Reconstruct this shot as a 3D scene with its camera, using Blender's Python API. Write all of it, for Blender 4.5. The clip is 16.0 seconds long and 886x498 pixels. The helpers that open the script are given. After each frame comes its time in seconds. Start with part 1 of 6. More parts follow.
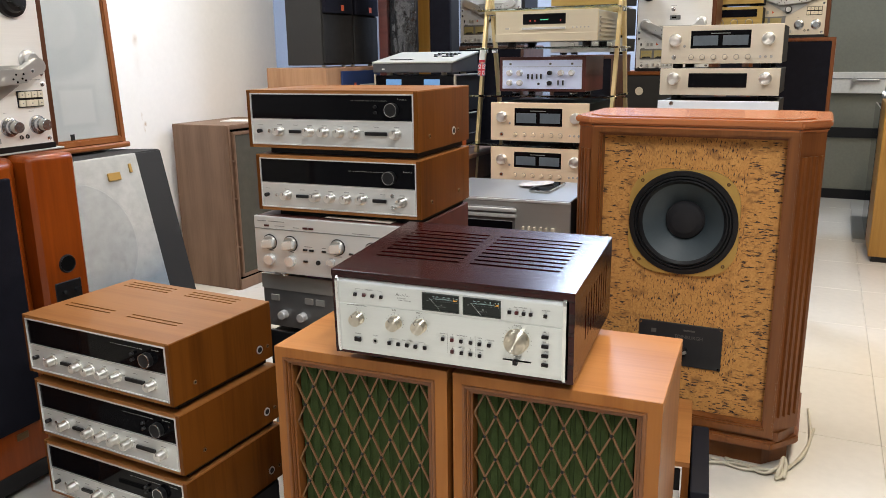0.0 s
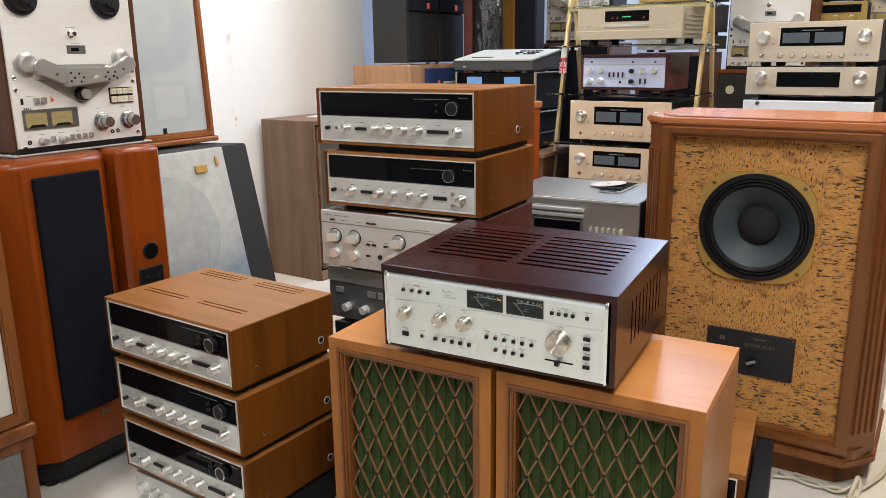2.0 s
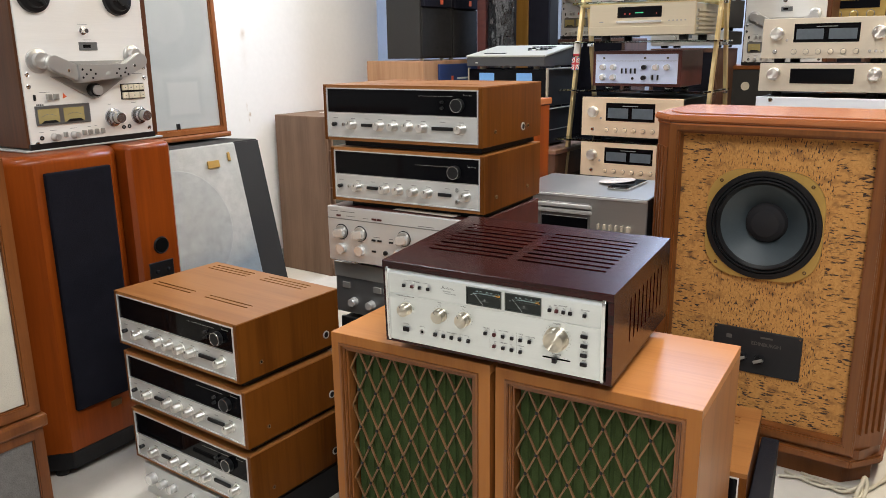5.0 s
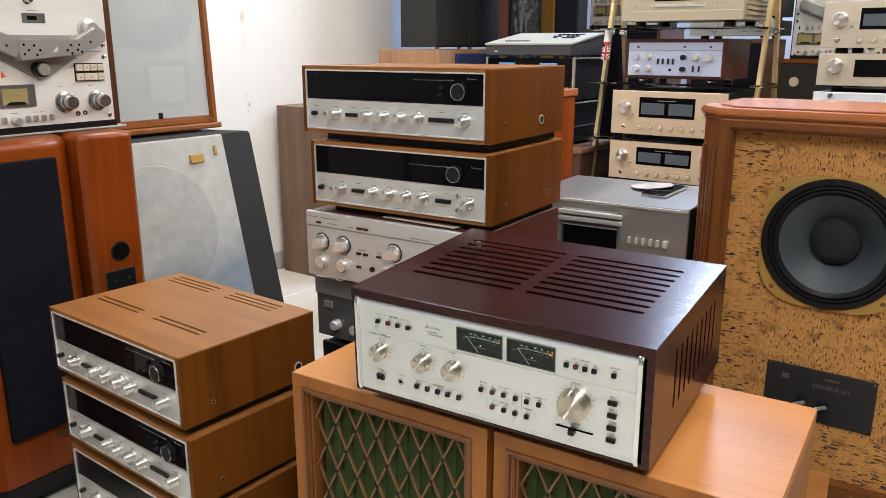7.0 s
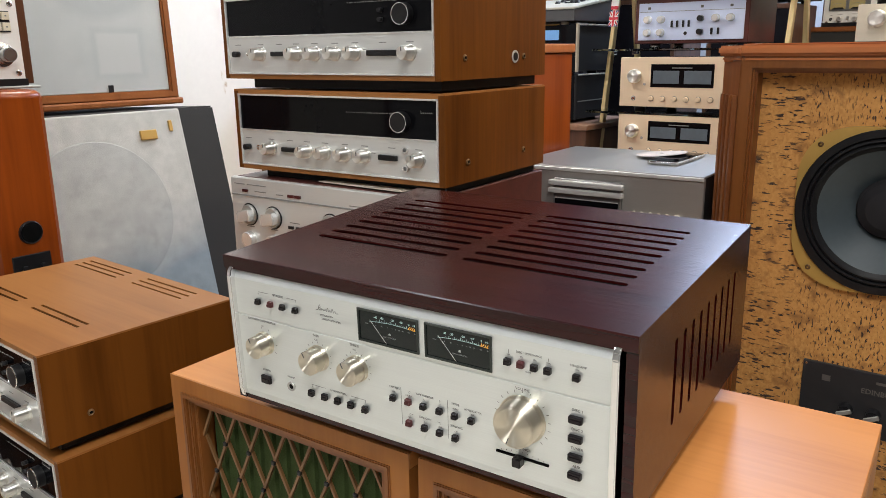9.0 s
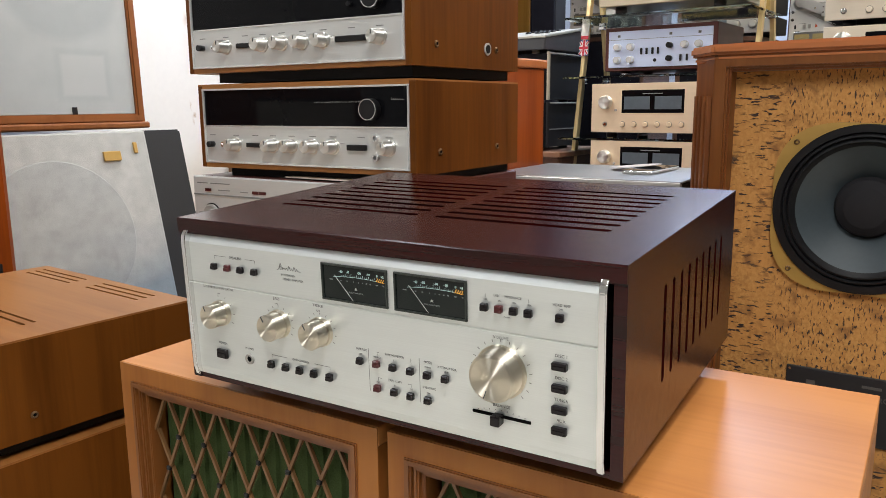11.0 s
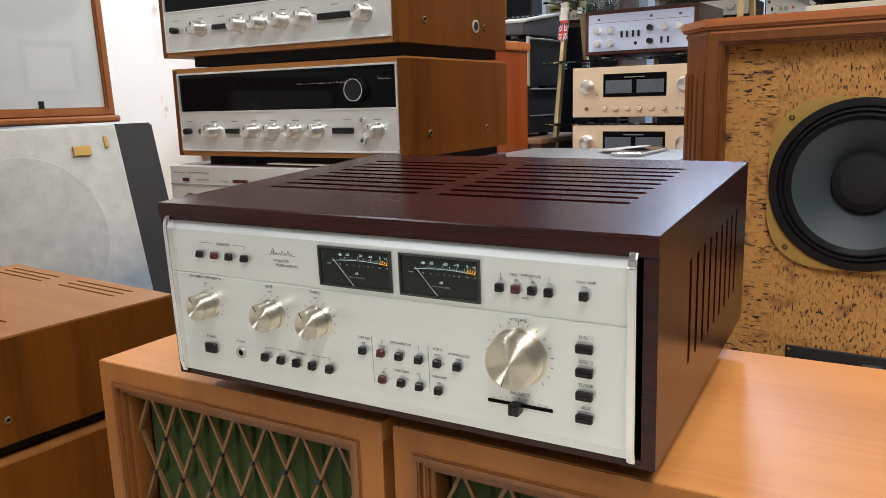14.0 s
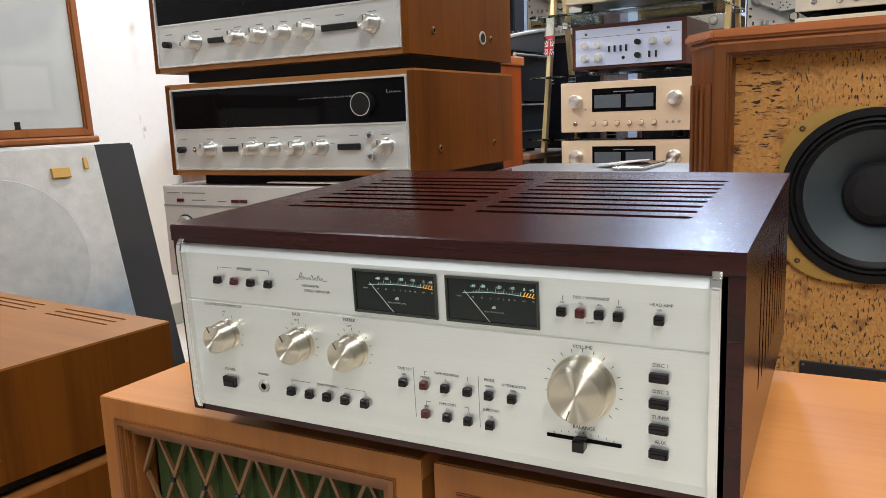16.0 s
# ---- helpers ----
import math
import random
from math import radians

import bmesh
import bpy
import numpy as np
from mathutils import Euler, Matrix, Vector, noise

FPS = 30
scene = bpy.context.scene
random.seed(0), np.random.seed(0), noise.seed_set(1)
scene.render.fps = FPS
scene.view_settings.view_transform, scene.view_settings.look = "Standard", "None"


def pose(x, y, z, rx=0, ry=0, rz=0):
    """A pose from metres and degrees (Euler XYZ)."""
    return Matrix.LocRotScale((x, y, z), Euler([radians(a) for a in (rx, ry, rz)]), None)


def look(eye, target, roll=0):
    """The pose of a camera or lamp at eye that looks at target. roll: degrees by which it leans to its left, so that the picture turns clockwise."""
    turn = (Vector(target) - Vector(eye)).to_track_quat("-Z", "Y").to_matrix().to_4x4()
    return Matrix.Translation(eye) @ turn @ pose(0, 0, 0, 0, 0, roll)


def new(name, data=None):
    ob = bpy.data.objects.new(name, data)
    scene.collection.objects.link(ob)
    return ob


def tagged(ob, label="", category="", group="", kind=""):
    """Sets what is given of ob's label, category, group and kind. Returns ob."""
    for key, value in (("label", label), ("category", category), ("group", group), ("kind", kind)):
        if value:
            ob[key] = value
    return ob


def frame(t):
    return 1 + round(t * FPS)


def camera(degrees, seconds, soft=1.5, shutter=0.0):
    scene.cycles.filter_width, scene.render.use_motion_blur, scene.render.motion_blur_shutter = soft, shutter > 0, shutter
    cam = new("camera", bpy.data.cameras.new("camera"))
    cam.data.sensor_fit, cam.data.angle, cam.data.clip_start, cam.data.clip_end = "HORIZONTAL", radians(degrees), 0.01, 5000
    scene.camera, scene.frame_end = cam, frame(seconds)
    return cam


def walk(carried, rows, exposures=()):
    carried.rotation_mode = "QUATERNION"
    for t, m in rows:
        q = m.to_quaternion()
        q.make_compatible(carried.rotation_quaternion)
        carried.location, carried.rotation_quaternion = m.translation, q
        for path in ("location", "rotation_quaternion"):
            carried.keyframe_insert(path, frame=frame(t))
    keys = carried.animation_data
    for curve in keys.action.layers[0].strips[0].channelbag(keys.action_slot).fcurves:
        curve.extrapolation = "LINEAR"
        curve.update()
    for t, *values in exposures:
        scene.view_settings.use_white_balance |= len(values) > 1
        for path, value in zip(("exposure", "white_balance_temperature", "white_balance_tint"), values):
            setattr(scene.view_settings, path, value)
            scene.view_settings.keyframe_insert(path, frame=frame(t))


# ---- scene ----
cam = camera(59.3, 16.0, soft=0.7)
PATH = [
    (0, (0.091, 0.02, 1.198), (-0.758, 1.766, 0.717), -0.7),
    (0.5, (0.119, 0.036, 1.2), (-0.772, 1.76, 0.718), -0.2),
    (1, (0.149, 0.052, 1.199), (-0.802, 1.741, 0.706), -0.3),
    (1.5, (0.162, 0.052, 1.201), (-0.845, 1.707, 0.704), -0.3),
    (2, (0.175, 0.049, 1.204), (-0.881, 1.676, 0.717), -0.7),
    (2.5, (0.178, 0.048, 1.208), (-0.894, 1.666, 0.723), -1.3),
    (3, (0.187, 0.063, 1.2), (-0.875, 1.685, 0.71), -1.8),
    (3.5, (0.194, 0.07, 1.2), (-0.855, 1.696, 0.693), -0.8),
    (4, (0.196, 0.073, 1.207), (-0.863, 1.69, 0.696), -0.3),
    (4.5, (0.203, 0.065, 1.207), (-0.878, 1.671, 0.705), -0.6),
    (5, (0.209, 0.062, 1.208), (-0.885, 1.661, 0.71), -0.7),
    (5.2, (0.208, 0.06, 1.212), (-0.884, 1.66, 0.713), -0.7),
    (7.3, (0.031, 0.443, 1.147), (-1.122, 1.996, 0.637), 0.3),
    (7.5, (0.021, 0.472, 1.136), (-1.134, 2.022, 0.623), 0.5),
    (8, (0.002, 0.596, 1.09), (-1.166, 2.147, 0.607), 0.5),
    (8.5, (-0.017, 0.679, 1.047), (-1.196, 2.223, 0.575), -0.0),
    (9, (-0.033, 0.724, 1.018), (-1.224, 2.253, 0.523), -0.7),
    (9.2, (-0.038, 0.738, 1.003), (-1.228, 2.266, 0.505), -0.8),
    (11.3, (-0.059, 0.749, 0.903), (-1.201, 2.353, 0.549), -0.6),
    (11.5, (-0.066, 0.748, 0.898), (-1.201, 2.356, 0.543), -0.7),
    (12, (-0.08, 0.744, 0.895), (-1.201, 2.362, 0.541), -0.7),
    (12.5, (-0.093, 0.75, 0.894), (-1.206, 2.372, 0.536), -0.6),
    (13, (-0.099, 0.752, 0.898), (-1.208, 2.378, 0.541), -0.8),
    (13.5, (-0.099, 0.761, 0.896), (-1.205, 2.387, 0.532), -1.2),
    (14, (-0.101, 0.772, 0.891), (-1.199, 2.399, 0.511), -1.6),
    (14.5, (-0.102, 0.784, 0.888), (-1.185, 2.42, 0.499), -1.8),
    (15, (-0.133, 0.798, 0.883), (-1.191, 2.454, 0.512), -1.4),
    (15.5, (-0.182, 0.79, 0.884), (-1.224, 2.462, 0.538), -1.5),
    (16, (-0.176, 0.784, 0.886), (-1.222, 2.454, 0.549), -2.2),
]
walk(cam, [(t, look(eye, target, roll)) for t, eye, target, roll in PATH])

# ---- light ----
world = bpy.data.worlds.new("world")
scene.world = world
world.use_nodes = True
world.node_tree.nodes["Background"].inputs[0].default_value = (0.75, 0.85, 1.0, 1)
world.node_tree.nodes["Background"].inputs[1].default_value = 0.018
scene.view_settings.exposure = -0.04


def unseen_light(x, y, w, d, watts, colour):
    """An area light at ceiling height, above the view, standing in for unseen shop lighting."""
    lamp = bpy.data.lights.new("unseen_lamp", "AREA")
    lamp.shape, lamp.size, lamp.size_y, lamp.energy, lamp.color = "RECTANGLE", w, d, watts, colour
    ob = new("unseen_lamp", lamp)
    ob.matrix_world = pose(x, y, 2.72)
    return ob


COOL, WARM, BLUISH = (0.87, 0.93, 1.0), (1.0, 0.82, 0.58), (0.60, 0.74, 1.0)
NEUTRAL = (0.99, 0.975, 0.95)
# The last two are added to brighten rack fronts, lattice top and face plate.
LAMPS = [(-1.7, 0.2, COOL, 17), (-2.2, 2.5, NEUTRAL, 46), (0.42, 0.35, NEUTRAL, 54), (-1.25, 4.98, BLUISH, 112), (0.58, 3.4, WARM, 52), (0.6, 5.9, COOL, 30), (-0.40, 2.25, NEUTRAL, 22), (0.75, -0.95, COOL, 28)]
for lx, ly, lc, lw in LAMPS:
    unseen_light(lx, ly, 0.16, 1.15, lw, lc)

# ---- tools ----
def part(name, bm, material, parent, label="", m=None):
    """One mesh object under a thing or a part."""
    me = bpy.data.meshes.new(name)
    bm.to_mesh(me)
    bm.free()
    me.materials.append(material)
    ob = new(name, me)
    ob.parent = parent
    if m is not None:
        ob.matrix_basis = m
    if label:
        ob["label"] = label
    return ob


def again(ob, m, parent=None):
    """The same mesh once more, under the same parent."""
    o = new(ob.name.split(".")[0], ob.data)
    o.parent = parent or ob.parent
    o.matrix_basis = m
    if "label" in ob:
        o["label"] = ob["label"]
    return o


STOREY = [  # stretches of the plan, each with the height scale and lift of what stands there
    (lambda x, y: x < -1.2 and 1.1 < y < 1.24, 1.02, -0.017),
    (lambda x, y: y < 1.0, 0.995, 0.0), (lambda x, y: x > -1.2 and y < 1.5, 0.998, 0.0), (lambda x, y: y < 1.6, 1.008, 0.0),
    (lambda x, y: x > -0.9 and y < 1.9, 0.97, 0.0), (lambda x, y: y < 1.8, 1.010, 0.0), (lambda x, y: x > -0.6 and y < 2.9, 1.017, 0.0), (lambda x, y: y < 2.9, 1.023, 0.0),
    (lambda x, y: y < 3.7, 1.041, 0.0), (lambda x, y: y < 4.5, 1.058, 0.0), (lambda x, y: y < 6.0, 1.062, 0.0), (lambda x, y: True, 1.13, 0.0),
]


def laid(m):
    """A pose of the shop's plan as it lies in the room: turned by half a degree and a fiftieth larger."""
    x, y, z = m.translation
    k, lift = next((k, lift) for inside, k, lift in STOREY if inside(x, y))
    turn = Matrix.Rotation(math.radians(-0.48), 4, "Z") @ m.to_quaternion().to_matrix().to_4x4()
    return Matrix.Translation((1.02 * x + 0.0089 * y - 0.0017, 1.0176 * y - 0.0081 * x - 0.0219, k * z + lift)) @ turn @ Matrix.Diagonal((1.02, 1.02, k, 1))


def thing(name, label, category, m, group="", kind="", plan=True):
    ob = new(name)
    ob.empty_display_size = 0.05
    ob.matrix_basis = laid(m) if plan else m
    return tagged(ob, label, category, group, kind)


def box(bm, x0, x1, y0, y1, z0, z1, b=0.0, seg=2):
    r = bmesh.ops.create_cube(bm, size=1, matrix=Matrix.LocRotScale(((x0 + x1) / 2, (y0 + y1) / 2, (z0 + z1) / 2), None, (abs(x1 - x0), abs(y1 - y0), abs(z1 - z0))))
    if b:
        edges = list({e for v in r["verts"] for e in v.link_edges})
        bmesh.ops.bevel(bm, geom=edges, offset=b, segments=seg, affect="EDGES", profile=0.5)
    return bm


def bx(*a, **k):
    return box(bmesh.new(), *a, **k)


AX = {"x": Euler((0, math.pi / 2, 0)), "y": Euler((math.pi / 2, 0, 0)), "z": Euler((0, 0, 0))}


def cyl(bm, c, r, h, axis="y", seg=24, r2=None):
    """A cylinder or cone centred at c; on axis y r is the front end's radius."""
    lo, hi = (r, r if r2 is None else r2)
    r = bmesh.ops.create_cone(bm, cap_ends=True, segments=seg, radius1=lo, radius2=hi, depth=h, matrix=Matrix.LocRotScale(c, AX[axis], None))
    for f in {f for v in r["verts"] for f in v.link_faces}:
        f.smooth = len(f.verts) == 4
    return bm


def cy(*a, **k):
    return cyl(bmesh.new(), *a, **k)


def lathe(profile, seg=40, c=(0, 0, 0)):
    """A body turned about the y axis: (radius, y) pairs, from the front round."""
    bm = bmesh.new()
    rings = []
    for r, y in profile:
        rings.append([bm.verts.new((c[0] + r * math.cos(2 * math.pi * i / seg), c[1] + y, c[2] + r * math.sin(2 * math.pi * i / seg))) for i in range(seg)] if r > 1e-6 else [bm.verts.new((c[0], c[1] + y, c[2]))])
    for a, b in zip(rings, rings[1:]):
        for i in range(seg):
            j = (i + 1) % seg
            if len(a) == 1:
                f = bm.faces.new((a[0], b[j], b[i]))
            elif len(b) == 1:
                f = bm.faces.new((a[i], a[j], b[0]))
            else:
                f = bm.faces.new((a[i], a[j], b[j], b[i]))
            f.smooth = True
    for ring, a, b, d in zip(rings[1:], profile, profile[1:], profile[2:]):
        turn = abs((math.atan2(d[1] - b[1], d[0] - b[0]) - math.atan2(b[1] - a[1], b[0] - a[0]) + math.pi) % (2 * math.pi) - math.pi)
        if turn > 0.33 and len(ring) > 1:
            for i in range(seg):
                e = bm.edges.get((ring[i], ring[(i + 1) % seg]))
                if e:
                    e.smooth = False
    bmesh.ops.recalc_face_normals(bm, faces=bm.faces)
    return bm


def prism(poly, lo, hi, axis="z", b=0.0):
    """A polygon drawn out along an axis; the polygon's plane is xy, xz or yz."""
    bm = bmesh.new()
    place = {"z": lambda a, c, d: (a, c, d), "y": lambda a, c, d: (a, d, c), "x": lambda a, c, d: (d, a, c)}[axis]
    low = [bm.verts.new(place(a, c, lo)) for a, c in poly]
    high = [bm.verts.new(place(a, c, hi)) for a, c in poly]
    bm.faces.new(low[::-1]), bm.faces.new(high)
    n = len(poly)
    for i in range(n):
        bm.faces.new((low[i], low[(i + 1) % n], high[(i + 1) % n], high[i]))
    bmesh.ops.recalc_face_normals(bm, faces=bm.faces)
    if b:
        bmesh.ops.bevel(bm, geom=list(bm.edges), offset=b, segments=2, affect="EDGES")
    return bm


def sheet(u0, u1, v0, v1, holes, lo, hi, axis="z", ends=0.0):
    """A board with rectangular openings (u0, u1, v0, v1) cut through it."""
    us = sorted({u0, u1, *[h[0] for h in holes], *[h[1] for h in holes]})
    vs = sorted({v0, v1, *[h[2] for h in holes], *[h[3] for h in holes]})
    full = lambda i, j: 0 <= i < len(us) - 1 and 0 <= j < len(vs) - 1 and not any(h[0] - 1e-6 < (us[i] + us[i + 1]) / 2 < h[1] + 1e-6 and h[2] - 1e-6 < (vs[j] + vs[j + 1]) / 2 < h[3] + 1e-6 for h in holes)
    place = {"z": lambda a, c, d: (a, c, d), "y": lambda a, c, d: (a, d, c), "x": lambda a, c, d: (d, a, c)}[axis]
    bm = bmesh.new()
    made = {}

    def v(i, j, k):
        if (i, j, k) not in made:
            made[i, j, k] = bm.verts.new(place(us[i], vs[j], hi if k else lo))
        return made[i, j, k]
    for i in range(len(us) - 1):
        for j in range(len(vs) - 1):
            if not full(i, j):
                continue
            for k in (0, 1):
                bm.faces.new((v(i, j, k), v(i + 1, j, k), v(i + 1, j + 1, k), v(i, j + 1, k)))
            for di, dj, a, c in ((-1, 0, (i, j), (i, j + 1)), (1, 0, (i + 1, j), (i + 1, j + 1)), (0, -1, (i, j), (i + 1, j)), (0, 1, (i, j + 1), (i + 1, j + 1))):
                if not full(i + di, j + dj):
                    bm.faces.new((v(*a, 0), v(*c, 0), v(*c, 1), v(*a, 1)))
    bmesh.ops.recalc_face_normals(bm, faces=bm.faces)
    if ends:
        k = "xyz".index(axis)
        rim = [e for e in bm.edges if abs(e.verts[0].co[k] - e.verts[1].co[k]) > 1e-5 and len(e.link_faces) == 2 and e.calc_face_angle_signed() < -0.5]
        bmesh.ops.bevel(bm, geom=rim, offset=ends, segments=3, affect="EDGES", profile=0.5)
    return bm


def frame_bm(x0, x1, z0, z1, w, y0, y1, b=0.0):
    """A rectangular frame of width w in the xz plane, mitred."""
    bm = bmesh.new()
    outer, inner = [(x0, z0), (x1, z0), (x1, z1), (x0, z1)], [(x0 + w, z0 + w), (x1 - w, z0 + w), (x1 - w, z1 - w), (x0 + w, z1 - w)]
    rings = [[bm.verts.new((a, y, c)) for a, c in ring] for ring, y in ((outer, y1), (outer, y0), (inner, y0), (inner, y1))]
    for k in range(4):
        a, c = rings[k], rings[(k + 1) % 4]
        for i in range(4):
            bm.faces.new((a[i], a[(i + 1) % 4], c[(i + 1) % 4], c[i]))
    bmesh.ops.recalc_face_normals(bm, faces=bm.faces)
    if b:
        bmesh.ops.bevel(bm, geom=[e for e in bm.edges if abs(e.verts[0].co.y - y0) < 1e-5 and abs(e.verts[1].co.y - y0) < 1e-5 and len(e.link_faces) == 2 and e.calc_face_angle() > 0.5], offset=b, segments=2, affect="EDGES")
    return bm


def tube(points, r, seg=8):
    """A cable or rod along points, smoothed by Catmull-Rom."""
    p = [Vector(q) for q in points]
    path = []
    for i in range(len(p) - 1):
        a, b, c, d = p[max(i - 1, 0)], p[i], p[i + 1], p[min(i + 2, len(p) - 1)]
        for k in range(6):
            t = k / 6
            path.append(0.5 * ((2 * b) + (c - a) * t + (2 * a - 5 * b + 4 * c - d) * t * t + (3 * b - a - 3 * c + d) * t ** 3))
    path.append(p[-1])
    bm = bmesh.new()
    rings = []
    for i, q in enumerate(path):
        way = (path[min(i + 1, len(path) - 1)] - path[max(i - 1, 0)]).normalized()
        s = way.cross(Vector((0.31, 0.12, 0.94))).normalized()
        u = s.cross(way)
        rings.append([bm.verts.new(q + r * (s * math.cos(6.2832 * k / seg) + u * math.sin(6.2832 * k / seg))) for k in range(seg)])
    for a, b in zip(rings, rings[1:]):
        for k in range(seg):
            bm.faces.new((a[k], a[(k + 1) % seg], b[(k + 1) % seg], b[k])).smooth = True
    bm.faces.new(rings[0][::-1]), bm.faces.new(rings[-1])
    bmesh.ops.recalc_face_normals(bm, faces=bm.faces)
    return bm


def words(text, size, material, parent, x, y, z, label="", align="CENTER", bold=0.0, name="lettering"):
    """Raised lettering on a front that faces -y."""
    cu = bpy.data.curves.new(name, "FONT")
    cu.body, cu.size, cu.align_x, cu.align_y, cu.extrude, cu.offset = text, size, align, "CENTER", 0.00006, bold
    cu.resolution_u = 2
    tmp = new("tmp", cu)
    me = bpy.data.meshes.new_from_object(tmp.evaluated_get(bpy.context.evaluated_depsgraph_get()))
    bpy.data.objects.remove(tmp)
    bpy.data.curves.remove(cu)
    me.materials.clear()
    me.materials.append(material)
    ob = new(name, me)
    ob.parent, ob.matrix_basis = parent, pose(x, y, z, 90)
    if label:
        ob["label"] = label
    return ob


# ---- materials ----
def material(name, colour, rough=0.5, metal=0.0, vary=0.12, scale=6.0, bump=0.0, bump_scale=60.0, coat=0.0, stretch=(1, 1, 1), ior=1.5, spec=0.5):
    """A surface with a broad stain, fine grain and relief."""
    m = bpy.data.materials.new(name)
    m.use_nodes = True
    nt = m.node_tree
    n, l = nt.nodes, nt.links
    p = n["Principled BSDF"]
    p.inputs["Metallic"].default_value, p.inputs["Coat Weight"].default_value, p.inputs["IOR"].default_value = metal, coat, ior
    p.inputs["Specular IOR Level"].default_value = spec
    p.inputs["Coat Roughness"].default_value = 0.12
    tc, mp = n.new("ShaderNodeTexCoord"), n.new("ShaderNodeMapping")
    mp.inputs["Scale"].default_value = stretch
    l.new(tc.outputs["Object"], mp.inputs[0])
    broad, fine, mix = n.new("ShaderNodeTexNoise"), n.new("ShaderNodeTexNoise"), n.new("ShaderNodeMath")
    broad.inputs["Scale"].default_value, broad.inputs["Detail"].default_value = scale, 3
    fine.inputs["Scale"].default_value, fine.inputs["Detail"].default_value = bump_scale, 4
    l.new(mp.outputs[0], broad.inputs[0]), l.new(mp.outputs[0], fine.inputs[0])
    mix.operation = "ADD"
    l.new(broad.outputs[0], mix.inputs[0]), l.new(fine.outputs[0], mix.inputs[1])
    ramp = n.new("ShaderNodeValToRGB")
    ramp.color_ramp.elements[0].position, ramp.color_ramp.elements[1].position = 0.3, 0.75
    half = n.new("ShaderNodeMath")
    half.operation, half.inputs[1].default_value = "MULTIPLY", 0.5
    l.new(mix.outputs[0], half.inputs[0]), l.new(half.outputs[0], ramp.inputs[0])
    ramp.color_ramp.elements[0].color = (*[c * (1 - vary) for c in colour], 1)
    ramp.color_ramp.elements[1].color = (*[min(1, c * (1 + vary)) for c in colour], 1)
    l.new(ramp.outputs[0], p.inputs["Base Color"])
    rr = n.new("ShaderNodeMapRange")
    rr.inputs["To Min"].default_value, rr.inputs["To Max"].default_value = max(0.02, rough * 0.85), min(1, rough * 1.15)
    l.new(half.outputs[0], rr.inputs[0]), l.new(rr.outputs[0], p.inputs["Roughness"])
    if bump:
        bp = n.new("ShaderNodeBump")
        bp.inputs["Strength"].default_value, bp.inputs["Distance"].default_value = bump, 0.002
        l.new(fine.outputs[0], bp.inputs["Height"]), l.new(bp.outputs[0], p.inputs["Normal"])
    return m


def wood(name, dark, light, grain="x", rough=0.42, coat=0.0, fineness=1.0, contrast=1.0, bump=0.08, spec=0.5):
    """Veneer: long streaks along the grain, pores, and a slow change of tone."""
    m = bpy.data.materials.new(name)
    m.use_nodes = True
    n, l = m.node_tree.nodes, m.node_tree.links
    p = n["Principled BSDF"]
    p.inputs["Roughness"].default_value, p.inputs["Coat Weight"].default_value, p.inputs["Coat Roughness"].default_value = rough, coat, 0.15
    p.inputs["Specular IOR Level"].default_value = spec
    tc, rnd, off = n.new("ShaderNodeTexCoord"), n.new("ShaderNodeObjectInfo"), n.new("ShaderNodeVectorMath")
    sc = n.new("ShaderNodeVectorMath")
    sc.operation, sc.inputs[1].default_value = "SCALE", (0, 0, 0)
    off.operation = "ADD"
    cb = n.new("ShaderNodeCombineXYZ")
    for i in range(3):
        l.new(rnd.outputs["Random"], cb.inputs[i])
    l.new(cb.outputs[0], sc.inputs[0])
    sc.inputs["Scale"].default_value = 7.0
    l.new(tc.outputs["Object"], off.inputs[0]), l.new(sc.outputs[0], off.inputs[1])
    mp = n.new("ShaderNodeMapping")
    mp.inputs["Scale"].default_value = [(1.2 if a == grain else 22.0) * fineness for a in "xyz"]
    l.new(off.outputs[0], mp.inputs[0])
    streak, pore, slow = n.new("ShaderNodeTexNoise"), n.new("ShaderNodeTexNoise"), n.new("ShaderNodeTexNoise")
    streak.inputs["Scale"].default_value, streak.inputs["Detail"].default_value, streak.inputs["Distortion"].default_value = 1.0, 5, 0.6
    pore.inputs["Scale"].default_value, pore.inputs["Detail"].default_value = 9.0, 2
    slow.inputs["Scale"].default_value = 3.0
    l.new(mp.outputs[0], streak.inputs[0]), l.new(mp.outputs[0], pore.inputs[0]), l.new(off.outputs[0], slow.inputs[0])
    a1, a2 = n.new("ShaderNodeMath"), n.new("ShaderNodeMath")
    a1.operation = a2.operation = "MULTIPLY_ADD"
    a1.inputs[1].default_value, a2.inputs[1].default_value = 0.35, 0.45
    l.new(pore.outputs[0], a1.inputs[0]), l.new(streak.outputs[0], a1.inputs[2])
    l.new(slow.outputs[0], a2.inputs[0]), l.new(a1.outputs[0], a2.inputs[2])
    ramp = n.new("ShaderNodeValToRGB")
    w = 0.28 / contrast
    ramp.color_ramp.elements[0].position, ramp.color_ramp.elements[1].position = max(0.02, 0.9 - w), min(1.0, 0.9 + w)
    ramp.color_ramp.elements[0].color, ramp.color_ramp.elements[1].color = (*dark, 1), (*light, 1)
    l.new(a2.outputs[0], ramp.inputs[0]), l.new(ramp.outputs[0], p.inputs["Base Color"])
    if bump:
        bp = n.new("ShaderNodeBump")
        bp.inputs["Strength"].default_value, bp.inputs["Distance"].default_value = bump, 0.001
        l.new(a1.outputs[0], bp.inputs["Height"]), l.new(bp.outputs[0], p.inputs["Normal"])
    return m


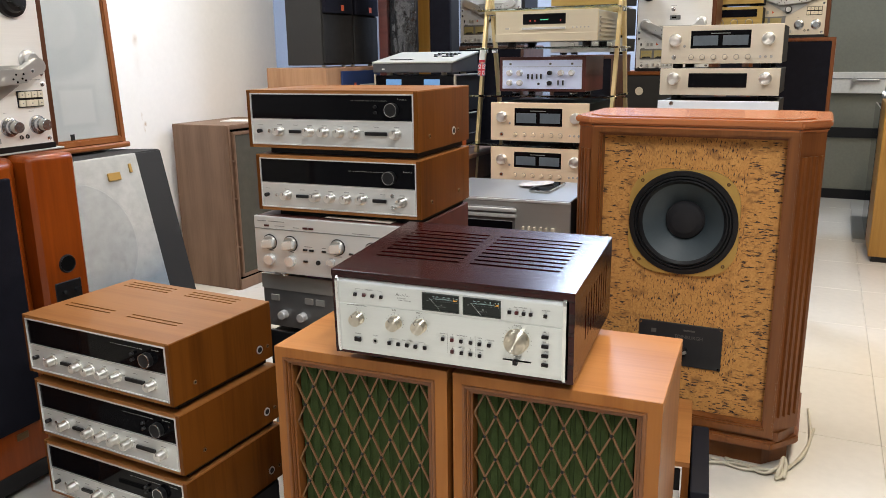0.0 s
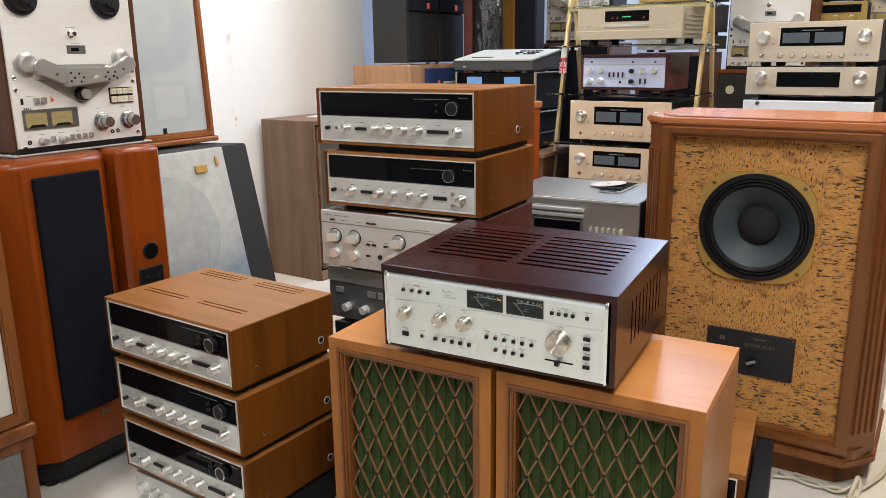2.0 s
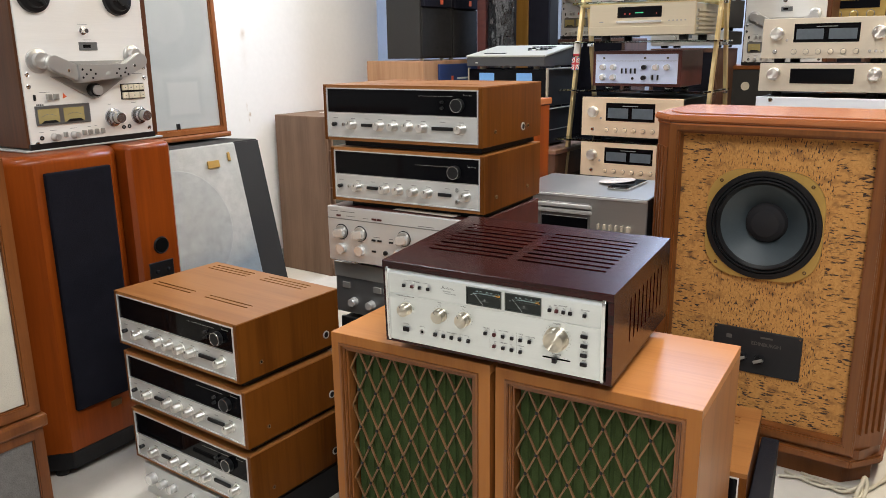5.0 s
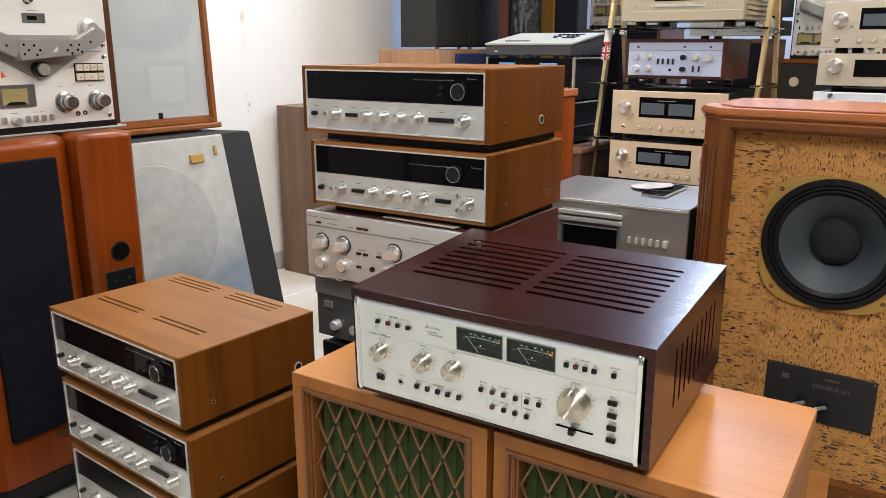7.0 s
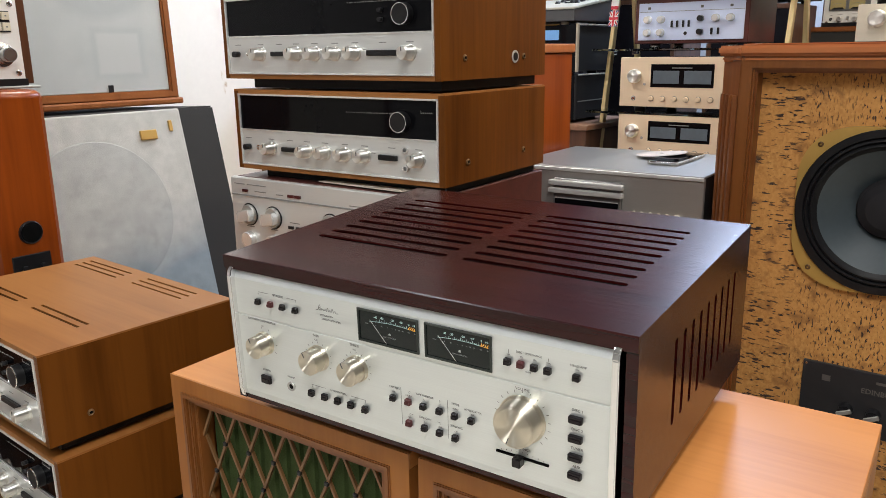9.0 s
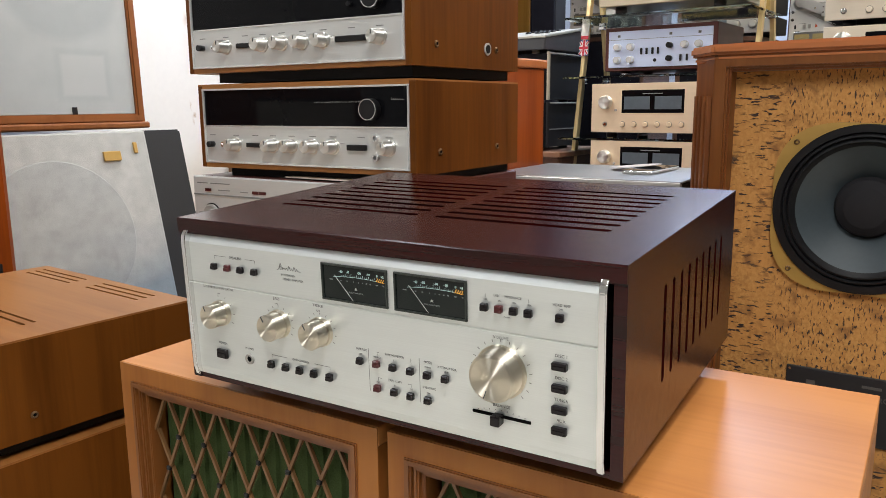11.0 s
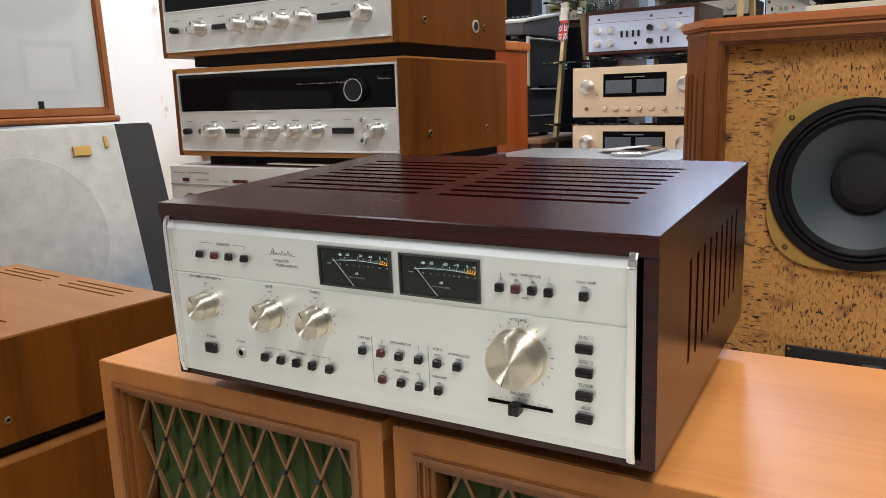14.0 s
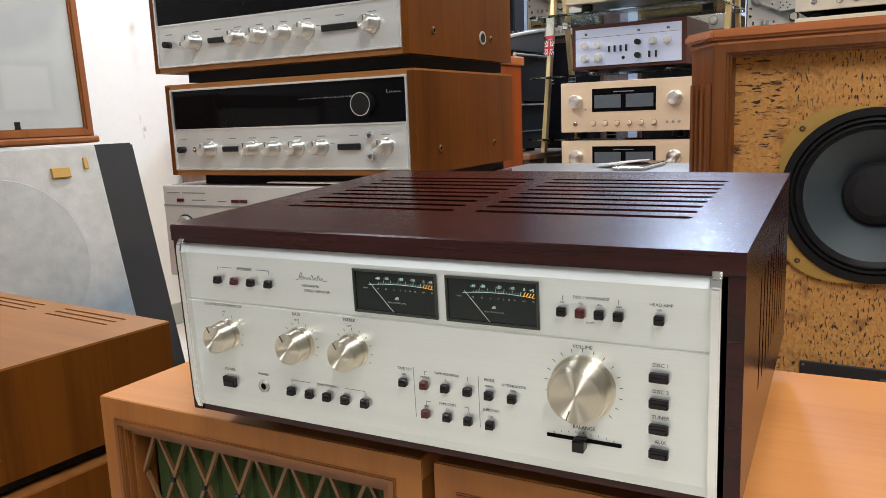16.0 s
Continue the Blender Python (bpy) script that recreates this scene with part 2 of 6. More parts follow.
def brushed(name, colour, rough=0.3, metal=0.9, axis="x"):
    m = material(name, colour, rough, metal, 0.05, 2.0, 0.03, 40, stretch=[0.6 if a == axis else 30 for a in "xyz"])
    return m


def glowing(name, colour, strength, base=(0.02, 0.02, 0.02)):
    m = material(name, base, 0.3)
    p = m.node_tree.nodes["Principled BSDF"]
    p.inputs["Emission Color"].default_value, p.inputs["Emission Strength"].default_value = (*colour, 1), strength
    return m


def glass(name, tint=(0.92, 0.96, 0.94), rough=0.02):
    m = bpy.data.materials.new(name)
    m.use_nodes = True
    p = m.node_tree.nodes["Principled BSDF"]
    p.inputs["Base Color"].default_value, p.inputs["Roughness"].default_value = (*tint, 1), rough
    p.inputs["Transmission Weight"].default_value, p.inputs["IOR"].default_value = 1.0, 1.48
    return m


SILVER = brushed("champagne_silver", (0.765, 0.79, 0.77), 0.38, 0.66)
ALU = brushed("satin_aluminium", (0.69, 0.69, 0.67), 0.36, 0.5)
BRIGHT = brushed("bright_aluminium", (0.88, 0.88, 0.85), 0.26, 0.62)
KNOB = brushed("turned_knob", (0.88, 0.84, 0.74), 0.22, 0.92, "y")
CHAMPAGNE = brushed("champagne_front", (0.74, 0.58, 0.41), 0.45, 0.35)
PALE = brushed("pale_champagne_front", (0.64, 0.57, 0.46), 0.42, 0.4)
STEEL = brushed("grey_steel", (0.44, 0.43, 0.40), 0.35, 0.6)
PALE_STEEL = brushed("pale_grey_lid", (0.46, 0.45, 0.40), 0.45, 0.2)
MID_STEEL = brushed("grey_deck_cover", (0.25, 0.247, 0.235), 0.36, 0.5)
BRONZE = material("dull_bronze_screw", (0.16, 0.09, 0.04), 0.4, 0.6)
GUN = brushed("gunmetal_front", (0.22, 0.22, 0.22), 0.35, 0.7)
BLUEGREY = brushed("bluish_silver_front", (0.62, 0.69, 0.88), 0.45, 0.25)
CHROME = material("chrome", (0.8, 0.8, 0.8), 0.12, 1.0, 0.03)
KNURLED = material("bluish_chrome_knob", (0.50, 0.52, 0.55), 0.24, 0.95, 0.06)
BRASS = brushed("satin_brass", (0.72, 0.55, 0.28), 0.36, 0.6, "z")
GOLD = material("gold_lacquered_frame", (0.47, 0.29, 0.075), 0.4, 0.25, 0.08)
BLACK = material("black_plastic", (0.010, 0.010, 0.011), 0.35, 0, 0.3, 20, spec=0.35)
MATT = material("matt_black_steel", (0.014, 0.014, 0.015), 0.6, 0, 0.3, 12, 0.1, 200, spec=0.2)
# Near-black stands in for the shade inside slots, sockets, holes and gaps.
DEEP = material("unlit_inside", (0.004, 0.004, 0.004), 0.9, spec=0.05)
GLOSS = material("black_glass", (0.004, 0.004, 0.005), 0.04, 0, 0.1, spec=0.11)
BUTTON = material("black_key", (0.009, 0.006, 0.007), 0.25, 0, 0.2, spec=0.3)
RED_BUTTON = material("dark_red_key", (0.065, 0.008, 0.009), 0.3, 0, 0.2)
INK = material("black_ink", (0.10, 0.10, 0.10), 0.6)
GREY_INK = material("grey_ink", (0.22, 0.22, 0.21), 0.6)
SCRIPT_INK = material("dull_silver_script", (0.30, 0.29, 0.27), 0.5)
DIM_INK = material("dim_grey_ink", (0.22, 0.23, 0.22), 0.5)
PALE_INK = material("white_ink", (0.65, 0.65, 0.60), 0.5)
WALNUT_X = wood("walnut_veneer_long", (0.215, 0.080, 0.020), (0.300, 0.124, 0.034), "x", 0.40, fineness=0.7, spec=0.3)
# Side veneer far darker than WALNUT_X: shade on the sides put into its colour.
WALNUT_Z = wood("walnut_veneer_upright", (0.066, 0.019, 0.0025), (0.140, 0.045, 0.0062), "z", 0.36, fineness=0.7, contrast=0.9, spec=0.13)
# Paler than CHERRY_Z: the overhead highlight on the speaker tops is in this colour.
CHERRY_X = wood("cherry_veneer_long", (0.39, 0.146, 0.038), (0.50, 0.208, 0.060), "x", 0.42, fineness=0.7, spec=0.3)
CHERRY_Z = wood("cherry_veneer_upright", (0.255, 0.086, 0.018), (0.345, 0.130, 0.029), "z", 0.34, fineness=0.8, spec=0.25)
MOULD = wood("reddish_moulding", (0.140, 0.045, 0.011), (0.21, 0.073, 0.018), "z", 0.28, spec=0.45)
OXBLOOD = wood("dark_mahogany_case", (0.012, 0.0014, 0.0013), (0.030, 0.0036, 0.0031), "x", 0.22, 0.0, 2.6, bump=0.34, spec=0.33)
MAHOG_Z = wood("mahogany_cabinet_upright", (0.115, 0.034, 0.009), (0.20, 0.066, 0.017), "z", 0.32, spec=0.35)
# Top boards: light from above put into the colour, about twice MAHOG_Z.
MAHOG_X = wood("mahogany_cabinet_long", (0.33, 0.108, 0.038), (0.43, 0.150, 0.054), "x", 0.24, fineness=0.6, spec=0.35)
ORANGE_Z = wood("orange_cherry_tower", (0.165, 0.028, 0.003), (0.275, 0.056, 0.006), "z", 0.28, 0.1, spec=0.3, fineness=0.6)
BROWN_Z = wood("dull_walnut_cabinet", (0.125, 0.068, 0.038), (0.205, 0.118, 0.072), "z", 0.5, fineness=0.8)
BROWN_X = wood("dull_walnut_top", (0.13, 0.062, 0.036), (0.21, 0.105, 0.062), "x", 0.45)
OLIVE_CLOTH = material("olive_grey_grille_cloth", (0.085, 0.078, 0.060), 0.95, 0, 0.2, 20, 0.5, 500, spec=0.1)
ROSEWOOD = wood("rosewood_case", (0.045, 0.012, 0.010), (0.085, 0.022, 0.017), "x", 0.35)
DARKWOOD = wood("dark_walnut_trim", (0.045, 0.020, 0.012), (0.10, 0.045, 0.025), "z", 0.45)
PINE = wood("light_brown_cabinet", (0.30, 0.15, 0.07), (0.42, 0.23, 0.12), "z", 0.5)
OCHRE = wood("ochre_cabinet", (0.27, 0.13, 0.02), (0.37, 0.19, 0.035), "z", 0.45)
GREEN_CLOTH = material("green_grille_cloth", (0.049, 0.072, 0.024), 0.9, 0, 0.3, 30, 0.5, 500, spec=0.1)
CHAR_CLOTH = material("charcoal_grille_cloth", (0.026, 0.025, 0.024), 0.95, 0, 0.3, 25, 0.5, 600, spec=0.1)
BLACK_CLOTH = material("black_grille_cloth", (0.010, 0.010, 0.015), 0.95, 0, 0.3, 25, 0.5, 600, spec=0.08)
GREY_CLOTH = material("pale_grey_grille_cloth", (0.42, 0.43, 0.40), 0.95, 0, 0.05, 5, 0.5, 500)
DARK_PAINT = material("dark_grey_paint", (0.032, 0.031, 0.030), 0.7, 0, 0.1, 10, 0.3, 300, spec=0.2)
PAPER = material("white_paper", (0.75, 0.73, 0.68), 0.8)
RUBBER = material("black_rubber", (0.010, 0.010, 0.011), 0.4, 0, 0.15, spec=0.3)
CONE = material("grey_paper_cone", (0.040, 0.054, 0.062), 0.5, 0, 0.1, 9, 0.1, 120)
CAP = material("dust_cap_felt", (0.009, 0.008, 0.010), 0.85, 0, 0.2)
CREAM = material("cream_plastic", (0.62, 0.56, 0.45), 0.5)
CABLE = material("beige_cable", (0.52, 0.47, 0.36), 0.5)
def spun(name, colour, rough=0.26):
    """Lathe-turned metal: highlights fan out from the middle."""
    m = material(name, colour, rough, 1.0, 0.04, 4.0)
    n, l = m.node_tree.nodes, m.node_tree.links
    p, t = n["Principled BSDF"], n.new("ShaderNodeTangent")
    t.direction_type, t.axis = "RADIAL", "Y"
    p.inputs["Anisotropic"].default_value, p.inputs["Anisotropic Rotation"].default_value = 1.0, 0.25
    l.new(t.outputs[0], p.inputs["Tangent"])
    return m


SPUN = spun("spun_champagne_knob", (0.78, 0.72, 0.60), 0.48)
SPUN_WHITE = spun("spun_aluminium_knob", (0.90, 0.88, 0.83), 0.42)
GLASS = glass("green_tinted_glass", (0.72, 0.86, 0.80))
METER_BLUE = material("unlit_blue_meter", (0.085, 0.105, 0.125), 0.35, 0, 0.15, 40)
METER_AMBER = material("amber_meter", (0.38, 0.31, 0.13), 0.4, 0, 0.1, 20)
METER_FACE = material("dark_green_meter_face", (0.006, 0.010, 0.009), 0.08, spec=0.4)
METER_RIM = material("dark_meter_rim", (0.055, 0.062, 0.055), 0.35, 0.5)
SCALE_INK = glowing("scale_ink", (0.62, 0.82, 0.78), 0.45, (0.35, 0.48, 0.45))
ORANGE_INK = glowing("orange_scale_ink", (1.0, 0.45, 0.05), 0.9, (0.6, 0.3, 0.05))
GREEN_GLOW = glowing("green_display", (0.1, 0.8, 0.4), 0.9)
RED_GLOW = glowing("red_display", (0.9, 0.08, 0.05), 0.8)

# ---- the room ----
def stained_plaster():
    """White plaster with a few soft brown seepage spots at fixed places."""
    m = material("white_plaster", (0.84, 0.82, 0.79), 0.85, 0, 0.03, 2.5, 0.12, 40)
    n, l = m.node_tree.nodes, m.node_tree.links
    p = n["Principled BSDF"]
    src = p.inputs["Base Color"].links[0].from_socket
    tc, nz, sc = n.new("ShaderNodeTexCoord"), n.new("ShaderNodeTexNoise"), n.new("ShaderNodeVectorMath")
    nz.inputs["Scale"].default_value = 35
    sc.operation, sc.inputs[1].default_value = "MULTIPLY_ADD", (0, 0.03, 0.03)
    l.new(tc.outputs["Object"], nz.inputs[0]), l.new(nz.outputs["Color"], sc.inputs[0]), l.new(tc.outputs["Object"], sc.inputs[2])
    for y, z, w, h, depth in ((2.99, 1.31, 0.032, 0.052, 0.5), (2.99, 1.20, 0.05, 0.16, 0.10), (3.0, 0.895, 0.014, 0.016, 0.85), (2.985, 0.935, 0.006, 0.035, 0.6), (2.996, 0.865, 0.009, 0.03, 0.45)):
        mp, gr, mx, mu = n.new("ShaderNodeMapping"), n.new("ShaderNodeTexGradient"), n.new("ShaderNodeMix"), n.new("ShaderNodeMath")
        mp.vector_type = "TEXTURE"
        mp.inputs["Location"].default_value, mp.inputs["Scale"].default_value = (-3.042, y, z), (1.0, w, h)
        gr.gradient_type = "QUADRATIC_SPHERE"
        l.new(sc.outputs[0], mp.inputs[0]), l.new(mp.outputs[0], gr.inputs[0])
        mu.operation, mu.inputs[1].default_value = "MULTIPLY", depth
        l.new(gr.outputs["Fac"], mu.inputs[0])
        mx.data_type = "RGBA"
        l.new(mu.outputs[0], mx.inputs[0]), l.new(src, mx.inputs[6])
        mx.inputs[7].default_value = (0.38, 0.22, 0.07, 1)
        src = mx.outputs[2]
    l.new(src, p.inputs["Base Color"])
    return m


WALL = stained_plaster()
FAR_WALL = material("olive_grey_wall", (0.20, 0.20, 0.16), 0.6, 0, 0.12, 3)
PALE_WALL = material("pale_grey_wall", (0.37, 0.39, 0.43), 0.8, 0, 0.08, 3)
SHOP_WALL = material("brown_shop_wall", (0.055, 0.046, 0.040), 0.7, 0, 0.3, 2)
# Unseen wall, made paler so that the face plate reflects more light.
BEHIND_WALL = material("grey_shop_wall", (0.34, 0.33, 0.31), 0.8, 0, 0.2, 2)
# Unseen ceiling, greyed to cut the light it bounces.
CEILING = material("greyed_ceiling", (0.44, 0.44, 0.44), 0.9, 0, 0.03)
TILE = material("cream_floor_tile", (0.66, 0.62, 0.55), 0.22, 0, 0.05, 3, 0.05, 30)
GROUT = material("tile_joint", (0.55, 0.51, 0.44), 0.8)


def setting(name, bm, mat, label="", category=""):
    ob = part(name, bm, mat, None)
    return tagged(ob, label, category, kind="structure")


X0, X1, Y0, Y1, TOP = -3.042, 2.2, -2.2, 7.34, 2.8
floor = setting("floor", bx(X0 - 0.4, X1, Y0, Y1, -0.1, -0.004), GROUT, "pale cream tiled shop floor", "floor")
setting("ceiling", bx(X0 - 0.4, X1, Y0, Y1, TOP, TOP + 0.1), CEILING, "plain unseen ceiling, greyed to cut bounced light", "ceiling")
wall_left = setting("wall_left", bx(X0 - 0.15, X0, Y0, 4.10, 0, TOP), WALL, "white plastered wall with brown stains", "wall")
setting("wall_recess", bx(X0 - 0.4, X0 - 0.28, 4.10, 5.74, 0, TOP), PALE_WALL, "pale grey wall of the recess", "wall")
setting("wall_back", bx(X0 - 0.4, -0.41, 5.74, 5.87, 0, TOP), PALE_WALL, "pale grey back wall", "wall")
setting("wall_far", bx(-0.6, X1, Y1, Y1 + 0.15, 0, TOP), FAR_WALL, "olive grey far wall", "wall")
setting("wall_aisle", bx(-0.56, -0.41, 5.87, Y1, 0, TOP), PALE_WALL, "pale grey wall of the aisle", "wall")
setting("wall_right", bx(X1, X1 + 0.15, Y0, Y1, 0, TOP), SHOP_WALL, "plain dark wall of the shop", "wall")
setting("wall_behind", bx(X0 - 0.15, X1, Y0 - 0.15, Y0, 0, TOP), BEHIND_WALL, "plain unseen grey wall, made paler for reflections", "wall")
setting("baseboard", bx(X0, X0 + 0.012, 1.2, 4.0, 0.0, 0.095, 0.003), GREY_CLOTH, "grey painted baseboard along the white wall", "baseboard")
rail = thing("wall_rail", "white painted rail with a latch across the far wall", "rail", pose(0.5, 7.235, 0.84), kind="structure")
part("board", bx(-0.75, 0.75, -0.05, 0, -0.075, 0.075, 0.004), PAPER, rail)
part("groove", bx(-0.75, 0.75, -0.054, -0.05, 0.025, 0.032), GREY_INK, rail)
part("latch", bx(-0.30, -0.10, -0.075, -0.054, 0.012, 0.026, 0.004), STEEL, rail)
part("latch_knob", cy((-0.28, -0.08, 0.02), 0.018, 0.04, "y", 12), STEEL, rail)
panel = thing("dark_panel", "dark framed panel standing at the foot of the far wall", "panel", pose(0.2, 7.205, 0), kind="structure")
part("frame", frame_bm(-0.28, 0.28, 0.0, 0.52, 0.07, -0.05, 0.0), MATT, panel)
part("infill", bx(-0.21, 0.21, -0.03, -0.012, 0.07, 0.45), FAR_WALL, panel)

# ---- integrated amplifier on the lattice speakers ----
def knob(parent, x, z, r, h, mat=KNOB, name="knob", label="", skirt=0.0, point=True, seg=28, y=0.0):
    """A turned metal knob with a bevelled nose and, if wanted, a skirt and a raised pointer."""
    prof = [(0, y - h), (r * 0.86, y - h), (r * 0.96, y - h * 0.93), (r, y - h * 0.8), (r, y - h * 0.2)]
    if skirt:
        prof += [(r * (1 + skirt), y - h * 0.16), (r * (1 + skirt), y)]
    else:
        prof += [(r, y)]
    ob = part(name, lathe(prof, seg), mat, parent, label, Matrix.Translation((x, 0, z)))
    if point:
        part("pointer", bx(-r * 0.07, r * 0.07, y - h - 0.0006, y - h, r * 0.25, r * 0.85), INK, ob)
    return ob


def pointed_knob(parent, x, z, r, h):
    """A tone knob: a turned barrel whose nose is cut to a ridge like a spinning top."""
    ob = part("tone_knob", lathe([(0, -h), (r * 0.93, -h), (r, -h * 0.96), (r, -h * 0.30), (r * 0.94, -h * 0.28), (r * 0.94, -h * 0.24), (r * 1.08, -h * 0.22), (r * 1.10, 0)], 44), SPUN, parent, "turned champagne metal knob", Matrix.Translation((x, 0, z)))
    part("pointer", bx(-0.0006, 0.0006, -h - 0.0003, -h * 0.7, r * 0.55, r * 1.01), INK, ob, m=Matrix.Rotation(-0.5, 4, "Y"))
    return ob


def ticks(parent, x, z, r, n, a0, a1, length=0.003, mat=INK, w=0.00028):
    bm = bmesh.new()
    for i in range(n):
        a = math.radians(a0 + (a1 - a0) * i / (n - 1))
        d, s = Vector((math.sin(a), 0, math.cos(a))), Vector((math.cos(a), 0, -math.sin(a)))
        c = Vector((x, -0.0002, z))
        q = [c + d * r - s * w, c + d * r + s * w, c + d * (r + length) + s * w, c + d * (r + length) - s * w]
        bm.faces.new([bm.verts.new(v) for v in q])
    return part("dial_marks", bm, mat, parent)


def key(parent, x, z, w=0.0066, h=0.0064, d=0.0044, mat=BUTTON):
    bm = bx(x - w / 2, x + w / 2, -d, 0, z - h / 2, z + h / 2, 0.0007, 1)
    box(bm, x - w * 0.4, x + w * 0.4, -d - 0.0008, -d, z - h * 0.4, z + h * 0.1)
    return part("push_key", bm, mat, parent)


def bracket(parent, x0, x1, z, gap0, gap1, drop=0.003):
    bm = bmesh.new()
    for a, b, c, d in ((x0, gap0, z, z + 0.0004), (gap1, x1, z, z + 0.0004), (x0, x0 + 0.0004, z - drop, z), (x1 - 0.0004, x1, z - drop, z)):
        bm.faces.new([bm.verts.new((q, -0.0002, s)) for q, s in ((a, c), (b, c), (b, d), (a, d))])
    ob = part("label_bracket", bm, INK, parent)
    ob["kind"] = "stuff"
    return ob


def hero_amplifier(m):
    W, D, Hh, T = 0.4784, 0.380, 0.174, 0.0105
    a = thing("integrated_amplifier", "champagne silver integrated amplifier in a dark mahogany slotted case", "amplifier", m, plan=False)
    slots = [(x0, x0 + 0.181, 0.1115 + 0.02495 * i - 0.0049, 0.1115 + 0.02495 * i + 0.0049) for x0 in (-0.195, 0.0072) for i in range(9)]
    part("top_panel", sheet(-W / 2, W / 2, 0.003, D, slots, Hh - 0.0025, Hh, ends=0.0044), OXBLOOD, a, "dark mahogany top with two rows of cooling slots")
    part("top_edge", prism([(0.003, Hh - 0.015), (0.0, Hh - 0.0142), (0.0, Hh - 0.0012), (0.0012, Hh), (0.003, Hh)], -W / 2, W / 2, "x"), OXBLOOD, a)
    side = [(0.1035 + 0.0266 * i - 0.0042, 0.1035 + 0.0266 * i + 0.0042, 0.046, 0.134) for i in range(9)]
    for s in (-1, 1):
        lo, hi = sorted((s * W / 2, s * (W / 2 - T)))
        part("side_panel", sheet(0.002, D, 0, Hh - 0.0025, side, lo, hi, "x", 0.0036), OXBLOOD, a)
    part("bottom_panel", bx(-W / 2 + T, W / 2 - T, 0.003, D, 0, 0.006), OXBLOOD, a)
    part("chassis", bx(-W / 2 + T + 0.006, W / 2 - T - 0.006, 0.0141, D - 0.01, 0.0065, Hh - 0.034), DEEP, a, "inner chassis, near-black for the shade behind the slots")
    part("front_rail", bx(-W / 2 + T, W / 2 - T, 0.003, 0.045, Hh - 0.0162, Hh - 0.0041), OXBLOOD, a)
    for x in (-0.17, 0.17):
        for y in (0.06, 0.30):
            part("foot", cy((x, y, -0.0125 - 0.0055 * (y > 0.2)), 0.02, 0.025 + 0.011 * (y > 0.2), "z", 20), RUBBER, a)
    # face plate: bevelled top lip, upper and lower field with a crease between them
    part("face_plate", prism([(0.014, 0.006), (0.002, 0.006), (0.0, 0.014), (0.0, 0.1062), (0.0014, 0.1070), (0.0014, 0.1078), (0.0, 0.1086), (0.0, 0.150), (0.0075, 0.1625), (0.014, 0.1625)], -0.2245, 0.2200, "x"), SILVER, a, "champagne silver brushed face plate")
    for x0, x1 in ((-0.2300, -0.2240), (0.2195, 0.2258)):
        part("end_trim", prism([(0.014, 0.005), (-0.003, 0.005), (-0.006, 0.016), (-0.006, 0.152), (-0.0045, 0.158), (-0.0005, 0.1625), (0.014, 0.1632)], x0, x1, "x", 0.001), CHROME, a, "bright metal end trim")
    return a


AMP = pose(-0.506, 1.262, 0.625, 2.7, 0.4, 4.5)
amp = fascia = hero_amplifier(AMP)
for x in (-0.1881, -0.1695, -0.1515, -0.1327):
    key(fascia, x, 0.1278, mat=RED_BUTTON if abs(x + 0.1695) < 0.001 else BUTTON)
for x in (0.1219, 0.1350, 0.1481, 0.1610, 0.1876):
    key(fascia, x, 0.1273, mat=RED_BUTTON if abs(x - 0.135) < 0.001 else BUTTON)
for x in (-0.1196, -0.1006, -0.0827, -0.0647, -0.0455):
    key(fascia, x, 0.0348, 0.0070, 0.0072)
for x, z in ((-0.0082, 0.058), (0.0283, 0.058), (0.0471, 0.058), (0.0645, 0.0575), (0.0828, 0.0575), (0.0289, 0.0346), (0.0465, 0.0344), (0.0645, 0.0340)):
    key(fascia, x, z)
for z in (0.0582, 0.0348):
    key(fascia, 0.0103, z, mat=RED_BUTTON)
for z in (0.0878, 0.0695, 0.0513, 0.0335):
    key(fascia, 0.1878, z, 0.0128, 0.0064, 0.0046)
key(fascia, -0.1876, 0.0343, 0.0140, 0.0095, 0.004)
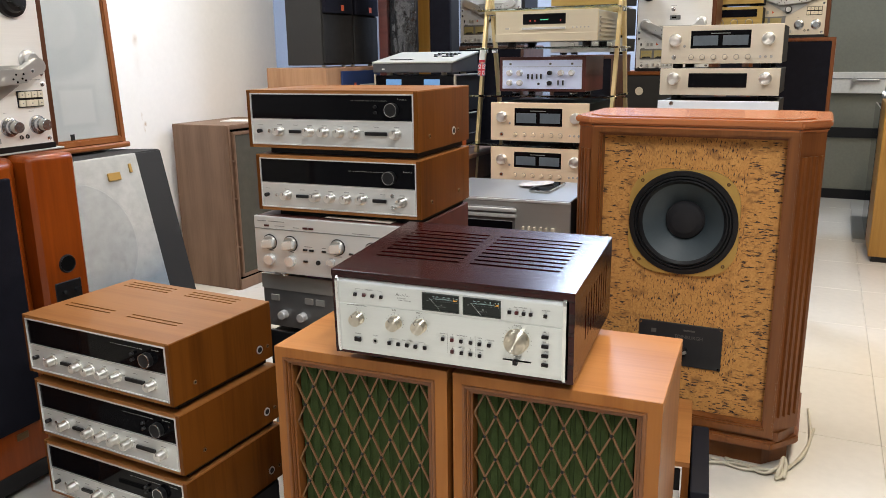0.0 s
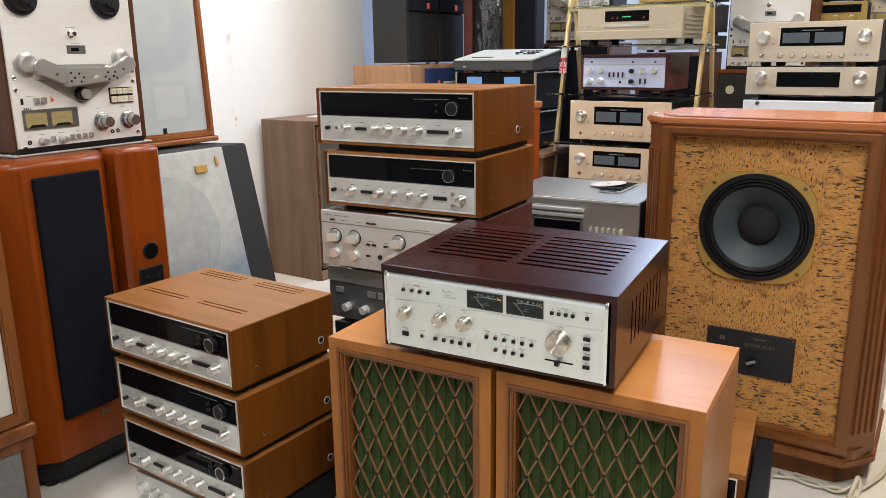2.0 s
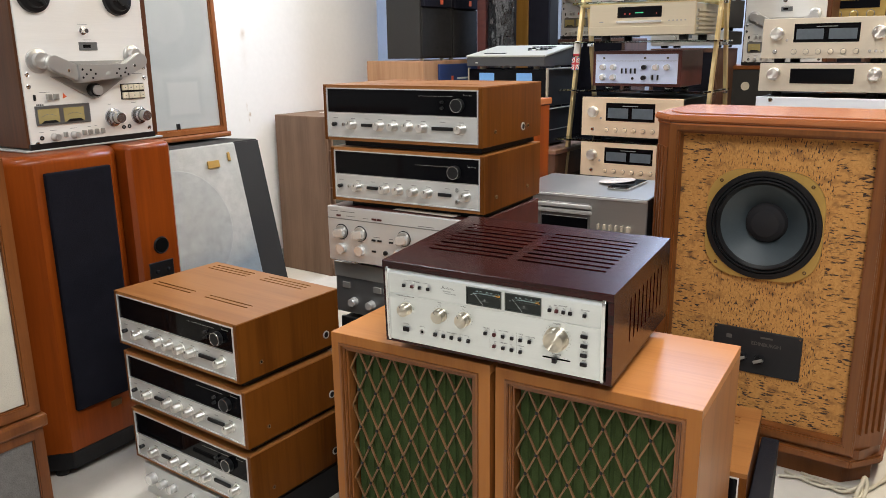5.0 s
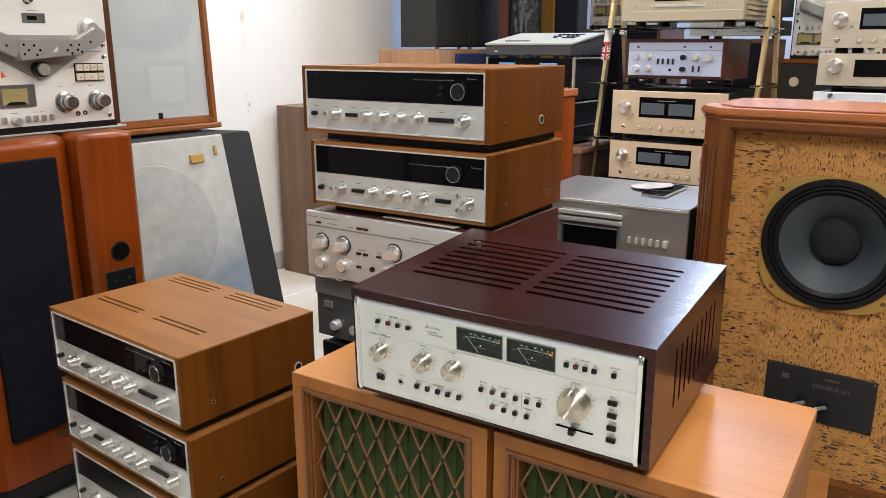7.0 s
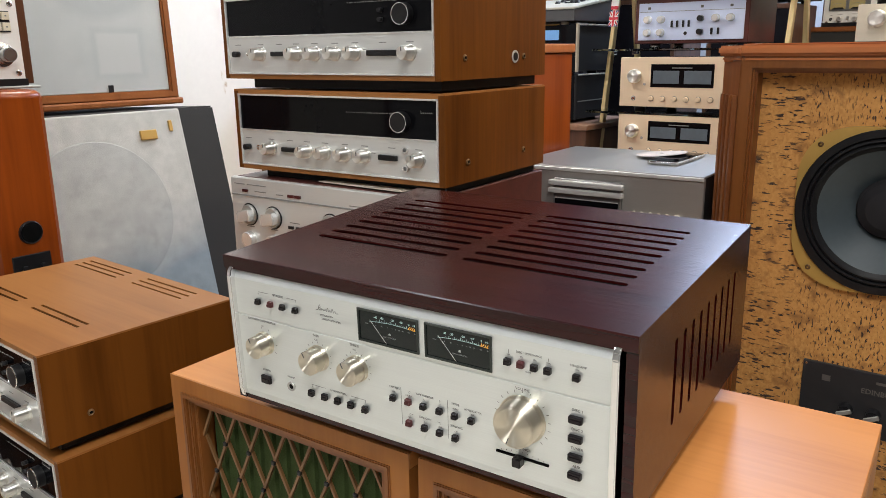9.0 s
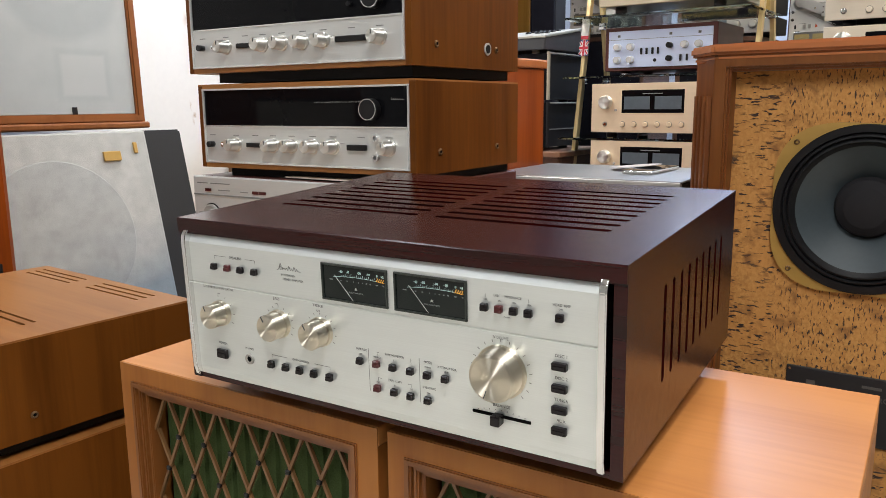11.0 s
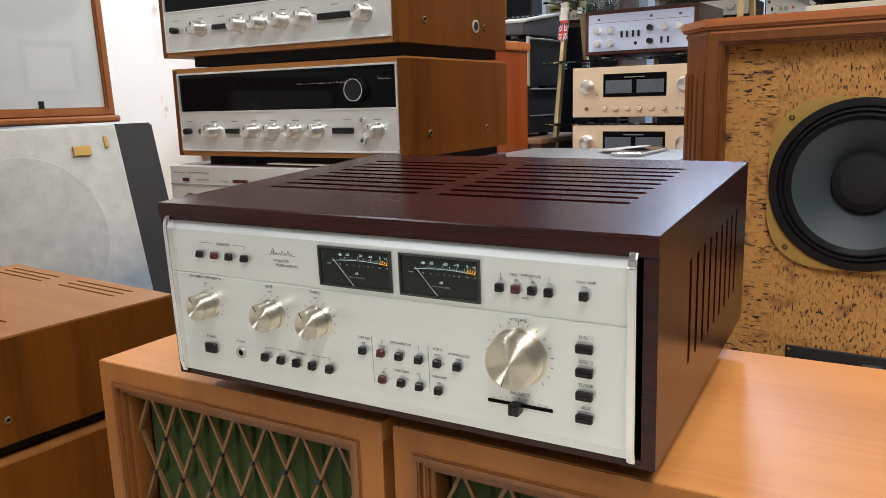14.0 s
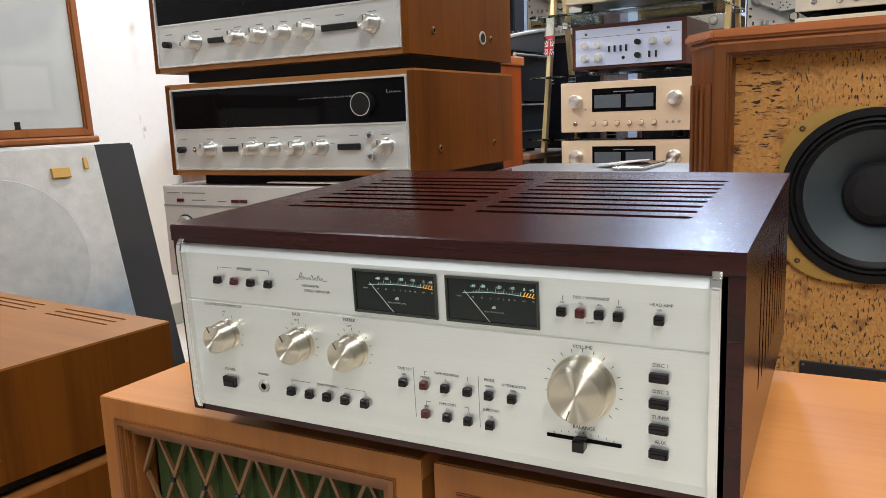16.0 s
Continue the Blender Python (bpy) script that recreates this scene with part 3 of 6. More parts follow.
for x, z, s, t in ((-0.1588, 0.1385, 0.0038, "SPEAKERS"), (0.1421, 0.1378, 0.0029, "DISC 1 IMPEDANCE"), (0.1885, 0.1369, 0.0031, "HEAD AMP"), (-0.1873, 0.1045, 0.0034, "LOUDNESS COMPENSATOR"),
                   (-0.108, 0.1035, 0.0040, "BASS"), (-0.0559, 0.1035, 0.0037, "TREBLE"), (-0.1874, 0.0452, 0.0034, "POWER"), (-0.1498, 0.0453, 0.0030, "PHONES"), (-0.0824, 0.0441, 0.0029, "TONE CONTROL"),
                   (-0.0072, 0.0688, 0.0030, "TAPE REC"), (0.0293, 0.0686, 0.0029, "TAPE MONITOR"), (0.0289, 0.0443, 0.0029, "TAPE COPY"), (0.0647, 0.0688, 0.0030, "MODE"), (0.0838, 0.0666, 0.0029, "ATTENUATOR"),
                   (0.0652, 0.0450, 0.0029, "SUBSONIC"), (0.1358, 0.1025, 0.0036, "VOLUME"), (0.1358, 0.0430, 0.0037, "BALANCE"), (0.1885, 0.0957, 0.0037, "DISC 1"), (0.1885, 0.0772, 0.0037, "DISC 2"), (0.1885, 0.0589, 0.0037, "TUNER"), (0.1885, 0.0412, 0.0037, "AUX"),
                   (-0.0905, 0.1288, 0.0029, "INTEGRATED"), (-0.0845, 0.1247, 0.0031, "STEREO AMPLIFIER"), (0.1876, 0.1335, 0.0021, "ON"), (-0.0082, 0.0640, 0.0021, "OFF"), (0.0103, 0.0640, 0.0021, "SOURCE"), (0.0283, 0.0640, 0.0021, "2"),
                   (0.0471, 0.0640, 0.0021, "1"), (0.0645, 0.0640, 0.0021, "MONO"), (0.0828, 0.0630, 0.0021, "-20dB"), (0.0103, 0.0402, 0.0021, "OFF"), (0.0645, 0.0400, 0.0021, "ON"), (0.1219, 0.1335, 0.0021, "100"), (0.135, 0.1335, 0.0021, "47k"),
                   (0.1481, 0.1335, 0.0021, "82k"), (0.161, 0.1335, 0.0021, "150k"), (0.1415, 0.1205, 0.0021, "OHMS"), (-0.108, 0.0985, 0.0021, "FLAT"), (-0.0559, 0.0985, 0.0021, "FLAT"), (-0.1873, 0.0985, 0.0021, "OFF"), (0.0289, 0.0402, 0.0021, "2-1"), (0.0465, 0.0402, 0.0021, "1-2")):
    words(t, s, INK, fascia, x, -0.0002, z)
bracket(fascia, -0.1885, -0.1325, 0.1385, -0.172, -0.146)
bracket(fascia, 0.1219, 0.161, 0.1378, 0.1205 + 0.002, 0.1605)
bracket(fascia, -0.1196, -0.0455, 0.0441, -0.100, -0.065)
bracket(fascia, 0.0103, 0.0471, 0.0686, 0.0125, 0.0465)
bracket(fascia, 0.0103, 0.0465, 0.0443, 0.0145, 0.0430)
for x, z0, z1 in ((0.0005, 0.030, 0.071), (0.0555, 0.030, 0.071)):
    part("dividing_line", bx(x, x + 0.0004, -0.0002, 0, z0, z1), GREY_INK, fascia)
# the maker's script mark, a plain flourish
pts = [(-0.1045, 0.1335), (-0.1020, 0.1340), (-0.0990, 0.1400), (-0.0985, 0.1338), (-0.1010, 0.1362), (-0.0970, 0.1362)]
pts += [(-0.0965 + 0.0016 * k, 0.1339 + 0.0021 * (k % 2) + (0.0022 if k in (5, 9) else 0.0)) for k in range(13)] + [(-0.0740, 0.1341)]
part("maker_mark", tube([(x, -0.0001, z) for x, z in pts], 0.00024, 4), INK, fascia)
for x, r in ((-0.1854, 0.0125), (-0.1062, 0.0132), (-0.0540, 0.0132)):
    pointed_knob(fascia, x, 0.0785, r - 0.0002, 0.0185)
    ticks(fascia, x, 0.0785, 0.0165, 11 if x > -0.15 else 5, -120 if x > -0.15 else -10, 120, 0.0022)
vk = knob(fascia, 0.1358, 0.0735, 0.0210, 0.0195, SPUN, "volume_knob", "large turned champagne volume knob", 0.10, False, 64)
part("pointer", bx(-0.0004, 0.0004, -0.0199, -0.0195, -0.0185, -0.011), INK, vk, m=Matrix.Rotation(0.35, 4, "Y"))
ticks(fascia, 0.1358, 0.0735, 0.0255, 17, -135, 135, 0.0026)
part("balance_slot", bx(0.1085, 0.1625, -0.0012, 0.0006, 0.0325, 0.0352, 0.0006), DEEP, fascia)
part("balance_slider", bx(0.1300, 0.1385, -0.011, -0.001, 0.0285, 0.0372, 0.001), BUTTON, fascia, "black plastic slider")
ticks(fascia, 0.1355, -0.05, 0.0885, 9, -14, 14, 0.0012)
part("phones_socket", lathe([(0.003, 0.001), (0.003, -0.0015), (0.0052, -0.002), (0.0058, 0.0)], 20, (-0.1503, 0, 0.0344)), STEEL, fascia)
part("socket_hole", cy((-0.1503, -0.0006, 0.0344), 0.003, 0.001, "y", 16), DEEP, fascia)


def power_meter(x0, x1, z0, z1):
    """A recessed peak meter: rim, dark dial, scale, needle and pane."""
    rim = part("power_meter", frame_bm(x0 - 0.0012, x1 + 0.0012, z0 - 0.0012, z1 + 0.0012, 0.0017, -0.0022, 0.001, 0.0005), METER_RIM, fascia, "dark peak power meter with a lit scale")
    part("dial", bx(x0, x1, -0.0004, 0.0002, z0, z1), METER_FACE, rim)
    c, w = (x0 + x1) / 2, x1 - x0
    zc, bow = z0 + 0.0213, 0.0016
    arc = lambda u: (x0 + (0.18 + 0.79 * u) * w, zc + bow * (1 - (2 * u - 1) ** 2))
    for name, lo, hi, mat in (("scale", 0, 22, SCALE_INK), ("overload_scale", 22, 26, ORANGE_INK)):
        bm = bmesh.new()
        for i in range(lo, hi):
            u0, u1 = i / 26, (i + 1) / 26
            (ax, az), (bxx, bz) = arc(u0), arc(u1)
            bm.faces.new([bm.verts.new(q) for q in ((ax, -0.0007, az), (bxx, -0.0007, bz), (bxx, -0.0007, bz + 0.0003), (ax, -0.0007, az + 0.0003))])
            if i >= 4:
                hgt = 0.0030 if i % 3 == 0 or name != "scale" else 0.0017
                lean, bar = (0.0007, 0.00028) if name == "scale" else (0.0016, 0.0006)
                bm.faces.new([bm.verts.new(q) for q in ((ax, -0.0007, az), (ax + bar, -0.0007, az), (ax + bar + lean, -0.0007, az + hgt), (ax + lean, -0.0007, az + hgt))])
        part(name, bm, mat, rim)
    for u, t in ((0.30, "-40"), (0.41, "-30"), (0.59, "-20"), (0.73, "-10"), (0.865, "0"), (0.945, "+5")):
        words(t, 0.0032, SCALE_INK, rim, x0 + u * w, -0.0007, zc + 0.0062 - 0.006 * (u - 0.6) ** 2)
    bm = bmesh.new()
    for u, n in ((0.14, 5), (0.30, 2), (0.40, 2), (0.50, 1), (0.58, 1), (0.64, 1), (0.70, 2), (0.76, 2), (0.86, 3), (0.96, 2)):
        for k in range(n):
            box(bm, x0 + u * w + (k - n / 2) * 0.0008, x0 + u * w + (k - n / 2) * 0.0008 + 0.0005, -0.0008, -0.0006, zc - 0.0030, zc - 0.0020)
    part("watt_figures", bm, DIM_INK, rim)["kind"] = "stuff"
    words("dB", 0.0030, PALE_INK, rim, c + 0.002, -0.0007, z0 + 0.0120)
    words("PEAK POWER LEVEL", 0.0018, DIM_INK, rim, c + 0.002, -0.0007, z0 + 0.0085)
    part("needle", prism([(x0 + 0.014, zc + 0.002), (x0 + 0.0143, zc + 0.002), (c - 0.0012, z0 + 0.001), (c - 0.0016, z0 + 0.001)], -0.0012, -0.0009, "y"), PALE_INK, rim)
    return rim


power_meter(-0.0470, 0.0243, 0.1131, 0.1455)
power_meter(0.0340, 0.1042, 0.1131, 0.1455)


# ---- lattice-front speakers ----
LATTICE = wood("lattice_slat", (0.135, 0.063, 0.022), (0.205, 0.100, 0.038), "z", 0.42)


def lattice_speaker(m):
    W, D, Hh = 0.387, 0.334, 0.607
    s = thing("lattice_speaker", "cherry bookshelf speaker with a diamond lattice over green pleated cloth", "speaker", m, "pair of lattice-front speakers")
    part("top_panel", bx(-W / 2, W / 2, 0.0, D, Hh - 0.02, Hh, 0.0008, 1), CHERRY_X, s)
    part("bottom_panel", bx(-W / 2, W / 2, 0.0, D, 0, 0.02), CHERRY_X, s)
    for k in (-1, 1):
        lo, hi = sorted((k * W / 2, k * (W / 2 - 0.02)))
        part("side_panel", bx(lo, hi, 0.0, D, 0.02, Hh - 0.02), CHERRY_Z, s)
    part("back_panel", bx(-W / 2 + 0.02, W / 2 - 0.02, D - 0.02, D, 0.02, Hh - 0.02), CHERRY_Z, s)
    a, b, c, d = -W / 2 + 0.019, W / 2 - 0.025, 0.022, Hh - 0.022
    bm = bmesh.new()
    for q in ((-W / 2, W / 2, d, Hh - 0.0006), (-W / 2, W / 2, 0.0006, c), (-W / 2, a, c, d), (b, W / 2, c, d)):
        box(bm, q[0], q[1], -0.0014, 0.0, q[2], q[3])
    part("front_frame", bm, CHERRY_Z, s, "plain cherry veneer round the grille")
    part("outer_moulding", frame_bm(a, b, c, d, 0.0075, -0.004, 0.03, 0.0015), MOULD, s, "reddish wood moulding")
    part("middle_moulding", frame_bm(a + 0.0075, b - 0.0075, c + 0.0075, d - 0.0075, 0.006, 0.0005, 0.03, 0.0018), MOULD, s)
    part("inner_moulding", frame_bm(a + 0.0135, b - 0.0135, c + 0.0135, d - 0.0135, 0.005, 0.006, 0.03, 0.001), MOULD, s)
    x0, x1, z0, z1 = a + 0.0185, b - 0.0185, c + 0.0185, d - 0.0185
    cloth = part("grille_cloth", bx(x0, x1, 0.034, 0.04, z0, z1), GREEN_CLOTH, s, "dark green pleated cloth")
    n = 13
    pleat = None
    for i in range(n):
        x = x0 + (x1 - x0) * (i + 0.5) / n
        if pleat is None:
            pleat = part("pleat", prism([(0.0085, 0.034), (0.0065, 0.0295), (-0.0065, 0.0285), (-0.0085, 0.034)], z0, z1, "z"), GREEN_CLOTH, cloth, m=Matrix.Translation((x, 0, 0)))
        else:
            again(pleat, Matrix.Translation((x, 0, 0)))
    # two layers of slats crossing in diamonds
    px_ = (x1 - x0) / 7
    pz_ = 2.08 * px_
    xr = x0 + px_ / 2
    slope = pz_ / px_
    knots = []
    for layer, sg in ((0, 1), (1, -1)):
        y = 0.012 + 0.0035 * layer
        for k in range(-30, 31):
            zc0 = z1 + k * pz_
            f = lambda x: zc0 + sg * slope * (x - xr)
            g = lambda z: (z - zc0) / (sg * slope) + xr
            lo, hi = sorted((g(z0), g(z1)))
            lo, hi = max(lo, x0), min(hi, x1)
            if hi - lo < 0.004:
                continue
            A, Bp = Vector((lo, y, f(lo))), Vector((hi, y, f(hi)))
            dv = (Bp - A).normalized()
            nv = Vector((-dv.z, 0, dv.x)) * 0.0017
            bm = bmesh.new()
            q = [A - nv, Bp - nv, Bp + nv, A + nv]
            fr = [bm.verts.new(v) for v in q] + [bm.verts.new(v + Vector((0, 0.0040, 0))) for v in q]
            for idx in ((0, 1, 2, 3), (7, 6, 5, 4), (0, 4, 5, 1), (1, 5, 6, 2), (2, 6, 7, 3), (3, 7, 4, 0)):
                bm.faces.new([fr[i] for i in idx])
            bmesh.ops.recalc_face_normals(bm, faces=bm.faces)
            part("lattice_slat", bm, LATTICE, s)
    knot = None
    for i in range(-1, 15):
        for j in range(-14, 1):
            if (i + j) % 2:
                continue
            x, z = xr + i * px_ / 2, z1 + j * pz_ / 2
            if x0 + 0.003 < x < x1 - 0.003 and z0 + 0.003 < z < z1 - 0.003:
                mm = Matrix.Translation((x, 0.0105, z))
                if knot is None:
                    knot = part("lattice_knot", bx(-0.0027, 0.0027, -0.0010, 0.004, -0.0030, 0.0030, 0.0010, 1), BLACK, s, "black staple knot", mm)
                else:
                    again(knot, mm)
    return s


LAT = pose(-0.513, 1.282, 0, 0, 0, 4.1)
lattice_speaker(LAT @ pose(-0.1995, 0, 0))
lattice_speaker(LAT @ pose(0.1995, 0, 0))


# ---- receivers in walnut cases ----
def receiver(m, variant=0, W=0.482, D=0.334, Hh=0.146, label="", badge=0.223):
    r = thing("stereo_receiver", label, "receiver", m, "walnut-cased receivers")
    T, TT = 0.011, 0.008
    slots = [(x0, x0 + 0.162, y - 0.0026, y + 0.0026) for x0 in (-0.211, 0.007) for y in (0.097, 0.113, 0.279, 0.295, 0.311)]
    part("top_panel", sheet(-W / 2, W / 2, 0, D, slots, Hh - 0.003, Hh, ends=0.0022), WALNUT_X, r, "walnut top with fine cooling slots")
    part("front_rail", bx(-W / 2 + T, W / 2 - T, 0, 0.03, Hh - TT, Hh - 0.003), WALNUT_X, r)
    for s in (-1, 1):
        lo, hi = sorted((s * W / 2, s * (W / 2 - T)))
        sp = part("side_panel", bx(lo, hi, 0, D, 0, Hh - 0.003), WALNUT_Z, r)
        for y, z, rad in ((0.066, 0.034, 0.0052), (badge + 0.0305, 0.034, 0.0045)):
            part("screw", lathe([(0.002, -0.0005), (0.0035, -0.0022), (0.0052, -0.0010), (0.0055, 0.001)], 14, (0, 0, 0)), BRONZE, sp, m=pose(s * (W / 2 + 0.0004), y, z, 0, 0, 90 * s))
            part("screw_head", cy((0, -0.0006, 0), 0.0024, 0.001, "y", 10), DEEP, sp, m=pose(s * (W / 2 + 0.0008), y, z, 0, 0, 90 * s))
        if variant in (0, 2):
            part("medallion", lathe([(0, -0.0008), (0.0085, -0.0008), (0.0085, -0.0012), (0.0105, -0.0012), (0.0105, 0.001)], 24, (0, 0, 0)), ALU, sp, "round maker's medallion", pose(s * (W / 2 + 0.0004), badge, 0.034, 0, 0, 90 * s))
            part("medallion_face", cy((0, -0.0014, 0), 0.007, 0.001, "y", 20), BLACK, sp, m=pose(s * (W / 2 + 0.0004), badge, 0.034, 0, 0, 90 * s))
    part("bottom_panel", bx(-W / 2 + T, W / 2 - T, 0, D, 0, 0.008), WALNUT_X, r)
    part("chassis", bx(-W / 2 + T + 0.002, W / 2 - T - 0.002, 0.02, D - 0.005, 0.009, Hh - TT - 0.012), DEEP, r, "inner chassis, near-black for the shade behind the slots")
    x0, x1, z0 = -W / 2 + T, W / 2 - T, 0.008
    part("panel_frame", frame_bm(x0, x1, z0, Hh - TT, 0.003, -0.003, 0.012, 0.0008), BRIGHT, r, "thin bright aluminium frame")
    zt = Hh - TT - 0.003
    zs = 0.0745
    part("dial_glass", bx(x0 + 0.003, x1 - 0.003, 0.001, 0.006, zs, zt), GLOSS, r, "glossy black dial glass")
    part("dial_edge", bx(x0 + 0.003, x1 - 0.003, -0.0015, 0.004, zs - 0.002, zs), BRIGHT, r)
    fp = part("control_panel", bx(x0 + 0.003, x1 - 0.003, 0.0, 0.006, z0 + 0.003, zs - 0.002), ALU, r, "satin aluminium control panel")
    zk = 0.0430 if variant == 0 else 0.0415
    part("headphone_socket", cy((-0.202, -0.005, zk), 0.0052, 0.014, "y", 16), BLACK, r)
    part("input_jack", lathe([(0.002, -0.001), (0.003, -0.004), (0.0045, -0.004), (0.0048, 0.0)], 16, (-0.175, 0, zk)), CHROME, r)
    for x in (-0.144, -0.057, -0.0146, 0.0305, 0.0735, 0.1835):
        z = zk
        knob(r, x, z, 0.0108, 0.023, SPUN_WHITE, "control_knob", "small turned aluminium knob", 0.18, True, 22)
    part("switch_block", bx(-0.115, -0.080, -0.007, 0.0, zk - 0.004, zk + 0.004, 0.0012, 1), BLACK, r)
    wide = (0.100, 0.160) if variant != 1 else (0.104, 0.142)
    part("switch_block", bx(*wide, -0.006, 0.0, zk - 0.0045, zk + 0.0045, 0.0012, 1), BLACK, r)
    if variant == 1:
        for dz in (-0.015, 0.015):
            part("input_jack", lathe([(0.0025, -0.001), (0.0032, -0.005), (0.0055, -0.005), (0.0058, 0.0)], 16, (0.159, 0, zk + dz)), CHROME, r)
    # tuning knob on the glass
    zd = (zs + zt) / 2 - 0.004
    xd = (0.174, 0.152, 0.159)[variant]
    tk = part("tuning_knob", lathe([(0, -0.012), (0.0155, -0.012), (0.0165, -0.010), (0.0168, 0.001)], 32, (xd, 0, zd)), BLACK, r, "black tuning knob with a bright ring")
    part("ring", lathe([(0.0150, -0.0121), (0.0152, -0.0128), (0.0164, -0.0128), (0.0166, -0.0115)], 32, (xd, 0, zd)), CHROME, tk)
    if variant != 1:
        for dz in (0.007, -0.007):
            part("small_knob", cy((xd - 0.045, -0.003, zd + dz), 0.0035, 0.009, "y", 14), BLACK, r)
    # small script, unreadable at this distance: fine bars
    bm = bmesh.new()
    xs, zw = (0.060, zt - 0.014) if variant != 1 else (0.036, zt - 0.023)
    dice = random.Random(7)
    x = xs
    while x < xs + 0.100:
        w = dice.uniform(0.0008, 0.0022)
        tall = dice.choice((0.0011, 0.0011, 0.0016, 0.0022))
        box(bm, x, x + w, 0.0006, 0.001, zw, zw + tall * 0.5)
        box(bm, x, x + 0.0005, 0.0006, 0.001, zw, zw + tall)
        x += w + dice.choice((0.0006, 0.0006, 0.0008, 0.0026))
    x = 0.188
    for k in range(6):
        box(bm, x, x + 0.0006, 0.0006, 0.001, zw + 0.003, zw + (0.0075 if k == 0 else 0.0052))
        box(bm, x, x + 0.0026, 0.0006, 0.001, zw + 0.003, zw + 0.0037)
        x += 0.0040
    part("script", bm, SCRIPT_INK, r)["kind"] = "stuff"
    bm = bmesh.new()
    for x in (-0.202, -0.144, -0.098, -0.057, -0.0146, 0.0305, 0.0735, 0.13, 0.1835):
        box(bm, x - 0.007, x + 0.007, -0.0004, 0.0, zk + 0.0155, zk + 0.0168)
    for x in (-0.142, -0.075, 0.092):
        box(bm, x - 0.004, x + 0.004, -0.0004, 0.0, zk + 0.005, zk + 0.006)
    part("control_legend", bm, GREY_INK, r)["kind"] = "stuff"
    if variant == 2:
        part("dial_window", bx(0.02, 0.10, -0.001, 0.002, zd - 0.006, zd + 0.004), DEEP, r)
    part("base_board", bx(-W / 2 + 0.05, W / 2 - 0.014, 0.022, D - 0.012, -0.016, 0.0), MATT, r, "black recessed base")
    return r


WL = "walnut-cased stereo receiver with black dial glass, "
REC = -0.9
receiver(pose(-1.377, 1.190, 0.4535, 0, 0, REC), 0, label=WL + "topping a stack", badge=0.285)
receiver(pose(-1.371, 1.194, 0.286, 0, 0, REC), 0, label=WL + "within a stack", badge=0.285)
receiver(pose(-1.371, 1.196, 0.120, 0, 0, REC), 2, label=WL + "over a silver amplifier", badge=0.285)
receiver(pose(-1.017, 1.654, 0.962, 0, 0, 3.6), 0, W=0.480, label=WL + "top of the rear stack")
receiver(pose(-1.010, 1.660, 0.797, 0, 0, 4.2), 1, W=0.466, label=WL + "on a silver amplifier")


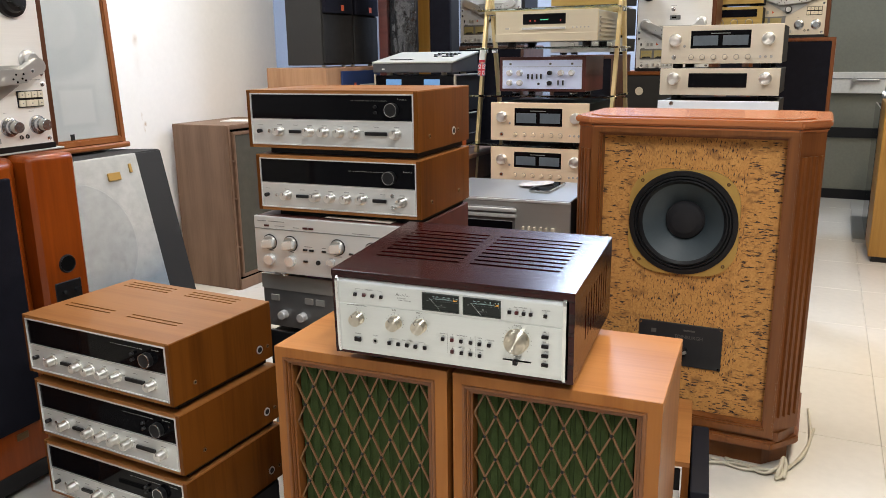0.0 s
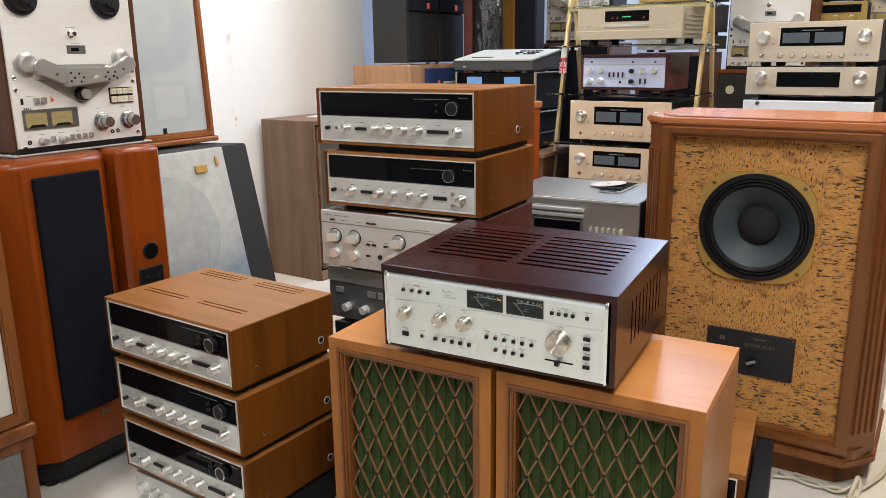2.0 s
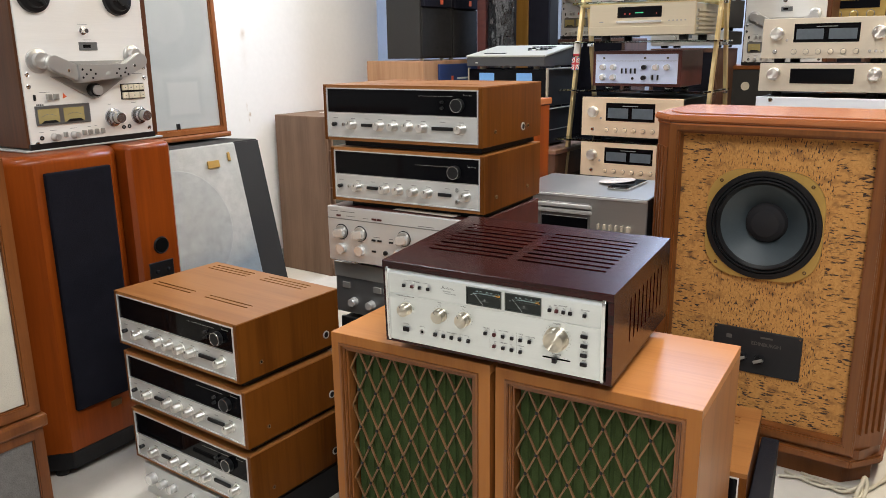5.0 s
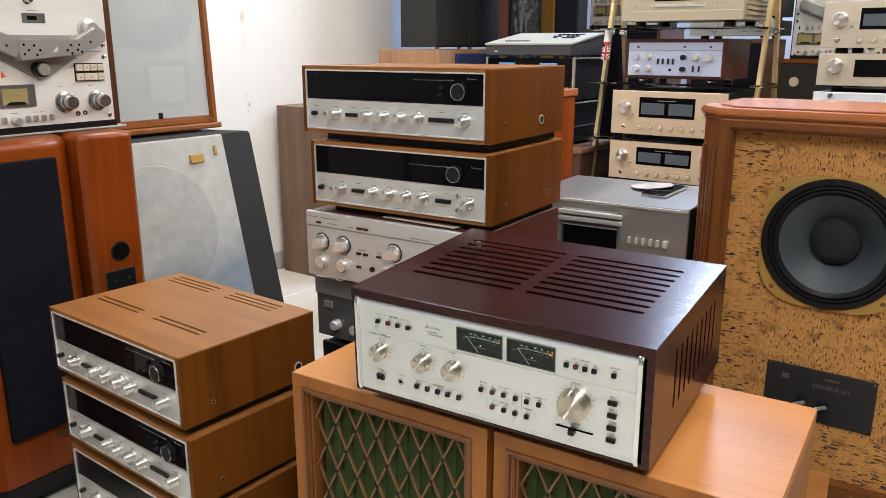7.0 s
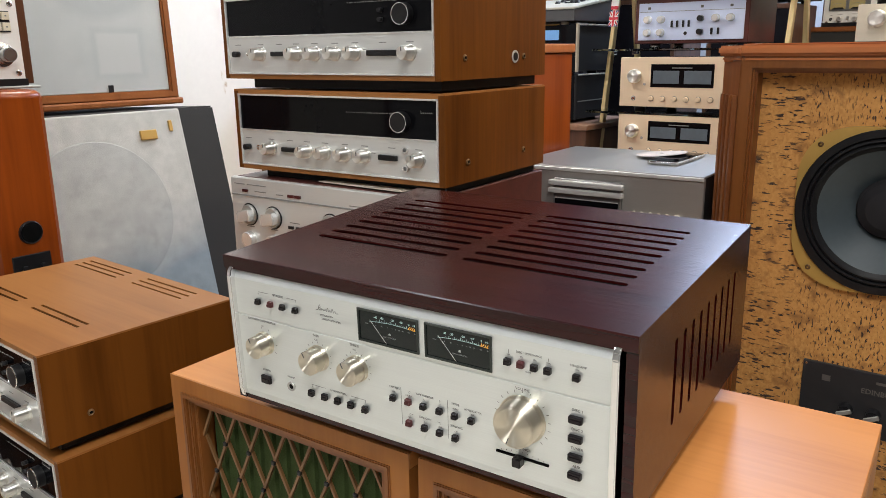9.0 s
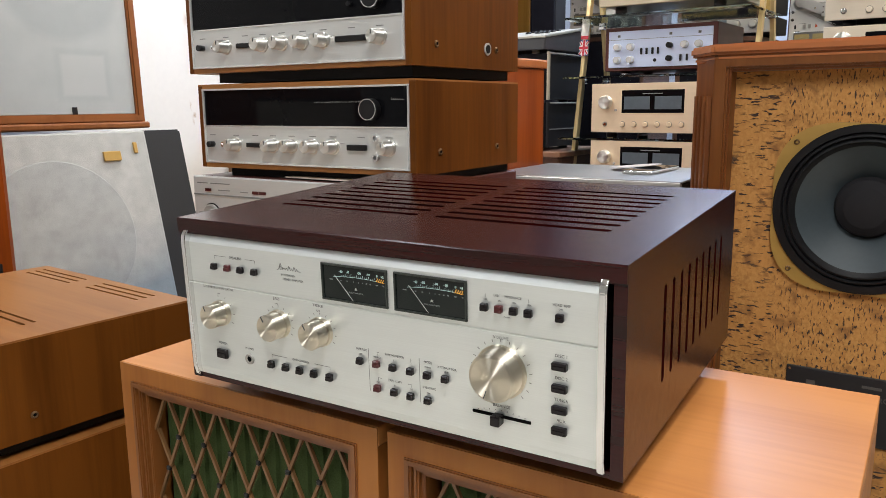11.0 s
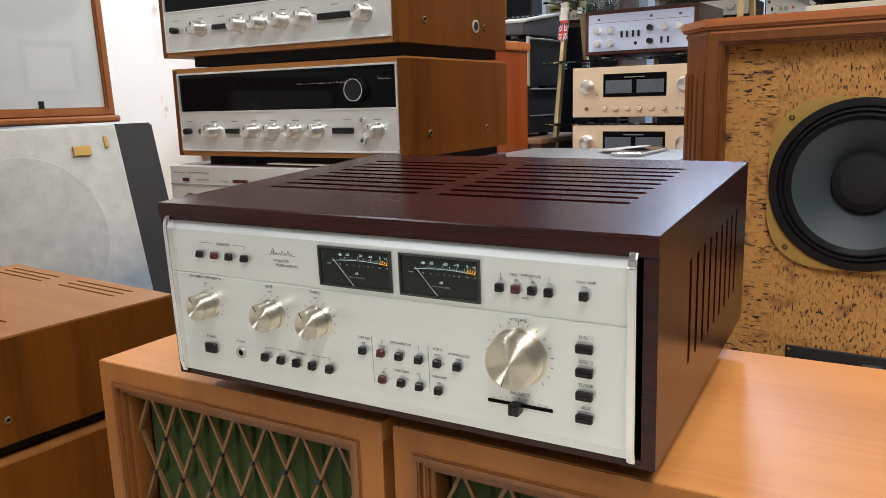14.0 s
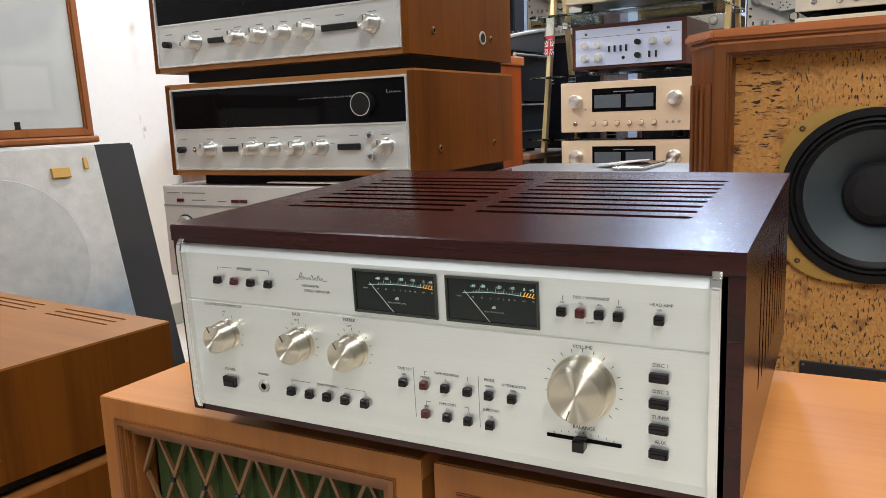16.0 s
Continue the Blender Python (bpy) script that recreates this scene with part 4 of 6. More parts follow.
# ---- the large floor speaker with a cork front ----
def cork_material():
    m = bpy.data.materials.new("cork_sheet")
    m.use_nodes = True
    n, l = m.node_tree.nodes, m.node_tree.links
    p = n["Principled BSDF"]
    p.inputs["Roughness"].default_value = 0.75
    tc = n.new("ShaderNodeTexCoord")

    def flecks(scale, lo, hi, seed):
        mp = n.new("ShaderNodeMapping")
        mp.inputs["Scale"].default_value, mp.inputs["Location"].default_value = scale, (seed, seed, seed)
        l.new(tc.outputs["Object"], mp.inputs[0])
        t = n.new("ShaderNodeTexNoise")
        t.inputs["Scale"].default_value, t.inputs["Detail"].default_value, t.inputs["Distortion"].default_value = 1, 5, 0.35
        l.new(mp.outputs[0], t.inputs[0])
        r = n.new("ShaderNodeMapRange")
        r.inputs["From Min"].default_value, r.inputs["From Max"].default_value = lo, hi
        l.new(t.outputs[0], r.inputs[0])
        return r.outputs[0]

    def blend(a, b, f):
        x = n.new("ShaderNodeMix")
        x.data_type = "FLOAT"
        l.new(f, x.inputs[0]), l.new(a, x.inputs[2]), l.new(b, x.inputs[3])
        return x.outputs[0]

    def colour(f, a, b):
        x = n.new("ShaderNodeMix")
        x.data_type = "RGBA"
        l.new(f, x.inputs[0])
        for c, i in ((a, 6), (b, 7)):
            if isinstance(c, tuple):
                x.inputs[i].default_value = (*c, 1)
            else:
                l.new(c, x.inputs[i])
        return x.outputs[2]
    flat, up = flecks((58, 38, 225), 0.574, 0.612, 0.0), flecks((255, 50, 92), 0.572, 0.610, 3.0)
    sep, band = n.new("ShaderNodeSeparateXYZ"), n.new("ShaderNodeMapRange")
    l.new(tc.outputs["Object"], sep.inputs[0])
    wav = n.new("ShaderNodeMath")
    wav.operation, wav.inputs[1].default_value = "ABSOLUTE", 0
    l.new(sep.outputs[0], wav.inputs[0])
    band.inputs["From Min"].default_value, band.inputs["From Max"].default_value = 0.150, 0.156
    l.new(wav.outputs[0], band.inputs[0])
    low = n.new("ShaderNodeMapRange")
    low.inputs["From Min"].default_value, low.inputs["From Max"].default_value = 0.262, 0.256
    l.new(sep.outputs[2], low.inputs[0])
    mx = n.new("ShaderNodeMath")
    mx.operation = "MAXIMUM"
    l.new(band.outputs[0], mx.inputs[0]), l.new(low.outputs[0], mx.inputs[1])
    spot = blend(up, flat, mx.outputs[0])
    crowd, thin = flecks((16, 30, 22), 0.27, 0.53, 23.0), n.new("ShaderNodeMath")
    thin.operation = "MULTIPLY"
    l.new(spot, thin.inputs[0]), l.new(crowd, thin.inputs[1])
    spot = thin.outputs[0]
    grain, tone = flecks((180, 60, 140), 0.3, 0.72, 7.0), flecks((7, 7, 9), 0.25, 0.75, 11.0)
    base = colour(grain, (0.36, 0.155, 0.035), (0.63, 0.335, 0.095))
    base = colour(tone, base, (0.55, 0.255, 0.064))
    gaps = flecks((34, 40, 40), 0.54, 0.72, 17.0)
    base = colour(gaps, base, (0.27, 0.115, 0.031))
    base = colour(spot, base, (0.035, 0.018, 0.014))
    l.new(base, p.inputs["Base Color"])
    bp = n.new("ShaderNodeBump")
    bp.inputs["Strength"].default_value, bp.inputs["Distance"].default_value, bp.invert = 0.5, 0.003, True
    l.new(spot, bp.inputs["Height"]), l.new(bp.outputs[0], p.inputs["Normal"])
    return m


CORK = cork_material()


def cork_speaker(m):
    """Local origin: middle of the front's foot; the front lies in y = 0."""
    s = thing("floor_speaker", "large mahogany floor speaker with cork front and fluted cut corners", "speaker", m)
    def plan(g, d=0.42):
        return [(-0.27 - g, -g), (0.27 + g, -g), (0.338 + g, 0.085 - g), (0.338 + g, d), (-0.338 - g, d), (-0.338 - g, 0.085 - g)]
    part("plinth", prism([(-0.25, 0.05), (0.25, 0.05), (0.315, 0.12), (0.315, 0.41), (-0.315, 0.41), (-0.315, 0.12)], 0.0, 0.072, "z"), MAHOG_Z, s)
    part("base_moulding", prism(plan(0.004), 0.072, 0.098, "z", 0.005), MAHOG_Z, s)
    part("base_board", prism([(-0.29, 0.012), (0.29, 0.012), (0.33, 0.09), (0.33, 0.41), (-0.33, 0.41), (-0.33, 0.09)], 0.098, 0.125, "z"), MAHOG_Z, s)
    for k in (-1, 1):
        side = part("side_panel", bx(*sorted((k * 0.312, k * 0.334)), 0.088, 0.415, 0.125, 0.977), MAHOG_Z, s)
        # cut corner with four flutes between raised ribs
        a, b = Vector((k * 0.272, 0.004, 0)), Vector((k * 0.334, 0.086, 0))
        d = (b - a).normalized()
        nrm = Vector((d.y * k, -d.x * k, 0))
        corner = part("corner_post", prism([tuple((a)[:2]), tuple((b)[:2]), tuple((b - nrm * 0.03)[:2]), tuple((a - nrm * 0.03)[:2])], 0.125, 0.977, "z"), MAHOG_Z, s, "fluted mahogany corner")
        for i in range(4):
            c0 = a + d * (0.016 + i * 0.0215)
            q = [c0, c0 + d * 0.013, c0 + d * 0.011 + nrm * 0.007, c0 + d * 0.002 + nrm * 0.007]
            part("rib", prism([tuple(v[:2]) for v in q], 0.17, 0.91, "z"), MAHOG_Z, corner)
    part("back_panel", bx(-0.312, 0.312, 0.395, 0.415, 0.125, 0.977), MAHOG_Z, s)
    part("front_frame", frame_bm(-0.276, 0.276, 0.108, 0.985, 0.027, 0.0, 0.05, 0.004), MOULD, s, "stepped wooden frame round the cork")
    part("inner_frame", frame_bm(-0.2505, 0.2505, 0.1335, 0.9595, 0.006, 0.008, 0.05), MAHOG_Z, s)
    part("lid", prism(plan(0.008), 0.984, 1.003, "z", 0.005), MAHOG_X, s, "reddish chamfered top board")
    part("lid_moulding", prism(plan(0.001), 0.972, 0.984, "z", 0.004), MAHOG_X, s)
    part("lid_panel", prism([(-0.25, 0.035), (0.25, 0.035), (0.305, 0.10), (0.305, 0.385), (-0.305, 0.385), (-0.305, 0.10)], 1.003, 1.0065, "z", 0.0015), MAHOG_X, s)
    part("cork_front", sheet(-0.246, 0.246, 0.138, 0.956, [(-0.130, 0.106, 0.591, 0.827)], 0.040, 0.048, "y"), CORK, s, "tan cork front board with dark flecks")
    # driver: gilded four-lobed chassis, ribbed surround, cone
    cx, cz, seat = 0.0, 0.0, Matrix.Translation((-0.012, 0.0205, 0.7085)) @ Matrix.Scale(1.005, 4)
    bm = bmesh.new()
    n = 72
    ringf, ringb, ringi = [], [], []
    for i in range(n):
        t = 2 * math.pi * i / n
        rr = 0.1510 + 0.0245 * abs(math.sin(2 * t)) ** 2
        for lst, r_, y_ in ((ringf, rr, 0.010), (ringb, rr, 0.02), (ringi, 0.13, 0.010)):
            lst.append(bm.verts.new((cx + r_ * math.cos(t), y_, cz + r_ * math.sin(t))))
    for i in range(n):
        j = (i + 1) % n
        bm.faces.new((ringf[i], ringf[j], ringb[j], ringb[i])), bm.faces.new((ringf[i], ringf[j], ringi[j], ringi[i]))
    bmesh.ops.recalc_face_normals(bm, faces=bm.faces)
    ch = part("driver_chassis", bm, GOLD, s, "gold lacquered driver chassis", seat)
    for k in range(4):
        t = math.pi / 4 + k * math.pi / 2
        part("bolt", lathe([(0.002, 0.0085), (0.0030, 0.0075), (0.0050, 0.0090), (0.0054, 0.012)], 14, (cx + 0.1645 * math.cos(t), 0.0, cz + 0.1645 * math.sin(t))), BRONZE, ch)
    part("surround", lathe([(0.1495, 0.0105), (0.1495, 0.006), (0.148, 0.0045), (0.136, 0.0045), (0.134, 0.009), (0.1310, 0.0035), (0.1285, 0.003), (0.1255, 0.0085), (0.1225, 0.0035), (0.120, 0.003), (0.1165, 0.008), (0.112, 0.013)], 72, (cx, 0, cz)), RUBBER, s, "ribbed black rubber surround", seat)
    part("cone", lathe([(0.112, 0.013), (0.09, 0.030), (0.065, 0.052), (0.052, 0.064)], 72, (cx, 0, cz)), CONE, s, "grey paper cone", seat)
    part("dust_cap", lathe([(0.056, 0.062), (0.050, 0.046), (0.036, 0.036), (0.018, 0.031), (0, 0.030)], 48, (cx, 0, cz)), CAP, s, "soft black dust cap", seat)
    pl = part("control_plate", bx(-0.119, 0.119, 0.014, 0.02, 0.275, 0.405, 0.001, 1), GUNPLATE, s, "dark grey engraved control plate", Matrix.Translation((0, 0.020, 0)))
    for x, z in ((-0.113, 0.281), (0.113, 0.281), (-0.113, 0.399), (0.113, 0.399)):
        part("screw", cy((x, 0.0135, z), 0.0022, 0.002, "y", 10), CHROME, pl)
    words("EDINBURGH", 0.0142, PLATE_INK, pl, 0.026, 0.0137, 0.366, bold=0.0003)
    part("maker_bar", bx(0.010, 0.042, 0.0132, 0.014, 0.384, 0.389), PLATE_INK, pl)
    for x in (-0.035, 0.012):
        kb = part("control_knob", lathe([(0, -0.004), (0.012, -0.004), (0.013, 0.014)], 24, (x, 0, 0.322)), BLACK, pl)
        part("grip", bx(-0.0135, 0.0135, -0.010, -0.004, -0.004, 0.004, 0.001, 1), STEEL, kb, m=pose(x, 0, 0.322, 0, -25, 0))
    part("legend", bx(-0.083, -0.068, 0.0132, 0.014, 0.370, 0.382), PLATE_INK, pl)
    return s


PLATE_INK = material("dull_grey_print", (0.095, 0.085, 0.076), 0.6)
GUNPLATE = material("anodised_plate", (0.028, 0.028, 0.03), 0.45, 0.3, 0.1, 20)
cork_speaker(pose(-0.250, 2.256, 0, 0, 0, 0.48))

# ---- generic hi-fi units ----
def unit(name, label, category, m, W, Hh, D, face, body=MATT, group="", feet=0.012, face_t=0.012):
    """A component: case, front plate and four feet. Local origin: middle of the front's lower edge."""
    u = thing(name, label, category, m, group)
    part("case", bx(-W / 2 + 0.004, W / 2 - 0.004, face_t, D, 0.002, Hh - 0.002, 0.002, 1), body, u)
    part("front_plate", bx(-W / 2, W / 2, 0, face_t, 0, Hh, 0.0015, 1), face, u)
    if feet:
        for x in (-W / 2 + 0.06, W / 2 - 0.06):
            for y in (0.05, D - 0.05):
                part("foot", cy((x, y, -feet / 2 + 0.001), 0.02, feet, "z", 16), BLACK, u)
    return u


def meter_window(u, x0, x1, z0, z1, mat=METER_BLUE, split=0.5):
    """A dark window with two meters behind it."""
    w = part("meter_window", bx(x0, x1, -0.001, 0.003, z0, z1, 0.0005, 1), GLOSS, u, "black window with two meters")
    mid, g = x0 + (x1 - x0) * split, (x1 - x0) * 0.04
    for a, b in ((x0 + g, mid - g), (mid + g, x1 - g)):
        part("meter", bx(a, b, -0.0016, -0.001, z0 + (z1 - z0) * 0.16, z0 + (z1 - z0) * 0.72), mat, w)
    part("legend", bx(mid - (x1 - x0) * 0.16, mid + (x1 - x0) * 0.16, -0.0015, -0.001, z0 + (z1 - z0) * 0.82, z0 + (z1 - z0) * 0.86), DIM_INK, w)
    return w


def dots(u, xs, z, r, h, mat=BRIGHT, name="button"):
    """Round push buttons, each in a dark collar."""
    for x in xs:
        b = part(name, lathe([(0, -h), (r * 0.8, -h), (r, -h * 0.8), (r, 0)], 18, (x, 0, z)), mat, u)
        part("collar", lathe([(r * 1.02, -0.0015), (r * 1.22, -0.0015), (r * 1.22, 0.001)], 18, (x, 0, z)), GUN, b)


def class_amp(m, label, face=CHAMPAGNE, W=0.465, Hh=0.150, D=0.40, group="champagne amplifiers", meters=True):
    u = unit("amplifier", label, "amplifier", m, W, Hh, D, face, MATT, group, 0.02)
    for x in (-0.175, 0.175):
        knob(u, x, Hh * 0.62, 0.023, 0.022, SPUN_WHITE, "knob", "turned metal knob", 0.06, False, 32)
    if meters:
        meter_window(u, -0.115, 0.112, Hh * 0.40, Hh * 0.86)
        dots(u, [-0.11 + 0.043 * i for i in range(6)], Hh * 0.17, 0.0085, 0.008, face)
        dots(u, (-0.178, ), Hh * 0.17, 0.007, 0.004, CHROME, "phones_socket")
        dots(u, (0.15, 0.17, 0.19), Hh * 0.17, 0.004, 0.004, BRIGHT, "small_button")
        dots(u, (-0.138, ), Hh * 0.46, 0.004, 0.003, BRIGHT, "small_button")
    return u


# ---- the silver amplifier under the near stack ----
u = unit("amplifier", "silver stereo amplifier under a stack of walnut receivers", "amplifier", pose(-1.362, 1.20, 0.012, 0, 0, REC), 0.45, 0.094, 0.32, ALU)
for x in (-0.185, -0.135, -0.095):
    knob(u, x, 0.058, 0.016 if x < -0.15 else 0.012, 0.02, BRIGHT, "knob", "", 0.05, False)
for x in (-0.02, 0.05, 0.13):
    knob(u, x, 0.055, 0.012, 0.018, BRIGHT, "knob", "", 0.05, False)

# ---- rear stack: silver amplifier in a rosewood case, dark tuner-amplifier, and more below ----
lx = thing("stereo_amplifier", "silver stereo amplifier in a rosewood case under two receivers", "amplifier", pose(-1.020, 1.642, 0.630, 0, 0, 3.4))
part("case", bx(-0.225, 0.235, 0.008, 0.36, 0.0, 0.152, 0.002, 1), ROSEWOOD, lx, "rosewood case")
part("front_plate", bx(-0.230, 0.232, -0.004, 0.008, 0.0, 0.152, 0.002, 1), ALU, lx, "satin silver front plate")
part("front_band", bx(-0.228, 0.230, -0.0055, -0.004, 0.118, 0.1205), GREY_INK, lx)
for x, z, r in ((-0.182, 0.0834, 0.019), (-0.119, 0.0838, 0.019), (0.022, 0.0857, 0.019), (0.12, 0.085, 0.019), (-0.184, 0.036, 0.0145), (-0.120, 0.0365, 0.0145), (0.002, 0.044, 0.010), (0.17, 0.05, 0.02)):
    big = r > 0.016
    kb = part("knob", lathe([(0, -0.011), (r * 0.9, -0.011), (r, -0.009), (r, -0.004)] if big else [(0, -0.016), (r * 0.9, -0.016), (r, -0.014), (r, -0.004)], 32, (x, 0, z)), STEEL if big else BRIGHT, lx)
    if big:
        part("grip", prism([(-r * 0.98, -r * 0.62), (r * 0.70, -r * 0.70), (r * 0.98, -r * 0.10), (r * 0.90, r * 0.42), (-r * 0.80, r * 0.52)], -0.024, -0.010, "y", 0.002), BRIGHT, kb, "broad aluminium grip", pose(x, 0, z, 0, -14, 0))
        # black ring that stands in for the shade round the knob
        part("shade_ring", lathe([(r * 1.12, -0.0045), (r * 1.12, -0.0055), (r * 1.0, -0.0055)], 32, (x, 0, z)), BLACK, kb)
for x in (-0.075, -0.056, -0.019, 0.06):
    part("switch", bx(x - 0.006, x + 0.006, -0.007, -0.004, 0.068, 0.073), BLACK, lx)
part("switch", bx(-0.0815, -0.0695, -0.007, -0.004, 0.037, 0.042), BLACK, lx)
part("phones_socket", cy((-0.037, -0.006, 0.0396), 0.006, 0.006, "y", 16), BLACK, lx)
bm = bmesh.new()
for x, z, w in ((-0.205, 0.139, 0.028), (-0.160, 0.139, 0.05), (-0.150, 0.1275, 0.03), (-0.100, 0.1265, 0.018), (-0.182, 0.0595, 0.020), (-0.119, 0.0600, 0.018), (0.022, 0.060, 0.022), (-0.066, 0.0785, 0.024), (-0.019, 0.0785, 0.012), (0.09, 0.124, 0.05)):
    box(bm, x - w / 2, x + w / 2, -0.0046, -0.004, z, z + 0.0016)
part("panel_legend", bm, GREY_INK, lx)["kind"] = "stuff"
for x in (-0.190, -0.072, -0.055):
    part("indicator", bx(x - 0.007, x + 0.007, -0.0062, -0.004, 0.1255, 0.1305), RED_BUTTON, lx)
for x in (-0.17, 0.17):
    for y in (0.06, 0.3):
        part("foot", cy((x, y, -0.009), 0.029, 0.019, "z", 24), CHROME, lx)
tagged(part("paper_sheet", prism([(-0.12, -0.02), (0.07, -0.03), (0.08, 0.05), (-0.1, 0.07)], 0.0, 0.0016, "z"), CREAM, None, m=laid(pose(-0.93, 1.69, 0.7845, 0, 0, 4))), "folded cream paper lying on the silver amplifier", "paper")
dk = unit("tuner_amplifier", "dark gunmetal amplifier in the rear stack", "amplifier", pose(-1.048, 1.675, 0.462, 0, 0, 2.2), 0.44, 0.150, 0.34, GUN, MATT)
part("brow", bx(-0.22, 0.22, -0.004, 0.0, 0.108, 0.15), STEEL, dk)
for x in (-0.180, -0.071, -0.036):
    part("key", bx(x - 0.013, x + 0.013, -0.005, 0, 0.075, 0.092, 0.001, 1), STEEL, dk)
for x in (-0.155, -0.094):
    knob(dk, x, 0.0365, 0.012, 0.018, BRIGHT, "knob", "", 0.1, False)
tagged(part("record_sleeve", bx(-0.08, 0.08, -0.07, 0.07, 0.0, 0.003), material("purple_print", (0.16, 0.03, 0.16), 0.4, 0, 0.4, 30), None, m=laid(pose(-1.06, 1.76, 0.6125, 0, 0, 12))), "purple printed sleeve lying on a dark amplifier", "sleeve")
b1 = unit("amplifier", "black amplifier low in the rear stack", "amplifier", pose(-1.035, 1.675, 0.302, 0, 0, 2.2), 0.44, 0.145, 0.34, BLACK, MATT)
dots(b1, (-0.18, -0.14, 0.0), 0.07, 0.011, 0.016)
b2 = unit("amplifier", "silver amplifier at the foot of the rear stack", "amplifier", pose(-1.035, 1.675, 0.150, 0, 0, 2.2), 0.44, 0.138, 0.34, ALU, MATT)
dots(b2, (-0.18, -0.14, 0.0), 0.07, 0.011, 0.016)
b3 = unit("amplifier", "black amplifier standing on the floor under the rear stack", "amplifier", pose(-1.035, 1.675, 0.012, 0, 0, 2.2), 0.44, 0.124, 0.34, BLACK, MATT)
dots(b3, (-0.18, -0.14, 0.0), 0.07, 0.011, 0.016)


# ---- things along the white wall, which face +x ----
def tower_speaker(m, W, grille):
    """A floor-standing speaker with cut front corners."""
    t = thing("tower_speaker", "orange cherry tower speaker with a black cloth grille" if grille else "orange cherry tower speaker with a bass port, grille off", "speaker", m, "pair of tower speakers")
    D, Hh, c = 0.38, 0.935, 0.05 if grille else 0.012
    part("plinth", prism([(-W / 2 + c, 0.0), (W / 2 - c, 0.0), (W / 2, c), (W / 2, D), (-W / 2, D), (-W / 2, c)], 0.022, 0.075, "z", 0.002), BLACK, t, "black plinth")
    bm = prism([(-W / 2 + c, 0.002), (W / 2 - c, 0.002), (W / 2, c + 0.002), (W / 2, D), (-W / 2, D), (-W / 2, c + 0.002)], 0.075, Hh, "z")
    top = [e for e in bm.edges if min(v.co.z for v in e.verts) > Hh - 1e-5]
    r = bmesh.ops.bevel(bm, geom=top, offset=0.024 if grille else 0.018, segments=5, affect="EDGES", profile=0.5)
    for f in r["faces"]:
        f.smooth = True
    part("cabinet", bm, ORANGE_Z, t)
    for x in (-W / 2 + 0.04, W / 2 - 0.04):
        for y in (0.05, D - 0.05):
            part("spike_foot", cy((x, y, 0.011), 0.02, 0.022, "z", 16), BLACK, t)
    if grille:
        part("grille", bx(-0.093, 0.103, -0.014, 0.002, 0.198, 0.888, 0.004), BLACK_CLOTH, t, "black cloth grille")
        part("badge", bx(0.02, 0.055, -0.002, 0.002, 0.160, 0.180, 0.001, 1), BRONZE, t)
    else:
        p = part("bass_port", lathe([(0.022, 0.03), (0.022, 0.0), (0.0245, -0.003), (0.0275, 0.002)], 32, (0.005, 0, 0.615)), RUBBER, t)
        part("port_hole", cy((0.005, 0.0, 0.615), 0.022, 0.005, "y", 32), DEEP, p)
        tp = part("terminal_plate", bx(-0.045, 0.042, -0.001, 0.003, 0.505, 0.565, 0.002, 1), BLACK, t, "black recessed terminal plate")
        for x in (-0.02, 0.02):
            part("terminal", cy((x, -0.006, 0.535), 0.006, 0.012, "y", 12), MATT, tp)
    return t


tower_speaker(pose(-1.832, 1.253, 0, 0, 0, 93), 0.333, True)
tower_speaker(pose(-1.842, 1.502, 0, 0, 0, 90.5), 0.152, False)

# a thick cloth under the tape deck
tagged(part("felt_mat", bx(-0.215, 0.235, 0.0, 0.26, 0.0, 0.006, 0.002, 1), GREY_CLOTH, None, m=laid(pose(-1.918, 1.381, 0.9355, 0, 0, 93.2))), "grey felt mat under the tape deck", "mat")


